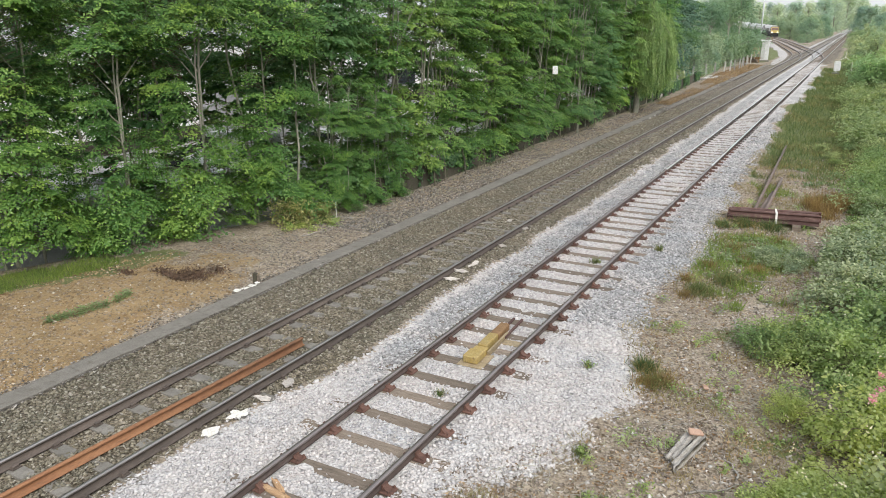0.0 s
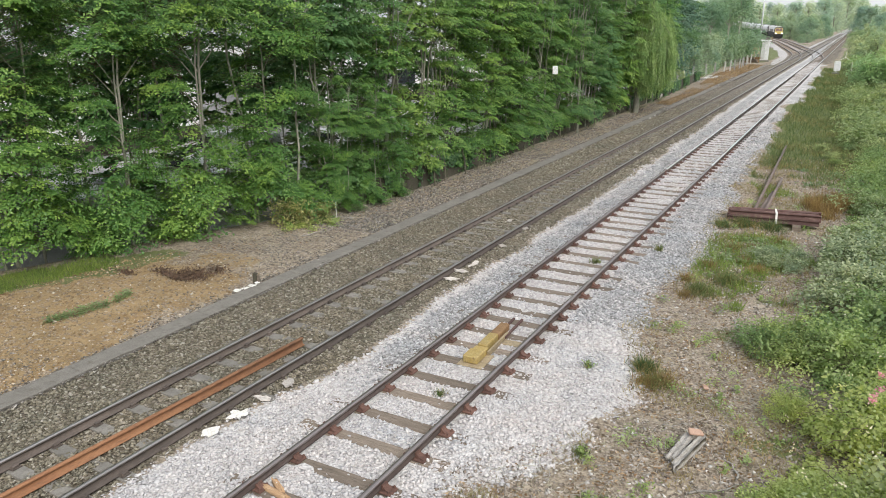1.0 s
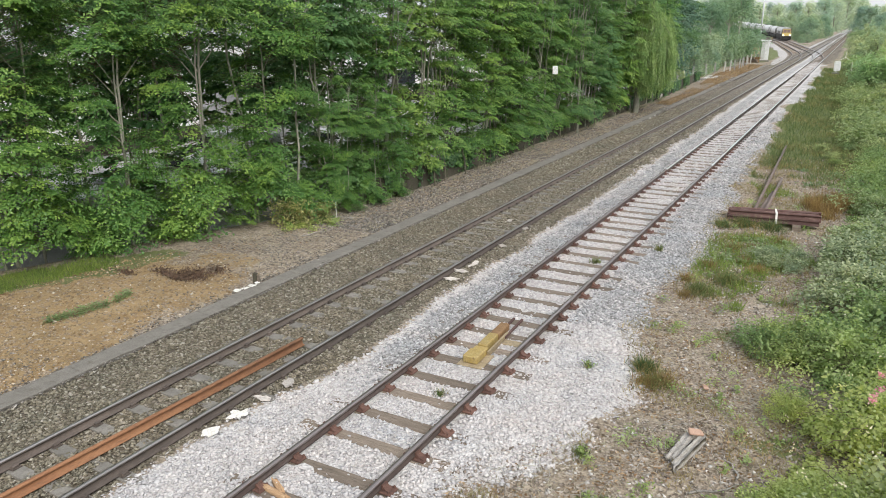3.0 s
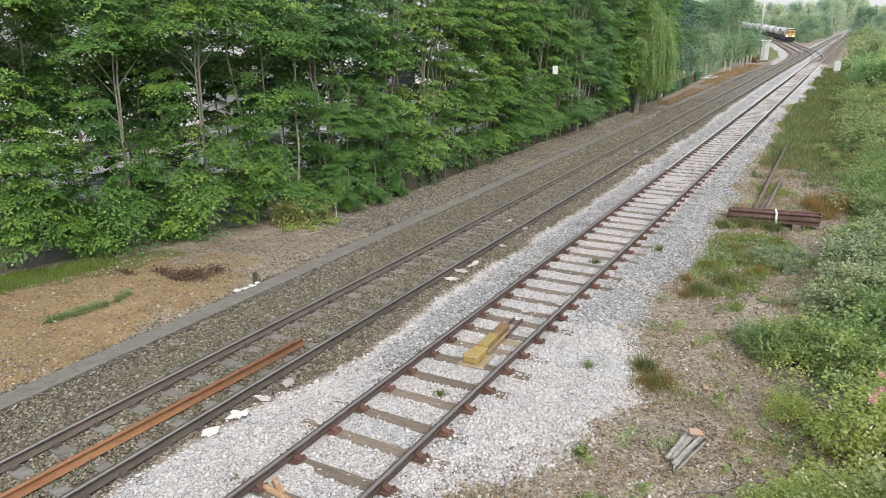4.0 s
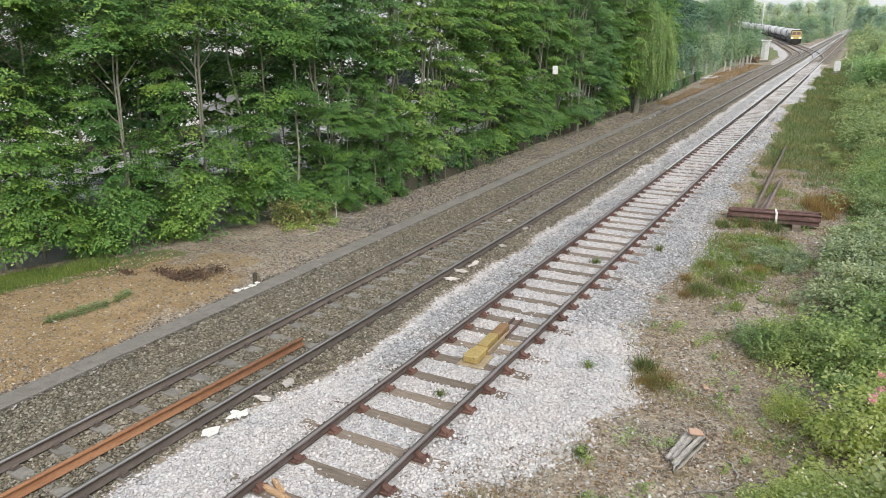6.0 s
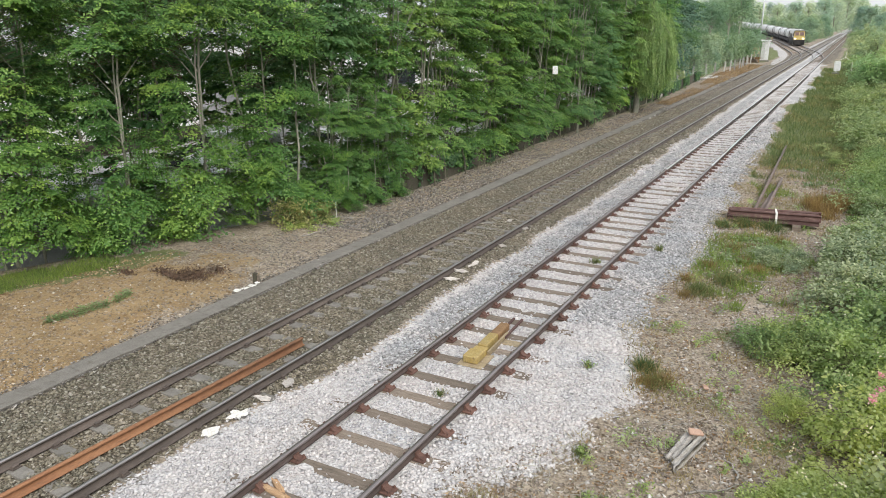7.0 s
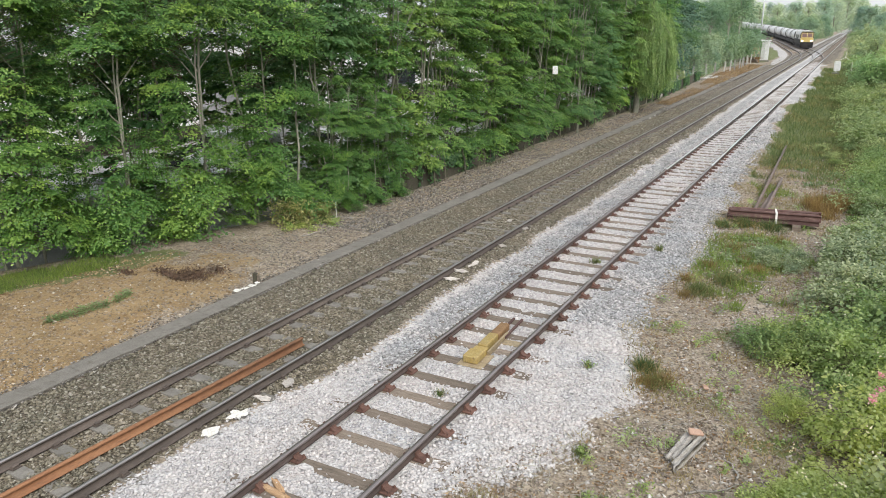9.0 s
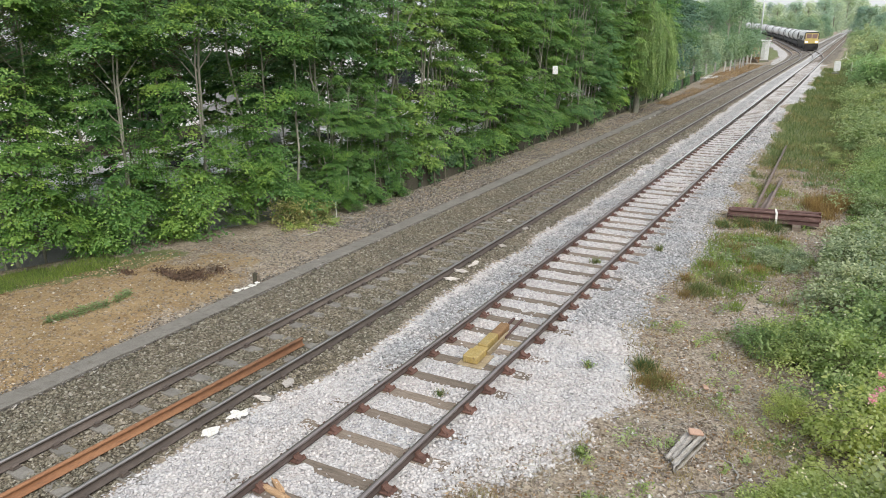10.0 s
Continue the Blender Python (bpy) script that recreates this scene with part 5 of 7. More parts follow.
def scrub():
    r = random.Random(21)
    g = "brambles beside the line"
    names = (("tangled green bramble thicket with broad leaves", 1.25, 0.78, MAT["leaf_bramble"]), ("dense light green bramble thicket", 1.25, 0.68, MAT["leaf_bramble"]), ("grey-green weedy shrub with pale leaves", 1.1, 0.8, MAT["leaf_grey"]))
    near = [bush("bramble_bush", lab, "bush", 8200, rad, tall, 0.064, mat, False, g, 26, 12) for lab, rad, tall, mat in names]
    broad = bush("broadleaf_weed", "pale grey-green broad-leaved weeds beside the brambles", "bush", 2300, 0.9, 0.65, 0.078, MAT["leaf_broad"], False, g, 20, 9)
    kinds = [bush("bramble_bush", lab, "bush", 4000, rad, tall, 0.08, MAT["leaf_thicket"] if k < 2 else mat, False, g, 20, 12) for k, (lab, rad, tall, mat) in enumerate(names)]
    rough = [bush("bramble_bush", "low muted green scrub on the verge", "bush", 2000, 1.3, 0.8, 0.13, MAT["leaf_scrub"], False, g, 20, 14), bush("bramble_bush", "low yellowish scrub with pale flower heads", "bush", 2000, 1.3, 0.75, 0.13, MAT["leaf_grey"], False, g, 20, 14)]
    y = 6.5
    while y < 72:
        step = 1.35 if y < 20 else 1.9 if y < 42 else 2.6
        x = float(scrub_edge(y)) + 1.25
        edge = 0.055 * y + 2.2
        first = True
        while x < edge:
            pick = (near if y < 14 else kinds)[2 if r.random() < (0.65 if 16 < y < 27 else 0.35 if y > 40 else 0.2) else r.randrange(2)]
            s = r.uniform(0.75, 1.0) if first else r.uniform(0.95, 1.25)
            if 16 < y < 21.5:
                s *= 0.7
            if y > 40:
                pick, s = rough[0 if r.random() < 0.75 else 1], s * 1.15
            place(pick, x + r.uniform(-0.25, 0.25), y + r.uniform(-0.4, 0.4), r.uniform(0, 360), s)
            x += step * r.uniform(0.95, 1.25)
            first = False
        y += step
    for x, y, grow in ((-0.85, 14.0, 0.5), (-0.5, 14.4, 0.6), (-0.25, 13.7, 0.6), (-0.05, 8.7, 0.5), (-0.25, 11.6, 0.35)):
        place((kinds if y > 13 else near)[r.randrange(2)], x, y, r.uniform(0, 360), grow)
    big = [bush("lineside_shrub", "tall rounded green shrub on the verge", "bush", 4600, 2.3, 2.9, 0.17, MAT["leaf_verge_haze"], False, "shrubs on the verge", 8, 14),
           bush("lineside_shrub", "tall rounded dark green shrub on the verge", "bush", 4600, 2.4, 2.6, 0.17, MAT["leaf_shrub_haze"], False, "shrubs on the verge", 8, 14)]
    for x, y, k, grow in ((1.0, 80.5, 1, 0.85), (2.6, 80, 1, 1.15), (4.4, 79, 1, 1.3), (2.0, 86, 1, 1.1), (4.5, 70, 0, 0.8), (0.6, 128, 0, 0.8), (2.4, 122, 0, 1.15), (4.6, 97, 0, 1.1), (0.2, 150, 0, 0.95), (2.2, 142, 0, 1.2), (-0.6, 178, 0, 1.1), (1.6, 172, 0, 1.3), (-0.6, 212, 0, 1.3), (1.6, 230, 0, 1.5), (4.2, 112, 0, 1.2), (5.6, 122, 1, 1.3), (4.9, 60, 0, 0.7)):
        place(big[k], x, y, r.uniform(0, 360), grow)
    for k in range(4):
        y = 66 + 5 * k
        place(big[k % 2], -15.2 - r.uniform(0, 0.6) - (0.5 if 80 < y < 96 else 0), y, r.uniform(0, 360), r.uniform(0.3, 0.48))
    for k in range(5):
        y = r.uniform(35, 42)
        place(kinds[2 if k % 3 else 0], r.uniform(-1.6, 0.8) + 0.03 * (y - 26), y, r.uniform(0, 360), r.uniform(0.3, 0.5))
    pale = bush("garden_shrub", "pale yellowish low shrub at the foot of the hedge", "bush", 2600, 0.75, 0.75, 0.075, MAT["leaf_pale"], False, "", 18, 9)
    pale.matrix_basis = pose(-14.75, 16.6, -0.05)
    small = copy_thing(pale, pose(-14.25, 17.5, -0.05, 0, 0, 100))
    small.scale = (0.7, 0.7, 0.7)
    for k in range(18):
        y = r.uniform(101, 128)
        place(rough[k % 2], r.uniform(-0.9, 1.6), y, r.uniform(0, 360), r.uniform(0.7, 1.2))
    for k in range(13):
        place(broad, r.uniform(0.1, 1.7), r.uniform(16.6, 21.4), r.uniform(0, 360), r.uniform(0.7, 1.1))
    for k in range(6):
        place(broad, r.uniform(-1.7, -0.5), r.uniform(19.2, 21.0), r.uniform(0, 360), r.uniform(0.28, 0.42))
    for k in range(8):
        y = r.uniform(21.5, 27)
        place(broad, float(scrub_edge(y)) + 0.6 + r.uniform(0, 1.9), y, r.uniform(0, 360), r.uniform(0.55, 1.0))
    for ob in (*near, *kinds, *rough, *big, broad):
        discard(ob)


scrub()


def far_tree(label, n, radius, tall, mat, leaf=0.5, low=0.12):
    tree = thing("woodland_tree", label, "tree", "distant trees")
    tubes = Tubes()
    tubes.add([(0, 0, -0.5), (0.1, 0, tall * 0.4), (0.2, 0.1, tall * 0.85)], [0.3, 0.2, 0.05], 6)
    lumps = 34
    lh = rng.uniform(low, 0.92, lumps)
    a = rng.random(lumps) * 6.28
    lr = np.interp(lh, [0, 0.4, 1], [0.75, 0.85, 0.25]) * radius * rng.uniform(0.3, 1, lumps)
    c = np.stack([np.cos(a) * lr, np.sin(a) * lr, lh * tall], 1)
    for p in c:
        tubes.add([(0.1, 0, max(0.5, p[2] - radius * 0.4)), p], [0.08, 0.02], 4)
    which = rng.integers(0, lumps, n)
    d = rng.normal(0, 1, (n, 3))
    d /= np.linalg.norm(d, axis=1)[:, None]
    P = c[which] + d * (radius * rng.uniform(0.22, 0.45, lumps))[which][:, None] * (0.6 + 0.5 * rng.random(n))[:, None]
    P[:, 2] = np.abs(P[:, 2])
    N = d * 0.8 + np.array([0, 0, 0.7]) + rng.normal(0, 0.22, (n, 3))
    ln = leaf * rng.uniform(0.65, 1.35, n)
    v, q = leaf_arrays(P, N, d + rng.normal(0, 0.8, (n, 3)), ln, ln * 0.6)
    tone = np.clip(rng.normal(0.47, 0.17, lumps)[which] + rng.normal(0, 0.05, n), 0, 1)
    part("trunk", tubes.mesh("trunk", MAT["bark"]), None, tree)
    part("crown", toned_mesh("crown", v, q, tone, mat), None, tree)
    return tree


def woods():
    r = random.Random(31)
    # crown colours here hold painted haze, stronger for the further kinds
    kinds = {
        "dark": far_tree("tall dark blue-green tree beside the line", 9000, 2.7, 13, MAT["leaf_conifer"], 0.2, 0.06),
        "round": far_tree("rounded green tree beyond the fence", 7000, 4.0, 10.5, MAT["leaf_wood_haze"], 0.28),
        "shrub": far_tree("pale grey-green bushy shrub behind the fence", 5000, 2.4, 4.8, MAT["leaf_far_haze"], 0.2, 0.05),
        "mid": far_tree("leafy light green tree near the junction", 4200, 3.8, 7.5, MAT["leaf_far_haze"], 0.36, 0.05),
        "low": far_tree("low bushy tree beside the railway", 2700, 3.4, 5.0, MAT["leaf_far_haze"], 0.36, 0.04),
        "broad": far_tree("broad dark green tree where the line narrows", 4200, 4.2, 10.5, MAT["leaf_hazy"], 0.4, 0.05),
        "wood": far_tree("hazy green tree in the distance", 2000, 5.5, 15, MAT["leaf_distant_haze"], 0.72, 0.06),
        "tall": far_tree("tall hazy blue-green tree in the distance", 1900, 6.5, 20, MAT["leaf_distant_haze"], 0.95, 0.06),
    }
    spots = (("dark", [(-15.9, 63, 0.85), (-15.8, 68, 0.95), (-16.1, 73, 1.0), (-16.6, 78.5, 1.0), (-18.5, 84, 1.0), (-20.5, 90, 1.05), (-22.5, 99, 1.0), (-25, 106, 1.0)]),
             ("shrub", [(-17.2, 90, 0.7), (-17.2, 95, 0.95), (-17.0, 100.5, 0.9), (-17.4, 107, 1.0), (-16.4, 112, 0.5)]),
             ("round", [(-19.2, 111, 0.9), (-17.3, 117, 0.95), (-16.5, 124, 1.0), (-17.2, 131, 1.0), (-21.5, 138, 1.0), (-26, 118, 1.1), (-30, 128, 1.1), (-25, 146, 1.0), (-34, 140, 1.1), (-31, 160, 1.0), (-40, 165, 1.2), (-38, 190, 1.0), (-48, 210, 1.2)]),
             ("mid", [(-14.8, 268, 1.0), (-15.2, 280, 1.1), (-19.5, 296, 0.9), (-24, 312, 0.9), (-29, 330, 0.95), (-34, 350, 1.0), (-16, 310, 1.15), (-22, 340, 1.2), (-40, 372, 1.1), (-14, 330, 1.1), (-48, 400, 1.2), (-30, 375, 1.3), (-15, 365, 1.2)]),
             ("low", [(-15.2, 244, 0.35), (-14.0, 250, 0.5), (-16.6, 259, 0.45), (3.2, 128, 0.7), (4.8, 140, 0.9), (2.8, 152, 0.75), (6, 165, 1.0), (2.6, 180, 0.9), (5, 200, 1.0), (2.2, 225, 0.9), (6, 245, 1.1), (3, 275, 1.0), (7, 300, 1.3), (2.8, 330, 1.2), (3, 380, 1.3), (12, 110, 1.0), (14, 140, 1.1), (13, 180, 1.2), (16, 230, 1.3), (10, 330, 1.5)]),
             ("broad", [(1.6, 292, 1.0), (-0.4, 352, 1.1), (-1.4, 430, 1.3), (3.6, 250, 0.75), (-20, 420, 0.95), (-16, 400, 1.0), (7, 340, 1.0)]),
             ("wood", [(-58, 430, 1.0), (-50, 445, 1.12), (-41, 440, 1.08), (-33, 455, 1.12), (-25, 430, 1.05), (-19, 450, 1.15), (-66, 470, 1.2), (-14.5, 470, 1.2), (4, 430, 0.85), (10, 470, 0.92), (-15, 540, 1.3), (-2, 540, 1.25), (-76, 450, 1.2), (-88, 480, 1.3), (-100, 470, 1.3), (14, 420, 0.85), (20, 480, 1.0), (-37, 500, 1.12), (-46, 510, 1.2), (-29, 520, 1.18)]),
             ("tall", [(-120 + 9.5 * k, 560 + 40 * (k % 3), 1.1 + 0.12 * (k % 4)) for k in range(6)] + [(-112, 690, 1.5), (-100, 720, 1.6), (-88, 700, 1.5), (-28, 640, 1.3), (-23, 600, 1.29), (-11.5, 640, 1.4), (-28, 720, 1.55), (-16, 690, 1.6), (-21, 840, 1.5), (-12, 820, 1.6), (-7, 860, 1.6), (-3, 840, 1.5), (-6, 900, 1.5), (6, 820, 1.1), (15, 840, 1.1), (24, 820, 1.2), (5, 600, 0.72), (14, 650, 0.8), (23, 600, 1.1), (-64, 640, 1.08), (-58, 630, 1.04), (-52, 640, 1.05), (-44, 620, 1.0), (-36, 650, 1.08)]))
    for kind, places in spots:
        for x, y, grow in places:
            place(kinds[kind], x + r.uniform(-0.4, 0.4), y + r.uniform(-1, 1), r.uniform(0, 360), grow * r.uniform(0.93, 1.07), -0.1)
    for ob in kinds.values():
        discard(ob)


woods()


def blades(name, xy, tall, mat, label, spread=0.35):
    """Grass: three-cornered blades that lean and taper."""
    n = len(xy)
    h = tall * (0.5 + 0.8 * rng.random(n))
    a = rng.random(n) * 6.283
    z = height(xy[:, 0], xy[:, 1]) - 0.01
    b = np.concatenate([xy, z[:, None]], 1)
    s = np.stack([np.cos(a), np.sin(a), np.zeros(n)], 1) * ((0.004 + 0.006 * rng.random(n)) * (1 + np.maximum(xy[:, 1] - 20, 0) / 40))[:, None]
    lean = rng.normal(0, spread, (n, 2)) * h[:, None]
    t = b + np.concatenate([lean, h[:, None]], 1)
    v = np.stack([b - s, b + s, t], 1)
    me = mesh_np(name, v, None, np.arange(n * 3).reshape(n, 3), mat)
    return tagged(new(name, me), label, "grass", kind="stuff")


def tuft_points(x, y, radius, n):
    a, r = rng.random(n) * 6.283, radius * np.abs(rng.normal(0, 0.55, n))
    return np.stack([x + np.cos(a) * r, y + np.sin(a) * r], 1)


MAT["grass_rust"] = leafy("reddish dry stalks", (0.19, 0.125, 0.065), (0.29, 0.2, 0.11), (0.42, 0.32, 0.19), 0.7)


def grasses():
    w = lambda x, y: np.where((zones(x, y)[3] > 0.5) & (x > pale_right(y) + 0.1) & (lattice(x, y, 0.5, 31) > 0.3), 1, 0)
    blades("grass", scatter(20000, -3.3, 0.6, 15.8, 30, w), 0.2, MAT["grass_fresh"], "rough green grass on the verge")
    w = lambda x, y: np.where((zones(x, y)[3] > 0.5) & (x > pale_right(y) + 0.2), 1, 0)
    blades("grass", scatter(58000, -4.4, 4, 30, 110, w), 0.27, MAT["grass"], "long green grass beside the track", 0.4)
    blades("dry_grass", scatter(40000, -4.4, 4, 30, 110, lambda x, y: w(x, y) * (lattice(x, y, 2.5, 61) + 0.5 * lattice(x, y, 0.6, 62) > 0.72)), 0.24, MAT["grass_dry"], "dry brownish grass beside the track", 0.45)
    w = lambda x, y: np.where((x > hedge_face(y) - 0.75) & (x < hedge_face(y) + 0.55), 1, 0) * (lattice(x, y, 1.2, 47) > 0.3)
    blades("grass", scatter(26000, -18, -14.5, 5, 11.6, w), 0.17, MAT["grass_fresh"], "green grass strip under the hedge")
    w = lambda x, y: np.where((x > pale_right(y) - 0.2) & (x < scrub_edge(y) + 0.3) & (lattice(x, y, 0.7, 41) > 0.55), 1, 0)
    blades("dry_grass", scatter(32000, -3.8, 0.8, 7, 37, w), 0.12, MAT["grass_dry"], "thin dry grass on stony ground", 0.7)
    w = lambda x, y: np.where((x > pale_right(y) - 0.1) & (x < scrub_edge(y) + 0.4) | (x < -12) & (x > hedge_face(y)) & (y > 12.5), 1, 0) * (0.2 + lattice(x, y, 0.8, 43) ** 2)
    blades("straw", scatter(72000, -15, 0.8, 7, 37, w), 0.075, MAT["straw_pale"], "pale straw and dead stalks lying on the ground", 2.5)
    blades("dry_grass", np.concatenate([tuft_points(rng.uniform(-0.9, 0.9), rng.uniform(25.2, 28.0), 0.35, 160) for _ in range(16)]), 0.42, MAT["grass_rust"], "reddish-brown dry dock and grass", 0.35)
    blades("dry_grass", np.concatenate([tuft_points(x, y, 0.28, 170) for x, y in ((-2.45, 11.5), (-2.2, 11.75), (-2.75, 16.2), (-2.9, 17.2), (-1.9, 19.6), (-2.3, 20.6), (-1.5, 18.9), (-0.8, 19.4), (-2.6, 18.6), (-1.2, 21.9))]), 0.22, MAT["grass_rust"], "reddish-brown dry grass on the verge", 0.5)
    for x, y, rad, n, tall in ((-2.62, 12.05, 0.22, 420, 0.24), (-2.35, 11.6, 0.3, 420, 0.16), (-2.75, 8.85, 0.12, 170, 0.15), (-2.1, 7.9, 0.12, 170, 0.15), (-3.5, 11.5, 0.06, 40, 0.18), (-2.4, 23.2, 0.35, 500, 0.3), (-1.6, 23.1, 0.4, 500, 0.28), (-2.9, 22.6, 0.3, 300, 0.25), (-2.5, 16.6, 0.35, 500, 0.24), (-2.0, 17.6, 0.4, 600, 0.26), (-5.35, 9.35, 0.12, 90, 0.12), (-5.2, 17.3, 0.14, 120, 0.16), (-4.0, 19.0, 0.1, 100, 0.22)):
        blades("grass_tuft", tuft_points(x, y, rad, n), tall, MAT["grass"], "small tuft of grass in the stones", 0.45)
        blades("dry_grass", tuft_points(x, y, rad * 1.2, n // 2), tall * 0.8, MAT["grass_dry"], "dry stalks in a tuft of grass", 0.55)



def wall_growth():
    """Ivy hanging over the low wall, dead stalks at its foot, rusty bracken further along."""
    n = 15000
    y = rng.uniform(19.5, 84, n)
    keep = lattice(y * 0 + 3.3, y, 1.5, 81) + 0.25 * lattice(y * 0, y, 0.4, 82) > 0.55
    y = y[keep]
    n = len(y)
    z = 0.84 - np.abs(rng.normal(0, 0.32, n)) * (0.3 + 1.1 * lattice(y * 0, y, 0.7, 83))
    P = np.stack([wall_line(y) + 0.07 + np.abs(rng.normal(0, 0.09, n)), y, np.maximum(z, 0.02)], 1)
    ln = rng.uniform(0.07, 0.13, n) * (1 + y / 90)
    v, q = leaf_arrays(P, np.array([1.0, -0.3, 0.6]) + rng.normal(0, 0.4, (n, 3)), np.array([0.2, 0, -1.0]) + rng.normal(0, 0.6, (n, 3)), ln, ln * 0.7)
    tagged(new("ivy", mesh_np("ivy", v, q, None, MAT["leaf_ivy"])), "dark green creeper hanging over the low wall", "ivy", kind="stuff")
    foot = lambda x, y: np.where((x > wall_line(y) + 0.06) & (x < wall_line(y) + 0.55), 1, 0) * (lattice(x, y, 1.1, 84) > 0.45)
    blades("dry_grass", scatter(5000, -14.6, -12.4, 20, 60, foot), 0.24, MAT["straw_pale"], "dead pale stalks at the foot of the low wall", 0.4)
    blades("grass", scatter(6000, -14.9, -12.4, 20, 84, foot), 0.2, MAT["grass"], "dull green weeds at the foot of the low wall", 0.4)
    lying = lambda x, y: np.where((x > wall_line(y) + 0.1) & (x < -12.0), 1, 0) * (lattice(x, y, 1.3, 85) > 0.45)
    blades("straw", scatter(15000, -14.2, -12.0, 17, 62, lying), 0.07, MAT["straw_pale"], "pale straw lying along the bank", 2.4)
    rusty = lambda x, y: np.where((x > hedge_face(y) - 0.1) & (x < -12.0), 1, 0) * (lattice(x, y, 1.8, 86) > 0.16)
    blades("dry_grass", scatter(21000, -14.9, -12.0, 57, 118, rusty), 0.16, MAT["bracken"], "low rusty brown dead weeds beside the trough", 0.7)


grasses()
wall_growth()
single_stones()


# ---- low wall under the trees ----
def low_wall():
    wall = thing("low_wall", "low dark mossy concrete panel wall behind the tree stems", "wall", kind="structure")
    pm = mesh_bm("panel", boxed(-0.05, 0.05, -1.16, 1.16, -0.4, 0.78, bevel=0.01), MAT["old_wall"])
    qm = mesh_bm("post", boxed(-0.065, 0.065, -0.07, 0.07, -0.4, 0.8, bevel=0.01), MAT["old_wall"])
    y = 20.1
    while y < 84:
        a, b = float(wall_line(y)), float(wall_line(y + 2.4))
        turn = -math.degrees(math.atan2(b - a, 2.4))
        part("panel", pm, None, wall, at=pose((a + b) / 2, y + 1.2, 0, 0, 0, turn))
        part("post", qm, None, wall, at=pose(a, y, 0))
        y += 2.4


low_wall()


MAT["old_stem"] = surface("dull brown stem bark", (0.13, 0.115, 0.085), (0.2, 0.18, 0.14), (0.09, 0.1, 0.06), 3, 25, 0.95, 0, 0.8, 0.01, (4, 4, 1))


def bare_stems():
    """Thin leaning stems that rise in front of the low wall into the leaves."""
    r = random.Random(77)
    y = 20.4
    while y < 46:
        lean, tall = r.uniform(-0.5, 0.5), r.uniform(0.9, 1.5)
        t = Tubes()
        t.add([(0, 0, -0.15), (r.uniform(-0.06, 0.06), lean * 0.3, tall * 0.4), (-0.15, lean * 0.7, tall * 0.75), (-0.3, lean, tall)], [0.032, 0.026, 0.02, 0.01], 6)
        t.add([(r.uniform(-0.05, 0.05), lean * 0.3, tall * 0.4), (-0.05, lean - r.uniform(0.3, 0.6), tall * 0.9)], [0.016, 0.006], 4)
        ob = new("tree_stem", t.mesh("tree_stem", MAT["old_stem"]))
        ob.matrix_basis = pose(float(wall_line(y)) + r.uniform(0.2, 0.45), y, 0)
        tagged(ob, "thin bare leaning stem in front of the low wall", "tree stem", "bare stems by the wall")
        y += r.uniform(0.7, 2.2)


bare_stems()


# ---- small things by the line ----
def loose_rail(name, label, x0, y0, x1, y1, z, mat, group="", tip=0.0, profile=FLAT):
    length = math.hypot(x1 - x0, y1 - y0)
    ob = new(name, swept_rail(profile, straight(0, [-length / 2, length / 2]), mat))
    bm = bmesh.new()
    bm.from_mesh(ob.data)
    bmesh.ops.holes_fill(bm, edges=[e for e in bm.edges if e.is_boundary])
    bm.to_mesh(ob.data)
    bm.free()
    ob.matrix_basis = pose((x0 + x1) / 2, (y0 + y1) / 2, z, 0, tip, -math.degrees(math.atan2(x1 - x0, y1 - y0)))
    return tagged(ob, label, "rail", group)


loose_rail("loose_rail", "orange rusted spare rail lying between the running rails", -8.97, 1.3, -8.62, 9.74, 0.045, MAT["rust"])
loose_rail("loose_rail", "long brown rusted rail lying in the grass", -2.3, 24.6, -2.54, 39.3, -0.1, MAT["dull_rust"], "old rails on the verge", 0, BULL)
loose_rail("loose_rail", "short brown rusted rail lying in dry grass", -2.0, 24.7, -2.0, 30.9, -0.14, MAT["dull_rust"], "old rails on the verge", 0, BULL)
loose_rail("loose_rail", "thin brown rusted rail beside the long one", -2.2, 25.2, -2.1, 28.6, -0.12, MAT["dull_rust"], "old rails on the verge", 70)


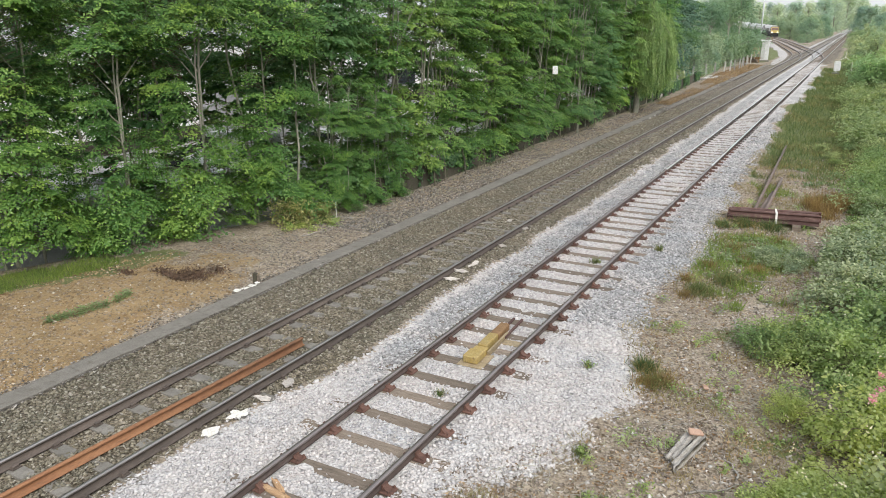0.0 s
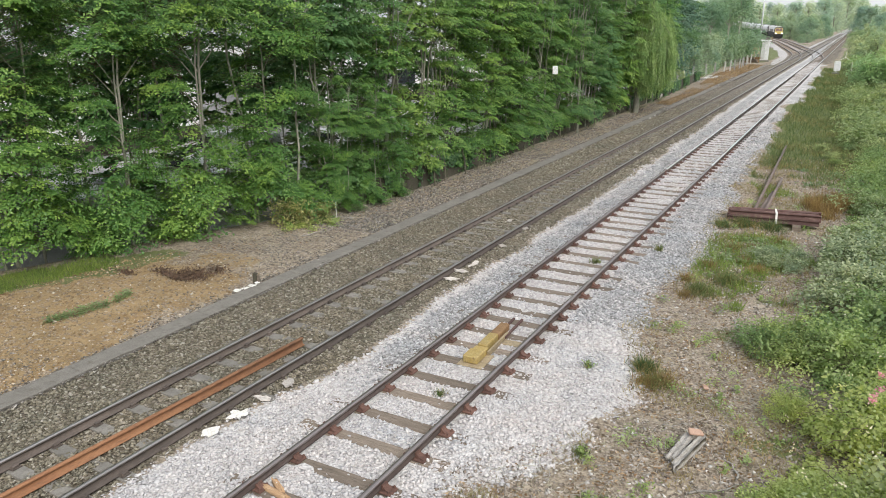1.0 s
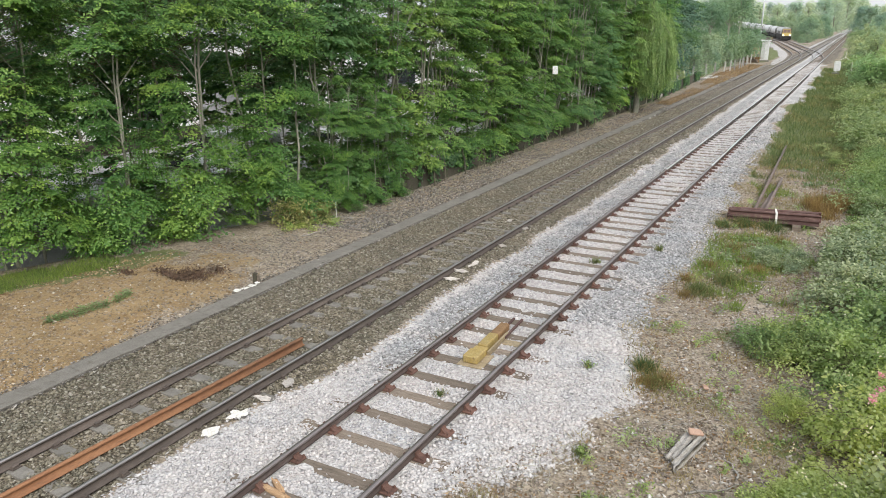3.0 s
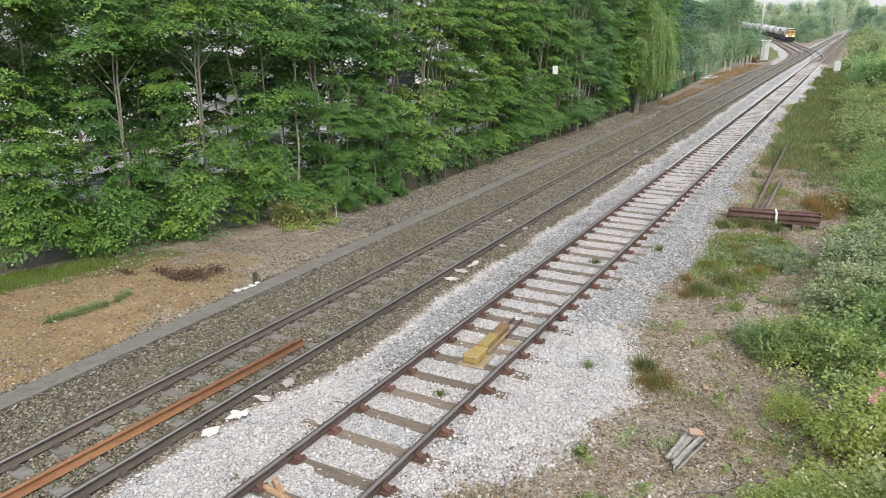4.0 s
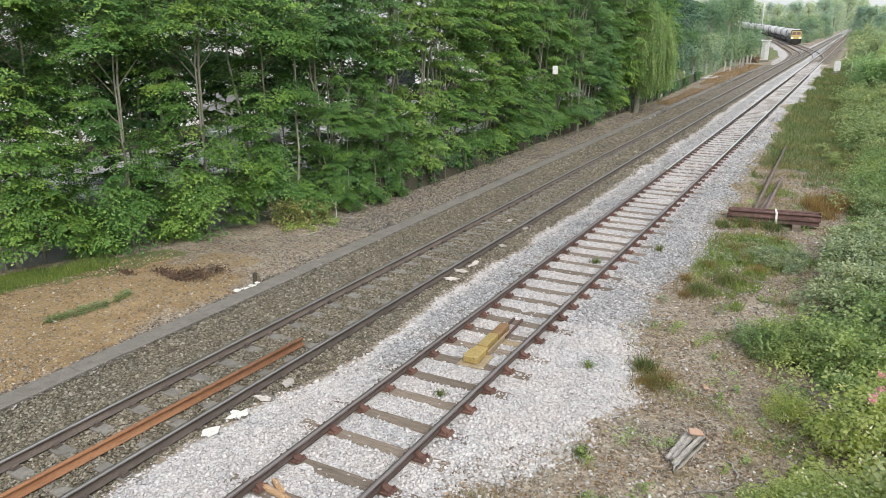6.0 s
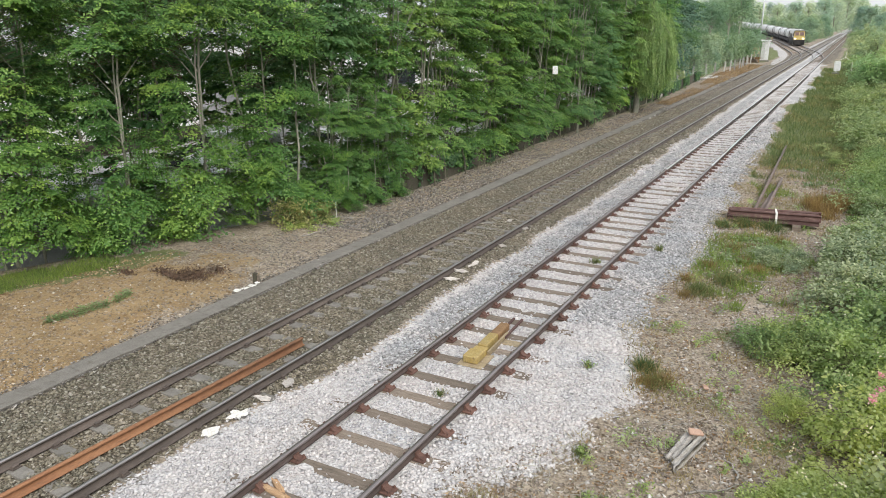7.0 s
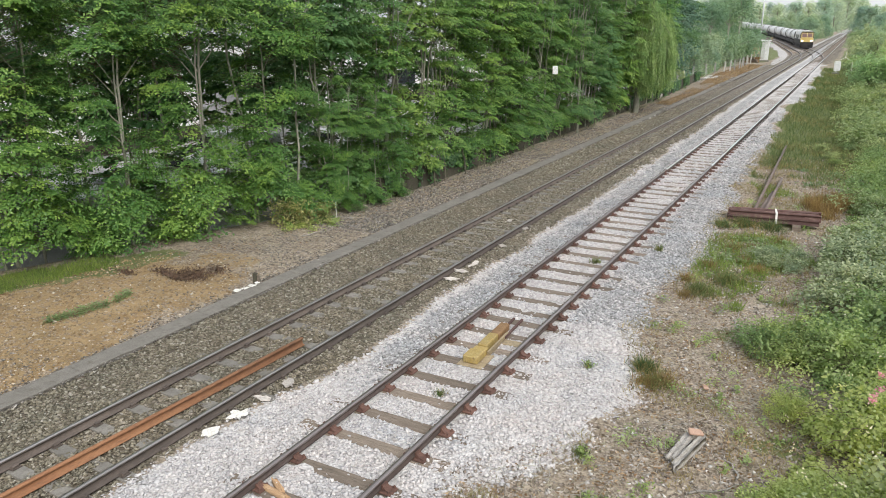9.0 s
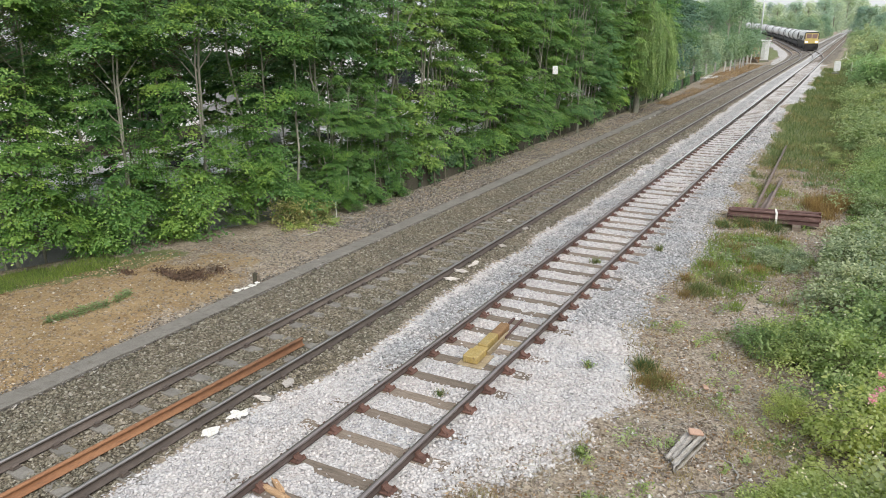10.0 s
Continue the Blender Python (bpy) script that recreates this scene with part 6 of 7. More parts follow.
def rail_stack():
    """A strapped bundle of old rails on timber bearers."""
    for x in (-2.5, -1.0):
        bm = boxed(-0.12, 0.12, -0.55, 0.55, 0, 0.13, bevel=0.012, jitter=0.01)
        tagged(new("timber_bearer", mesh_bm("timber_bearer", bm, MAT["sleeper"])), "dark worn timber bearer under the rail bundle", "timber").matrix_basis = pose(x, 23.95, -0.16, 0, 0, 6)
    bundle = thing("rail_bundle", "strapped bundle of dark rusted rails on timber bearers", "rail bundle", at=pose(-1.64, 23.98, -0.035, 0, 0, 8))
    r = random.Random(4)
    for k, (y, z, flip) in enumerate(((-0.3, 0, 0), (-0.15, 0, 0), (0.0, 0, 0), (0.15, 0, 0), (0.3, 0, 0), (-0.23, 0.152, 0), (-0.08, 0.152, 0), (0.08, 0.152, 0), (0.22, 0.152, 0))):
        off = r.uniform(-0.08, 0.08)
        me = swept_rail(FLAT, [(0, -1.28, 0), (0, 1.28, 0)], MAT["old_rust"])
        part("rail", me, None, bundle, at=pose(off, y, z, 0, 0, 90 + r.uniform(-1, 1)))
    bm = bmesh.new()
    for y0, y1, z0, z1 in ((-0.31, 0.31, 0.303, 0.31), (-0.385, -0.375, 0.0, 0.16)):
        box(bm, 0.02, 0.08, y0, y1, z0, z1)
    prism(bm, [(-0.375, 0.15), (-0.385, 0.15), (-0.318, 0.31), (-0.308, 0.31)], 0.02, 0.08, axis="x")
    part("strap", bm, MAT["chalk"], bundle, "white tie round the bundle")


rail_stack()


def track_box():
    """Treadle box between the rails."""
    unit = thing("trackside_box", "yellow and brown painted equipment box on track sleepers", "equipment box", at=pose(-5.46, 11.5, 0.002, 0, 0, 3))
    part("base_plate", boxed(-0.22, 0.28, -1.05, -0.45, 0, 0.02, bevel=0.004), MAT["plate"], unit, "dusty brown steel plate")
    part("end_block", boxed(-0.145, 0.145, -0.95, -0.6, 0.02, 0.17, bevel=0.02), MAT["yellow"], unit)
    part("neck", boxed(-0.13, 0.13, -0.6, -0.38, 0.0, 0.13, bevel=0.015), MAT["yellow"], unit)
    part("cover", boxed(-0.095, 0.095, -0.38, 0.2, 0.0, 0.17, bevel=0.02), MAT["yellow"], unit)
    part("side_board", boxed(0.145, 0.19, -0.5, 0.5, 0.0, 0.1, bevel=0.005), MAT["plate"], unit)
    part("motor_case", boxed(-0.1, 0.1, 0.2, 0.8, 0.0, 0.15, bevel=0.02), MAT["brown_box"], unit, "brown stained end case")
    part("rod", boxed(0.16, 0.21, 0.3, 1.3, 0.03, 0.08, bevel=0.008), MAT["old_rust"], unit, "rusty rod")
    part("rod", boxed(-0.02, 0.03, 0.86, 1.3, 0.03, 0.07, bevel=0.008), MAT["old_rust"], unit, "rusty rod")
    part("wing", boxed(0.2, 0.55, 0.1, 0.32, 0.0, 0.018, bevel=0.004), MAT["plate"], unit)


track_box()


def splintered(name, length, width, tall, seed):
    """A rotten split timber: long fibres broken off at uneven ends."""
    r = np.random.default_rng(seed)
    nx, ny = 9, 12
    v, q = [], []
    xs, ys = np.linspace(-width / 2, width / 2, nx), np.linspace(-length / 2, length / 2, ny)
    ridge = (0.8 + 0.2 * np.sin(np.arange(nx) * 1.1 + seed) + r.uniform(-0.1, 0.1, nx)) * tall
    ridge[[0, -1]] *= 0.75
    e0, e1 = np.cumsum(r.uniform(-0.05, 0.045, nx)) * length, np.cumsum(r.uniform(-0.045, 0.05, nx)) * length
    for layer in (1, 0):
        for i in range(nx):
            for j in range(ny):
                f = j / (ny - 1)
                y = ys[j] + e0[i] * (1 - f) ** 3 * -1 + e1[i] * f ** 3 * -1
                z = (ridge[i] + r.uniform(-0.012, 0.012)) if layer else -0.03
                v.append((xs[i] + r.uniform(-0.006, 0.006), y, z))
    n = nx * ny
    for i in range(nx - 1):
        for j in range(ny - 1):
            a = i * ny + j
            q += [(a, a + ny, a + ny + 1, a + 1), (n + a, n + a + 1, n + a + ny + 1, n + a + ny)]
    for i in range(nx - 1):
        for j in (0, ny - 1):
            a = i * ny + j
            q.append((a, n + a, n + a + ny, a + ny))
    for j in range(ny - 1):
        for i in (0, nx - 1):
            a = i * ny + j
            q.append((a, a + 1, n + a + 1, n + a))
    me = mesh_np(name, v, q, None, MAT["grey_wood"])
    return me


def rotten_timber():
    log = thing("rotten_timber", "silver-grey split rotten sleeper end on bare ground", "timber", at=pose(-1.42, 9.68, -0.1, 0, 0, -9))
    part("strip", splintered("strip", 0.74, 0.15, 0.06, 2), None, log, at=pose(-0.1, 0.02, 0.02, 2, 4, 0))
    part("strip", splintered("strip", 0.9, 0.095, 0.11, 5), None, log, at=pose(0.06, -0.02, 0.02, 2, -5, -5))
    bm = boxed(-0.1, 0.1, -0.07, 0.07, 0, 0.05, bevel=0.008, jitter=0.015)
    tagged(new("broken_brick", mesh_bm("broken_brick", bm, MAT["brick_red"])), "broken pinkish brick lying on the rotten timber", "brick").matrix_basis = pose(-1.37, 10.05, 0.02, 8, 5, 25)
    for x, y, s in ((-1.52, 11.85, 0.8),):
        bm = boxed(-0.1 * s, 0.1 * s, -0.05 * s, 0.05 * s, 0, 0.04 * s, bevel=0.006, jitter=0.012)
        tagged(new("broken_brick", mesh_bm("broken_brick", bm, MAT["brick_red"])), "broken orange-pink brick on stony ground", "brick", "broken bricks").matrix_basis = pose(x, y, -0.12, 0, 6, rng.uniform(0, 180))


def broken_sleeper_end():
    bit = thing("split_wood", "orange-tan splintered wood on a broken sleeper", "timber", at=pose(-5.95, 5.98, 0.015, 0, 0, 75))
    me = splintered("splinter", 0.5, 0.09, 0.04, 9)
    me.materials[0] = MAT["fresh_wood"]
    part("splinter", me, None, bit, at=pose(0, 0, 0, 0, 0, 8))
    me = splintered("splinter", 0.36, 0.07, 0.05, 12)
    me.materials[0] = MAT["fresh_wood"]
    part("splinter", me, None, bit, at=pose(0.09, 0.06, 0, 0, 0, -14))


MAT["fresh_wood"] = surface("split orange wood", (0.38, 0.24, 0.13), (0.48, 0.33, 0.2), (0.25, 0.15, 0.09), 5, 40, 0.9, 0, 0.8, 0.006, (6, 1, 6))
rotten_timber()
broken_sleeper_end()


def slab_scrap(x, y, w, l, seed, label="flat pale scrap of broken sheet on ballast"):
    """A thin broken sheet with a ragged outline."""
    r = random.Random(seed)
    bm = bmesh.new()
    n = 15
    ring = []
    for k in range(n):
        a = k * 2 * math.pi / n
        f = r.uniform(0.5, 1.3)
        ring.append((math.cos(a) * w * 0.5 * f, math.sin(a) * l * 0.5 * f))
    lo = [bm.verts.new((a, b, -0.01)) for a, b in ring]
    hi = [bm.verts.new((a * 0.98, b * 0.98, 0.004 + r.uniform(-0.004, 0.012))) for a, b in ring]
    for k in range(n):
        bm.faces.new((lo[k], lo[(k + 1) % n], hi[(k + 1) % n], hi[k]))
    bm.faces.new(hi)
    bm.faces.new(lo[::-1])
    ob = new("white_scrap", mesh_bm("white_scrap", bm, MAT["chalk"] if seed in (40, 41) or seed > 60 else MAT["dull_sheet"]))
    ob.matrix_basis = pose(x, y, float(height(np.array([x]), np.array([y]))[0]) + 0.055, r.uniform(-4, 4), r.uniform(-4, 4), r.uniform(0, 360))
    tagged(ob, label, "scrap", "white scraps")


for i, (x, y, w, l) in enumerate(((-7.79, 7.18, 0.34, 0.3), (-7.78, 6.58, 0.34, 0.2), (-7.82, 7.78, 0.36, 0.2), (-7.76, 8.35, 0.4, 0.2), (-8.81, 19.87, 0.36, 0.2))):
    slab_scrap(x, y, w, l, 40 + i)
for i, (x, y, w, l) in enumerate(((-7.88, 17.35, 0.42, 0.16), (-7.9, 14.9, 0.4, 0.2), (-7.83, 14.3, 0.34, 0.2), (-8.05, 19.35, 0.34, 0.16), (-7.85, 15.55, 0.5, 0.14))):
    slab_scrap(x, y, w, l, 50 + i, "flat cream scrap of old timber on ballast")
for i, (x, y, w) in enumerate(((-11.98, 11.42, 0.2), (-11.9, 11.62, 0.16), (-11.86, 11.82, 0.2), (-11.88, 11.98, 0.12))):
    slab_scrap(x, y, w, w * 1.1, 61 + 2 * i, "crumpled white plastic beside the trough")


def marker_stake():
    stake = thing("marker_stake", "short dark weathered wooden stake beside the cable trough", "stake", at=pose(-12.0, 12.05, -0.1, 0, 3, 10))
    bm = boxed(-0.05, 0.05, -0.04, 0.04, 0, 0.36, bevel=0.01)
    part("post", bm, MAT["old_wall"], stake)
    part("post", boxed(0.06, 0.11, -0.03, 0.03, 0, 0.33, bevel=0.008), MAT["sleeper"], stake)


marker_stake()


def pale_rod():
    rod = thing("marker_rod", "thin pale upright rod at the foot of the hedge", "rod", at=pose(-13.98, 17.9, -0.15, 1, -2, 0))
    part("rod", cylinder(bmesh.new(), pose(0, 0, 0.35), 0.014, 0.012, 0.75, 8), MAT["chalk"], rod)
    part("cap", cylinder(bmesh.new(), pose(0, 0, 0.73), 0.02, 0.016, 0.03, 8), MAT["galvanised"], rod)


pale_rod()


def sticks():
    r = random.Random(14)
    for x, y, l, turn in ((-14.2, 18.0, 1.5, 20), (-13.4, 16.2, 1.1, 70), (-13.6, 15.4, 0.9, 140), (-0.85, 9.0, 0.9, 40), (-0.8, 9.6, 0.6, 120), (-1.8, 16.0, 1.1, 80), (-1.5, 15.4, 1.3, 95), (-1.2, 18.2, 1.0, 30), (-5.9, 4.35, 0.5, 60), (-13.0, 24.0, 1.0, 10), (-12.9, 30.0, 1.2, 60)):
        t = Tubes()
        pts = np.stack([np.linspace(-l / 2, l / 2, 6), np.array([r.uniform(-0.05, 0.05) for _ in range(6)]), np.array([0.02 + r.uniform(0, 0.03) for _ in range(6)])], 1)
        t.add(pts, np.linspace(0.018, 0.006, 6), 5)
        ob = new("dead_stick", t.mesh("dead_stick", MAT["grey_wood"]))
        ob.matrix_basis = pose(x, y, float(height(np.array([x]), np.array([y]))[0]), 0, 0, turn)
        tagged(ob, "bare grey dead stick lying on the ground", "stick", "dead sticks")


sticks()


def litter_heaps():
    """Dug-out roots and dead leaves in the bank, and rusty litter under the trees."""
    n = 1700
    spot = np.array([(-13.75, 11.9, 0.3), (-14.1, 11.75, 0.34), (-14.5, 11.5, 0.24), (-13.4, 12.2, 0.22), (-15.2, 10.9, 0.2), (-14.0, 11.4, 0.2)])[rng.choice(6, n, p=[0.26, 0.3, 0.14, 0.12, 0.08, 0.1])]
    a, rr = rng.random(n) * 6.28, np.abs(rng.normal(0, 1, n)) * spot[:, 2]
    x, y = spot[:, 0] + np.cos(a) * rr * 1.1, spot[:, 1] + np.sin(a) * rr * 0.6
    P = np.stack([x, y, height(x, y) + rng.uniform(0, 0.1, n)], 1)
    ln = rng.uniform(0.04, 0.1, n)
    v, q = leaf_arrays(P, rng.normal(0, 1, (n, 3)), rng.normal(0, 1, (n, 3)), ln, ln * 0.45)
    tagged(new("dead_leaves", mesh_np("dead_leaves", v, q, None, MAT["litter"])), "dark brown dug-up roots and dead leaves in the bank", "leaf litter", kind="stuff")
    n = 3500
    y = rng.uniform(13, 80, n)
    x = hedge_face(y) + 0.2 + np.abs(rng.normal(0, 0.75, n))
    keep = x < -12.0
    x, y = x[keep], y[keep]
    n = len(x)
    P = np.stack([x, y, height(x, y) + 0.012], 1)
    ln = rng.uniform(0.05, 0.11, n)
    v, q = leaf_arrays(P, np.array([0, 0, 1.0]) + rng.normal(0, 0.3, (n, 3)), rng.normal(0, 1, (n, 3)), ln, ln * 0.5)
    tagged(new("dead_leaves", mesh_np("dead_leaves", v, q, None, MAT["dead_leaf"])), "pale brown dead leaves under the trees", "leaf litter", kind="stuff")


def verge_litter():
    """Dead leaves and short twigs over the stony verge."""
    n = 22000
    y = 7 + 30 * rng.random(n) ** 1.25
    x = rng.uniform(-4.2, 1.0, n)
    keep = (x > pale_right(y) + 0.05) & (x < scrub_edge(y) + 0.6) & (lattice(x, y, 0.6, 71) > 0.3)
    x, y = x[keep], y[keep]
    n = len(x)
    P = np.stack([x, y, height(x, y) + 0.012], 1)
    ln = rng.uniform(0.03, 0.08, n)
    v, q = leaf_arrays(P, np.array([0, 0, 1.0]) + rng.normal(0, 0.4, (n, 3)), rng.normal(0, 1, (n, 3)), ln, ln * 0.5)
    tagged(new("dead_leaves", mesh_np("dead_leaves", v, q, None, MAT["dead_leaf"])), "pale brown dead leaves on the stony verge", "leaf litter", kind="stuff")
    t = Tubes()
    for k in range(520):
        y = 7 + 16 * rng.random() ** 1.3
        x = rng.uniform(float(pale_right(y)) + 0.1, float(scrub_edge(y)) + 0.6)
        z = float(height(np.array([x]), np.array([y]))[0]) + 0.012
        a, l = rng.random() * 6.28, rng.uniform(0.1, 0.4) * (2 if k % 14 == 0 else 1)
        d = np.array([math.cos(a), math.sin(a), rng.uniform(-0.05, 0.15)]) * l
        p = np.array([x, y, z])
        t.add([p, p + d * 0.5 + rng.normal(0, 0.015, 3), p + d], [0.006, 0.005, 0.002], 3)
    tagged(new("twigs", t.mesh("twigs", MAT["grey_wood"])), "short grey twigs scattered over the verge", "twigs", kind="stuff")


MAT["dead_leaf"] = leafy("dry fallen leaves", (0.13, 0.08, 0.045), (0.24, 0.16, 0.1), (0.42, 0.33, 0.25), 0.8, 0.1)
litter_heaps()
verge_litter()


def weed_patches():
    """Low weeds creeping over bare ground."""
    def patch(spots, mat, label, n, size):
        P = []
        for x, y, rad in spots:
            a, r = rng.random(n) * 6.28, rad * np.abs(rng.normal(0, 0.55, n))
            px, py = x + np.cos(a) * r, y + np.sin(a) * r
            P.append(np.stack([px, py, height(px, py) + rng.uniform(0.01, 0.15, n)], 1))
        P = np.concatenate(P)
        k = len(P)
        ln = size * rng.uniform(0.6, 1.4, k)
        v, q = leaf_arrays(P, np.array([0, 0, 1.0]) + rng.normal(0, 0.5, (k, 3)), rng.normal(0, 1, (k, 3)), ln, ln * 0.55)
        tone = np.clip(np.repeat(rng.normal(0.5, 0.2, len(spots)), n) + rng.normal(0, 0.1, k), 0, 1)
        tagged(new("weeds", toned_mesh("weeds", v, q, tone, mat)), label, "weeds", kind="stuff")

    patch([(-13.9 + 0.025 * k + rng.uniform(-0.05, 0.05), 8.05 + 0.15 * k, 0.13) for k in range(9)] + [(-13.75, 9.55, 0.1), (-13.8, 9.75, 0.2), (-13.85, 9.9, 0.16)], MAT["leaf_grey"], "low green weeds creeping over tan earth", 110, 0.05)
    spots = []
    for k in range(110):
        y = rng.uniform(7.5, 27)
        x = rng.uniform(float(pale_right(y)) + 0.1, float(scrub_edge(y)) + 0.7)
        spots.append((x, y, rng.uniform(0.08, 0.3)))
    edge = []
    for k in range(330):
        y = rng.uniform(6.5, 27)
        edge.append((float(scrub_edge(y)) + 1.1 - 1.0 * rng.random() ** 1.8, y, rng.uniform(0.1, 0.3)))
    patch([e for e in edge if e[1] < 12.5], MAT["leaf_bramble"], "low creeping leaves at the edge of the brambles", 70, 0.062)
    patch([e for e in edge if e[1] >= 12.5], MAT["leaf_thicket"], "deep green creeping leaves at the edge of the brambles", 70, 0.068)
    patch(spots, MAT["leaf_bramble"], "scattered small green weeds on stony ground", 60, 0.045)
    patch([(rng.uniform(-14.8, -13.6), rng.uniform(15.2, 17.6), 0.3) for _ in range(12)], MAT["leaf_willow"], "pale yellow-green weeds at the foot of the hedge", 90, 0.07)
    patch([(rng.uniform(-2.6, -0.9), rng.uniform(19.0, 22.8), 0.3) for _ in range(16)], MAT["leaf_grey"], "pale leafy weeds in the grass", 70, 0.08)
    patch([(rng.uniform(-1.4, 0.0), rng.uniform(28, 34), 0.4) for _ in range(8)], MAT["leaf_grey"], "pale leafy weeds round the old rails", 70, 0.09)
    patch([(-3.5, 11.5, 0.1), (-2.72, 8.85, 0.1), (-2.05, 7.9, 0.12)], MAT["leaf_bramble"], "small green weeds growing in the ballast", 70, 0.05)


weed_patches()


def flowers():
    """Pink and white blossoms on the brambles."""
    def blossoms(spots, mat, label, size, each):
        P = np.concatenate([np.array(s) + rng.normal(0, size * 0.95, (each, 3)) * np.array([1, 1, 0.8]) for s in spots])
        k = len(P)
        v, q = leaf_arrays(P, np.array([0.1, -0.6, 0.8]) + rng.normal(0, 0.6, (k, 3)), rng.normal(0, 1, (k, 3)), size * rng.uniform(0.7, 1.3, k), size * rng.uniform(0.7, 1.1, k), True)
        tagged(new("blossom", mesh_np("blossom", v, q, None, mat)), label, "flowers", kind="stuff")

    blossoms([(0.8, 10.66, 0.84), (0.84, 10.76, 0.88), (0.9, 10.95, 0.9), (0.92, 11.3, 0.96)], MAT["pink"], "clusters of pink blossom on the brambles", 0.03, 26)
    spots = [(0.51, 8.41, 0.8), (0.67, 8.94, 0.86), (0.45, 8.38, 0.8), (-0.08, 9.15, 0.66), (0.82, 9.02, 0.95), (0.89, 11.98, 1.0), (0.48, 11.25, 0.9), (0.1, 8.6, 0.7), (0.3, 10.2, 0.85), (1.1, 13.2, 1.0), (0.4, 13.8, 0.9), (0.2, 15.6, 0.85), (-0.2, 10.1, 0.6), (0.75, 9.7, 0.9)]
    blossoms(spots, MAT["white_petal"], "small white bramble flowers", 0.028, 6)


flowers()


# ---- equipment beside the junction ----
def cabinet():
    c = thing("equipment_cabinet", "tall pale grey metal cabinet with an overhanging lid", "cabinet", at=pose(-13.2, 129, -0.05, 0, 0, 6))
    part("plinth", boxed(-0.75, 0.75, -0.5, 0.5, 0, 0.2, bevel=0.02), MAT["concrete"], c)
    part("body", boxed(-0.6, 0.6, -0.42, 0.42, 0.2, 3.1, bevel=0.02), MAT["grey_paint"], c)
    part("lid", boxed(-0.85, 0.85, -0.55, 0.55, 3.1, 3.3, bevel=0.03), MAT["grey_paint"], c)
    for x in (-0.29, 0.29):
        d = part("door", boxed(x - 0.27, x + 0.27, -0.45, -0.422, 0.35, 2.95, bevel=0.006), MAT["grey_paint"], c)
        part("handle", boxed(x - 0.03 + (0.2 if x < 0 else -0.2), x + 0.03 + (0.2 if x < 0 else -0.2), -0.49, -0.45, 1.5, 1.75), MAT["galvanised"], d)
    part("lamp", boxed(0.7, 0.95, -0.3, -0.05, 3.35, 3.75, bevel=0.02), MAT["plate"], c, "small ochre box")
    w = thing("location_box", "small white location box on a post", "cabinet", at=pose(-2.05, 99.6, -0.1, 0, 0, 4))
    part("leg", boxed(-0.06, 0.06, -0.05, 0.05, 0, 0.5), MAT["galvanised"], w)
    part("case", boxed(-0.4, 0.4, -0.25, 0.25, 0.4, 1.55, bevel=0.03), MAT["grey_paint"], w)
    part("foot", boxed(-0.55, 0.35, -0.35, 0.35, 0, 0.2, bevel=0.03), MAT["concrete"], w)
    w.scale = (0.85, 0.85, 0.95)
    p = thing("handrail_post", "bent white tubular rail beside the location box", "handrail", at=pose(-1.2, 101.5, -0.1))
    p.scale = (0.8, 0.8, 0.85)
    t = Tubes()
    t.add([(-1.3, 0, 0), (-1.25, 0, 1.6), (-0.2, 0.3, 2.2), (0.8, 0.6, 1.6), (0.85, 0.6, 0)], [0.045] * 5, 6)
    t.add([(-0.2, 0.3, 2.1), (-0.15, 0.3, 3.0)], [0.04, 0.04], 6)
    part("tube", t.mesh("tube", MAT["chalk"]), None, p)


cabinet()


def mast():
    m = thing("lamp_mast", "tall slim pale grey mast with a crossbar", "mast", at=pose(-15.3, 140, -0.1))
    bm = cylinder(bmesh.new(), pose(0, 0, 5.6), 0.16, 0.1, 11.2, 10)
    part("pole", bm, MAT["galvanised"], m, smooth=True)
    part("crossbar", boxed(-0.9, 0.9, -0.06, 0.06, 10.6, 10.75, bevel=0.01), MAT["galvanised"], m)
    for x in (-0.75, 0.75):
        part("floodlight", boxed(x - 0.25, x + 0.25, -0.3, 0.1, 10.75, 11.05, bevel=0.04), MAT["grey_paint"], m)
    part("base_plate", boxed(-0.35, 0.35, -0.35, 0.35, 0, 0.06), MAT["concrete"], m)


mast()


def fence():
    f = thing("post_fence", "row of leaning pale concrete fence posts with wire", "fence")
    r = random.Random(17)
    pts = [(-13.9, 62), (-14.4, 70), (-15.3, 78), (-16.0, 86), (-15.6, 92), (-15.1, 95), (-14.5, 98.2), (-14.2, 100.8), (-14.0, 103.5), (-13.8, 106.2), (-13.9, 109.0), (-14.0, 112), (-14.1, 115), (-14.2, 118), (-14.3, 121.5)]
    me = mesh_bm("post", boxed(-0.075, 0.075, -0.075, 0.075, -0.3, 1.4, bevel=0.015), MAT["pale_post"])
    tops = []
    for x, y in pts:
        m = pose(x, y, -0.1, r.uniform(-4, 4), r.uniform(-5, 5), r.uniform(-10, 10))
        part("post", me, None, f, at=m)
        tops.append(m)
    part("post", boxed(-0.1, 0.1, -0.1, 0.1, -0.3, 2.6, bevel=0.02), MAT["pale_post"], f, "taller pale post", at=pose(-16.9, 98.5, -0.1, 1, 2, 0))
    for z in (0.4, 0.8, 1.25):
        t = Tubes()
        t.add([m @ Vector((0.08, 0, z)) for m in tops], [0.008] * len(tops), 3)
        part("wire", t.mesh("wire", MAT["galvanised"]), None, f)


MAT["pale_post"] = surface("pale concrete post", (0.42, 0.41, 0.38), (0.5, 0.49, 0.46), (0.32, 0.3, 0.27), 3, 40, 0.9, 0, 0.3, 0.003)
fence()


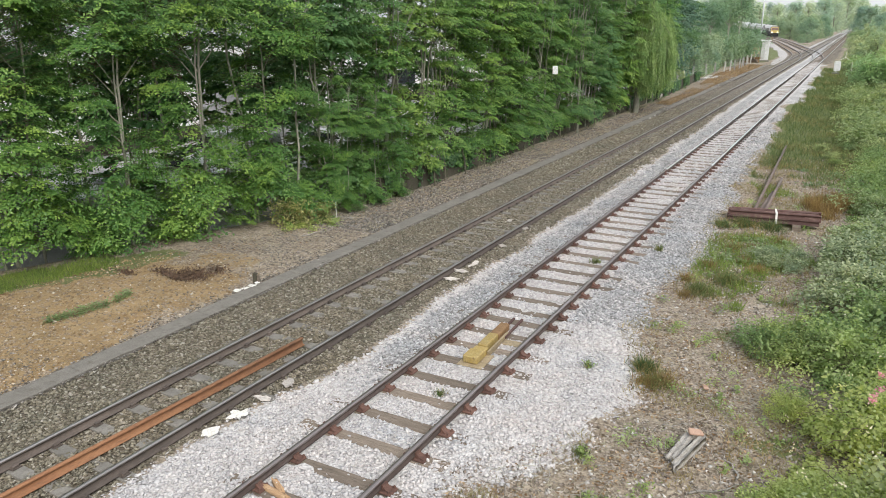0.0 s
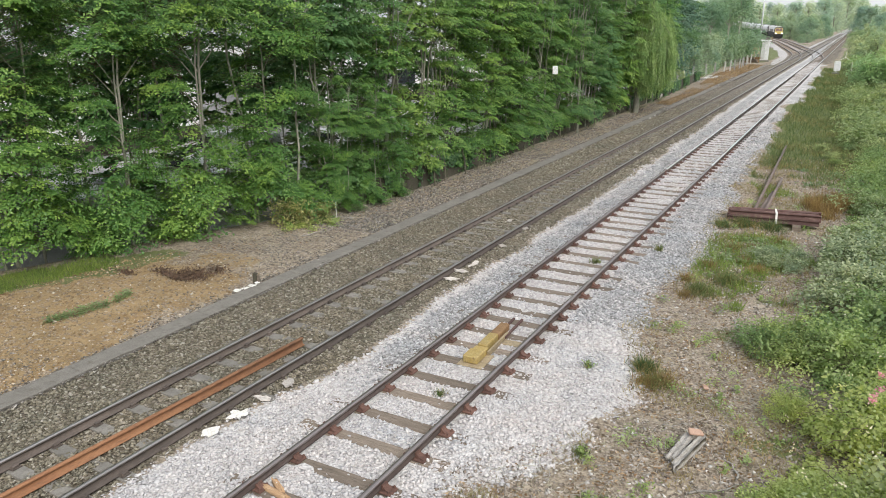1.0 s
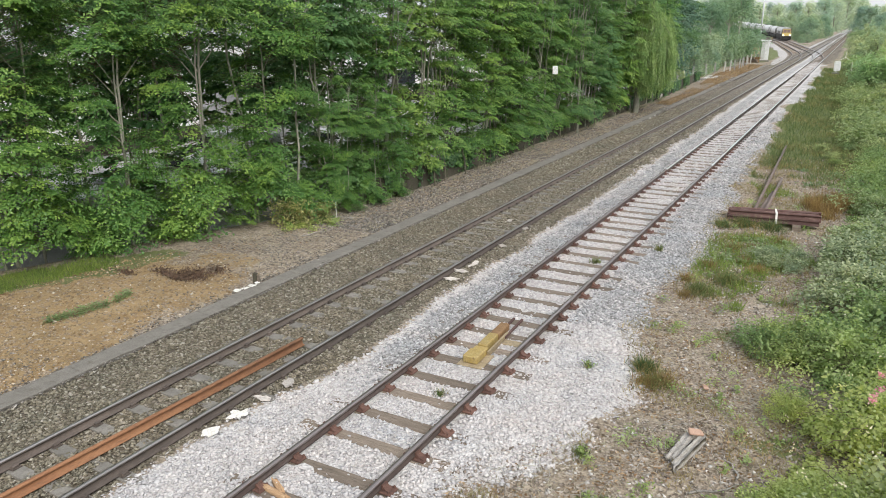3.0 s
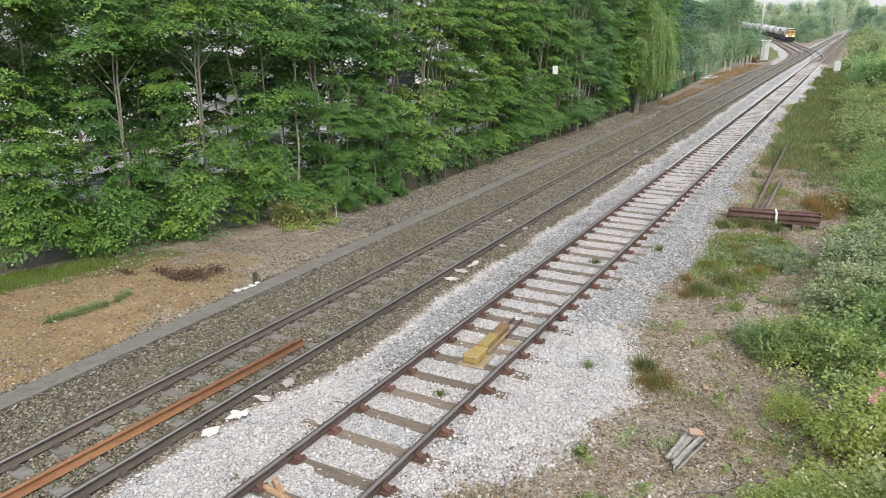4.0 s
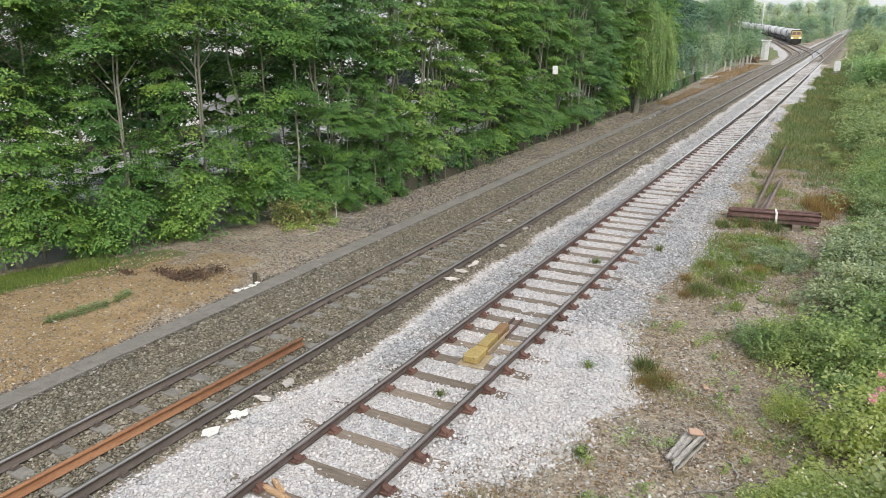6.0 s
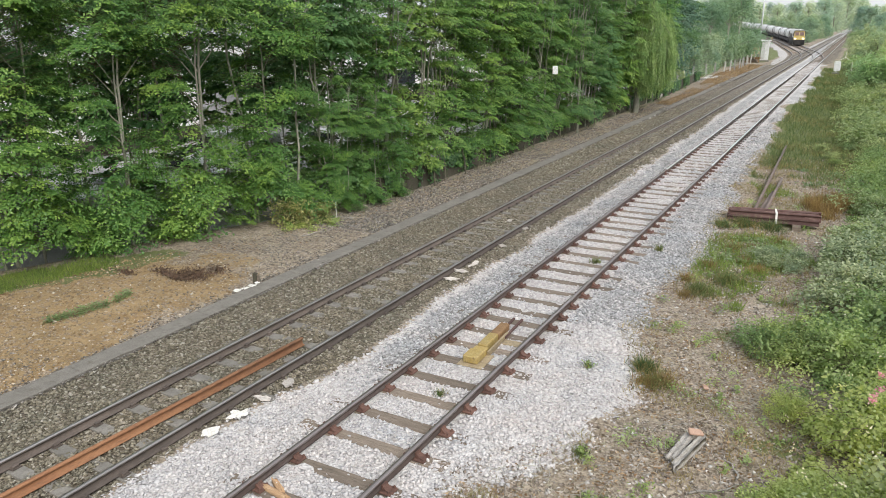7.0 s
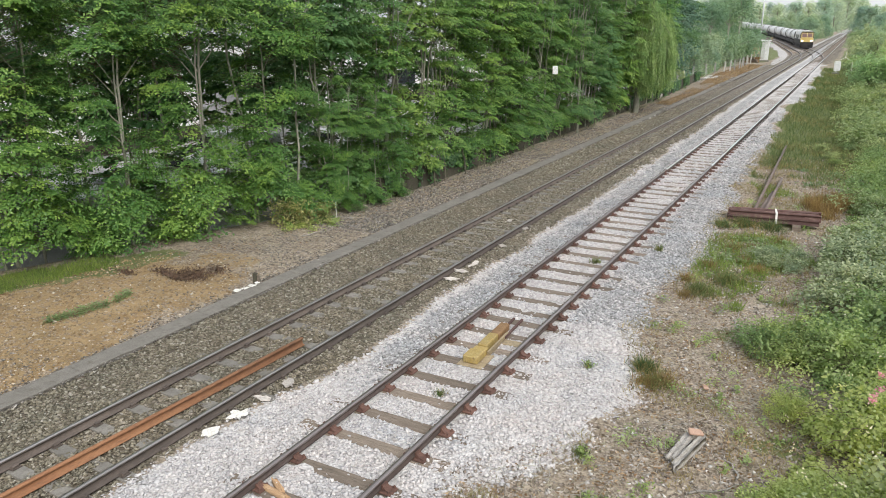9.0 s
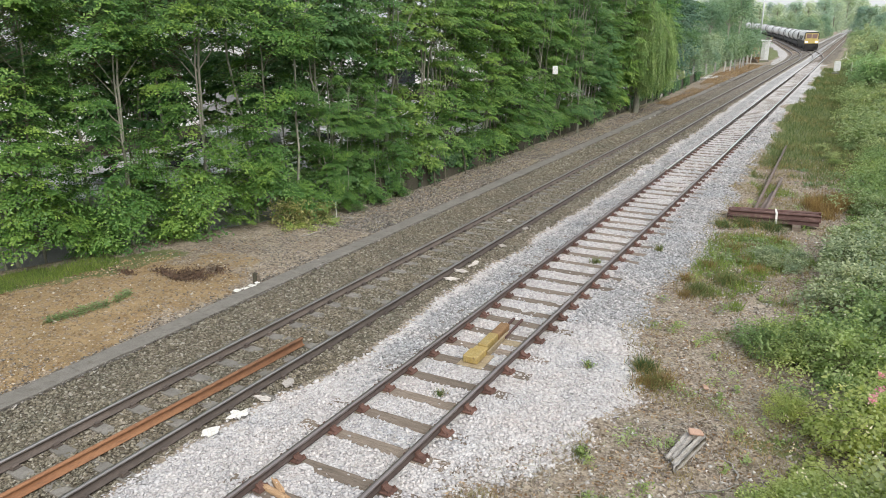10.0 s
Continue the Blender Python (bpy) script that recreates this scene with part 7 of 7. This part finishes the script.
def timber_heap():
    h = thing("timber_heap", "untidy heap of old orange-brown timbers", "timber heap", at=pose(-14.6, 124.5, -0.1))
    r = random.Random(6)
    for k in range(11):
        z = 0.12 + 0.2 * (k // 3)
        bm = boxed(-0.13, 0.13, -1.0, 1.0, -0.12, 0.12, bevel=0.02, jitter=0.02)
        part("timber", bm, MAT["brown_box"] if k % 3 else MAT["sleeper"], h, at=pose(r.uniform(-0.6, 0.6), r.uniform(-0.4, 0.4), z, r.uniform(-4, 4), r.uniform(-10, 10), r.uniform(40, 110)))


timber_heap()


def rubble():
    heap = thing("rubble_heap", "scattered pale broken concrete by the fence", "rubble", at=pose(-14.35, 87, -0.1))
    r = random.Random(41)
    for k in range(22):
        a = r.uniform(0.1, 0.26)
        bm = boxed(-a, a, -a * 0.8, a * 0.8, 0, a * r.uniform(0.4, 0.9), bevel=0.03, jitter=0.06)
        part("lump", bm, MAT["pale_post"], heap, at=pose(r.uniform(-0.6, 0.8), r.uniform(-5.5, 5), r.uniform(-0.03, 0.03), r.uniform(-12, 12), r.uniform(-12, 12), r.uniform(0, 180)))


def board_stand():
    stand = thing("marker_boards", "two small yellowish boards on a short post", "sign", at=pose(-14.35, 128.0, -0.1, 0, 0, 8))
    part("post", boxed(-0.06, 0.06, -0.05, 0.05, 0, 2.3, bevel=0.01), MAT["galvanised"], stand)
    for z in (1.25, 1.85):
        part("board", boxed(-0.48, 0.48, -0.09, -0.055, z, z + 0.36, bevel=0.01), MAT["board_yellow"], stand, "pale yellow board")


MAT["board_yellow"] = surface("faded yellow board", (0.42, 0.38, 0.21), (0.5, 0.46, 0.29), (0.33, 0.29, 0.2), 3, 20, 0.6, 0, 0.1, 0.002)
rubble()
board_stand()


def notice():
    n = thing("notice_board", "small white notice board fixed to a tree stem", "sign", at=pose(-13.0, 34.62, 3.75, 0, 0, 32))
    part("board", boxed(-0.13, 0.13, -0.012, 0.012, -0.2, 0.2, bevel=0.004), MAT["grey_paint"], n)
    part("bracket", boxed(-0.02, 0.02, 0.012, 1.6, -0.02, 0.02), MAT["galvanised"], n)


notice()


# ---- yard behind the trees ----
YARD = -0.62


def warehouse():
    w = thing("warehouse", "long pale metal-clad industrial building with a low roof", "building")
    x0, x1, y0, y1, top = -52, -35, -8, 74, 5.2
    part("wall", boxed(x0, x1, y0, y1, YARD - 0.3, top), MAT["cladding"], w, "pale profiled cladding")
    bm = bmesh.new()
    prism(bm, [(x0 - 0.4, top), (x1 + 0.4, top), (x1 + 0.4, top + 0.25), ((x0 + x1) / 2, top + 2.2), (x0 - 0.4, top + 0.25)], y0 - 0.3, y1 + 0.3)
    part("roof", bm, MAT["roof_sheet"], w)
    rib = mesh_bm("cladding_rib", boxed(0, 0.06, -0.09, 0.09, 0.9, 5.75, bevel=0.01), MAT["cladding"])
    for k in range(100):
        part("cladding_rib", rib, None, w, at=pose(x1, y0 + 0.6 + k * 0.82, YARD))
    part("base_band", boxed(x1, x1 + 0.1, y0, y1, YARD, YARD + 0.9), MAT["old_wall"], w, "dark brick base")
    for y in range(0, 70, 9):
        win = part("window", boxed(x1 + 0.02, x1 + 0.1, y, y + 3.2, YARD + 1.6, YARD + 2.9), MAT["glass"], w)
        part("window_sill", boxed(x1 + 0.02, x1 + 0.2, y - 0.1, y + 3.3, YARD + 1.5, YARD + 1.6), MAT["grey_paint"], win)
    for y in (5.2, 32.0, 50.4):
        part("roller_door", boxed(x1 + 0.02, x1 + 0.12, y, y + 3.4, YARD, YARD + 3.8), MAT["roof_sheet"], w)


warehouse()


def car(label, paint, at, van=False):
    c = thing("parked_van" if van else "parked_car", label, "van" if van else "car", "vehicles in the yard", at=at)
    h = 1.95 if van else 1.42
    if van:
        prof = [(-2.4, 0.35), (2.3, 0.35), (2.4, 0.9), (1.75, 1.1), (1.2, h - 0.1), (0.9, h), (-2.3, h), (-2.42, 1.0)]
    else:
        prof = [(-2.1, 0.35), (2.05, 0.35), (2.12, 0.62), (1.95, 0.78), (1.0, 0.92), (0.35, h - 0.04), (-0.2, h), (-1.2, h - 0.06), (-1.85, 0.98), (-2.12, 0.9)]
    bm = prism(bmesh.new(), prof, -0.86, 0.86, axis="x")
    for v in bm.verts:
        if v.co.z > 1.0:
            v.co.x *= 0.82
    bmesh.ops.bevel(bm, geom=list(bm.edges), offset=0.05, segments=2, affect="EDGES")
    body = part("body", bm, paint, c, smooth=False)
    gl = [(0.3, h - 0.12), (0.92, 0.98), (-1.65, 1.0), (-1.15, h - 0.14)] if not van else [(1.15, h - 0.2), (1.65, 1.15), (0.3, 1.15), (0.3, h - 0.2)]
    for s in (-1, 1):
        bm = bmesh.new()
        prism(bm, gl, s * 0.74, s * 0.81, axis="x")
        part("window", bm, MAT["glass"], body)
    a, b = ((0.45, h - 0.08), (1.02, 0.97)) if not van else ((1.25, h - 0.14), (1.78, 1.14))
    bm = bmesh.new()
    prism(bm, [a, b, (b[0] + 0.03, b[1] + 0.02), (a[0] + 0.03, a[1] + 0.02)], -0.62, 0.62, axis="x")
    part("windscreen", bm, MAT["glass"], body)
    for y in (-1.3, 1.35):
        for s in (-1, 1):
            wheel = part("wheel", cylinder(bmesh.new(), pose(s * 0.78, y, 0.32, 0, 90), 0.32, 0.32, 0.2, 18), MAT["rubber"], c)
            part("rim", cylinder(bmesh.new(), pose(s * 0.885, y, 0.32, 0, 90), 0.2, 0.2, 0.02, 12), MAT["galvanised"], wheel)
    for s in (-0.6, 0.6):
        part("headlight", boxed(s - 0.15, s + 0.15, 2.02 if not van else 2.3, 2.12 if not van else 2.4, 0.6, 0.74), MAT["grey_paint"], body)


rr = random.Random(9)
for k, y in enumerate((9.5, 12.4, 15.4, 18.3, 21.4, 24.5, 30.5, 33.6, 39.8, 46.0, 49.2, 55.3)):
    van = k in (1, 5, 8)
    paint, tone = ((MAT["car_white"], "white"), (MAT["car_silver"], "silver"), (MAT["car_white"], "white"), (MAT["car_silver"], "silver"))[k % 4]
    car(f"{tone} parked {'van' if van else 'car'} in the yard behind the hedge", paint, pose(-24.5 + rr.uniform(-0.5, 0.5), y, YARD, 0, 0, 90 + rr.uniform(-4, 4)), van)


# ---- train ----
def wheelset(parent, x_shift, y, radius=0.5):
    bm = cylinder(bmesh.new(), pose(0, 0, 0, 0, 90), 0.08, 0.08, 1.6, 8)
    for s in (-1, 1):
        cylinder(bm, pose(s * 0.7525, 0, 0, 0, 90), radius, radius, 0.13, 20)
        cylinder(bm, pose(s * 0.68, 0, 0, 0, 90), radius + 0.03, radius + 0.03, 0.03, 20)
        box(bm, s * 0.83, s * 0.85, -0.06, 0.06, -radius * 0.8, radius * 0.8)
    ob = part("wheelset", bm, MAT["loco_dark"], parent)
    ob.location = (x_shift, y, RAIL_TOP + radius)
    WHEELS.append((ob, y, radius))
    return ob


WHEELS = []


def bogie(parent, y, axles, half):
    b = part("bogie_frame", boxed(-1.1, 1.1, y - half, y + half, 0.62, 0.86, bevel=0.03), MAT["loco_dark"], parent)
    for s in (-1, 1):
        part("side_frame", boxed(s * 0.98, s * 1.12, y - half, y + half, 0.45, 0.95, bevel=0.05), MAT["loco_dark"], b)
    for a in axles:
        wheelset(parent, 0, y + a)


def locomotive():
    loco = thing("locomotive", "diesel freight locomotive, pale sides, yellow front, black underframe", "locomotive")
    L = 10.6
    z0, z1 = 1.15, 3.9
    prof = [(-1.32, z0), (1.32, z0), (1.32, 3.0), (0.95, 3.55), (0.45, z1), (-0.45, z1), (-0.95, 3.55), (-1.32, 3.0)]
    bm = prism(bmesh.new(), [(a, b) for a, b in prof], -L + 2.6, L - 2.6)
    part("body", bm, MAT["loco_white"], loco, "dusty white bodyside")
    for s in (-1, 1):
        e = s * (L - 2.6)
        bm = bmesh.new()
        side = [(e, z0), (s * L, z0), (s * (L + 0.05), 2.35), (s * (L - 0.55), 3.35), (s * (L - 0.95), 3.62), (e, 3.66)]
        prism(bm, side, -1.32, 1.32, axis="x")
        for v in bm.verts:
            if v.co.z > 3.0:
                v.co.x *= 0.86
        bmesh.ops.bevel(bm, geom=[ed for ed in bm.edges if ed.calc_length() > 0.2], offset=0.05, segments=1, affect="EDGES")
        cab = part("cab", bm, MAT["loco_white"], loco, "white cab")
        n = Vector((0, s * 1.0, 0.6)).normalized()
        bm = bmesh.new()
        prism(bm, [(s * (L - 0.0), 1.45), (s * (L + 0.05), 1.45), (s * (L + 0.1), 2.36), (s * (L + 0.05), 2.36)], -1.26, 1.26, axis="x")
        part("front_panel", bm, MAT["loco_yellow"], cab, "yellow warning panel")
        bm = bmesh.new()
        prism(bm, [(s * (L + 0.02), 2.37), (s * (L + 0.07), 2.4), (s * (L - 0.5), 3.4), (s * (L - 0.55), 3.36)], -1.16, 1.16, axis="x")
        part("window_surround", bm, MAT["loco_yellow"], cab, "yellow window surround")
        for q in (-1, 1):
            bm = bmesh.new()
            prism(bm, [(s * (L + 0.05), 2.5), (s * (L + 0.085), 2.48), (s * (L - 0.36), 3.24), (s * (L - 0.4), 3.24)], q * 0.07, q * 1.0, axis="x")
            part("windscreen", bm, MAT["windscreen"], cab, "windscreen with painted brown reflection")
            bm = bmesh.new()
            prism(bm, [(s * (L + 0.04), 2.3), (s * (L + 0.1), 2.3), (s * (L - 0.5), 3.42), (s * (L - 0.58), 3.38)], q * 1.15, q * 1.33, axis="x")
            part("pillar", bm, MAT["loco_dark"], cab, "black corner pillar")
            part("side_window", boxed(q * 1.3, q * 1.34, s * (L - 0.75) - 0.3, s * (L - 0.75) + 0.3, 2.3, 2.95), MAT["glass"], cab)
            part("cab_door", boxed(q * 1.3, q * 1.345, s * (L - 1.75) - 0.33, s * (L - 1.75) + 0.33, 1.2, 3.0), MAT["loco_dark"], cab, "dark cab door")
            part("headlight", boxed(q * 0.9 - 0.2, q * 0.9 + 0.2, s * (L + 0.07), s * (L + 0.14), 1.62, 1.9, bevel=0.02), MAT["lamp_glow"] if s < 0 else MAT["grey_paint"], cab, "lit headlight" if s < 0 else "")
            part("buffer", cylinder(bmesh.new(), pose(q * 0.87, s * (L + 0.3), 1.05, 90), 0.24, 0.24, 0.5, 16), MAT["loco_dark"], loco)
        part("roof_brow", boxed(-1.14, 1.14, min(s * (L - 0.62), s * (L - 0.4)), max(s * (L - 0.62), s * (L - 0.4)), 3.4, 3.6, bevel=0.04), MAT["loco_dark"], cab, "black brow over the windscreens")
        part("roof_dome", boxed(-1.0, 1.0, min(e, e + s * 1.7), max(e, e + s * 1.7), 3.62, 3.74, bevel=0.04), MAT["loco_white"], cab, "white cab roof")
        part("buffer_beam", boxed(-1.3, 1.3, s * (L - 0.15), s * (L + 0.085), 0.55, 1.5, bevel=0.03), MAT["loco_dark"], loco, "black buffer beam")
        part("snow_plough", boxed(-1.2, 1.2, s * (L - 0.2), s * (L + 0.02), 0.3, 0.56, bevel=0.03), MAT["loco_dark"], loco)
        bogie(loco, s * 6.9, (-2.0, 0, 2.0), 2.9)
    part("underframe", boxed(-1.28, 1.28, -L, L, 0.95, 1.15), MAT["loco_dark"], loco)
    part("fuel_tank", boxed(-1.2, 1.2, -2.6, 2.6, 0.35, 0.96, bevel=0.08), MAT["loco_dark"], loco)
    for s in (-1, 1):
        part("lower_band", boxed(s * 1.3, s * 1.335, -L + 0.3, L - 0.3, 1.15, 2.0), MAT["loco_dark"], loco, "dark lower bodyside band")
        for y in (-4.6, -2.2, 0.4, 3.0):
            part("grille", boxed(s * 1.3, s * 1.34, y, y + 1.6, 1.95, 2.85), MAT["loco_dark"], loco)
    for y in (-5.2, 4.4):
        part("roof_fan", boxed(-0.42, 0.42, y - 0.8, y + 0.8, 3.88, 3.98, bevel=0.03), MAT["loco_dark"], loco)
    part("exhaust", boxed(-0.2, 0.2, 0.5, 1.3, 3.88, 4.02, bevel=0.03), MAT["loco_dark"], loco)
    return loco


def tank_wagon():
    w = thing("tank_wagon", "pale grey cylindrical tank wagon on a dark underframe", "tank wagon", "tank wagons of the train")
    bm = bmesh.new()
    rows = []
    stations = [(-8.35, 0.25), (-8.15, 0.75), (-7.6, 1.05), (-7.0, 1.2), (-6.4, 1.24), (0.0, 1.27), (6.4, 1.24), (7.0, 1.2), (7.6, 1.05), (8.15, 0.75), (8.35, 0.25)]
    for y, r in stations:
        rows.append([bm.verts.new((math.cos(a) * r, y, 2.58 + math.sin(a) * r)) for a in np.arange(28) * 2 * math.pi / 28])
    for a, b in zip(rows, rows[1:]):
        for k in range(28):
            bm.faces.new((a[k], a[(k + 1) % 28], b[(k + 1) % 28], b[k]))
    bm.faces.new(rows[0])
    bm.faces.new(rows[-1])
    barrel = part("barrel", bm, MAT["tank"], w, smooth=True)
    for y in (-5.6, 0, 5.6):
        part("band", cylinder(bmesh.new(), pose(0, y, 2.58, 90), 1.285, 1.285, 0.14, 28), MAT["grey_paint"], barrel)
        part("hatch", cylinder(bmesh.new(), pose(0, y + 0.8, 3.72), 0.32, 0.3, 0.2, 14), MAT["galvanised"], barrel)
    # dark rings put the shade between neighbouring tanks onto the barrel ends
    for y in (-6.75, 6.75):
        part("end_ring", cylinder(bmesh.new(), pose(0, y, 2.58, 90), 1.262, 1.225, 0.9, 28), MAT["grime_shade"], barrel, "dark end ring, grime and gap shade")
    # tall dark sills add the barrel's shaded lower side to the solebar
    for s in (-1, 1):
        part("side_sill", boxed(s * 1.16, s * 1.3, -8.9, 8.9, 0.85, 1.5, bevel=0.02), MAT["loco_dark"], w, "dark solebar, deepened for shade under the barrel")
        for y in (-3.6, -1.2, 1.2, 3.6):
            part("brake_gear", boxed(s * 0.75, s * 1.2, y - 0.5, y + 0.5, 0.3, 0.9, bevel=0.05), MAT["loco_dark"], w)
    part("walkway", boxed(-0.3, 0.3, -6.4, 6.4, 3.76, 3.82), MAT["galvanised"], w)
    part("underframe", boxed(-1.15, 1.15, -9.2, 9.2, 0.95, 1.22), MAT["loco_dark"], w)
    for y in (-6.4, 6.4):
        part("saddle", boxed(-1.0, 1.0, y - 0.5, y + 0.5, 1.2, 1.65), MAT["loco_dark"], w)
        bogie(w, y, (-1.0, 1.0), 1.5)
    for s in (-1, 1):
        for q in (-1, 1):
            part("buffer", cylinder(bmesh.new(), pose(q * 0.87, s * 9.45, 1.05, 90), 0.22, 0.22, 0.5, 12), MAT["loco_dark"], w)
        part("end_ladder", boxed(s * 0.9, s * 0.95, s * 9.02, s * 9.1, 1.2, 3.7), MAT["galvanised"], w)
    return w


SPEED, START = 12.5, 177.0
LOCO = locomotive()
WAGON = tank_wagon()
LOCO.scale, WAGON.scale = (1.03, 1, 1.07), (1.02, 1, 1.05)
WAGONS = [WAGON] + [copy_thing(WAGON, pose(0, 0, 0)) for _ in range(8)]


def motions():
    """The train runs round the branch towards the junction; every wheel turns."""
    def on_line(s, half):
        x0, y0, a0 = branch(s - half)
        x1, y1, a1 = branch(s + half)
        z0, z1 = branch_rise(s - half), branch_rise(s + half)
        return pose((x0 + x1) / 2, (y0 + y1) / 2, (z0 + z1) / 2, math.degrees(math.atan2(z1 - z0, 2 * half)), 0, math.degrees(math.atan2(-(x1 - x0), y1 - y0)))

    vehicles = [(LOCO, 10.7, 6.9)] + [(w, 21.4 + 0.5 + 9.8 + 19.6 * k, 6.4) for k, w in enumerate(WAGONS)]
    for ob, back, half in vehicles:
        walk(ob, [(t, on_line(START - SPEED * t + back, half)) for t in np.arange(0, 10.01, 0.5)])
        for wheel in [c for c in ob.children if c.name.startswith("wheelset")]:
            y, radius = wheel.location.y, 0.5
            step = 1.0 / 30
            rows = [(k * step, pose(0, y, RAIL_TOP + radius, math.degrees(SPEED * k * step / radius) % 360)) for k in range(301)]
            walk(wheel, rows)


motions()
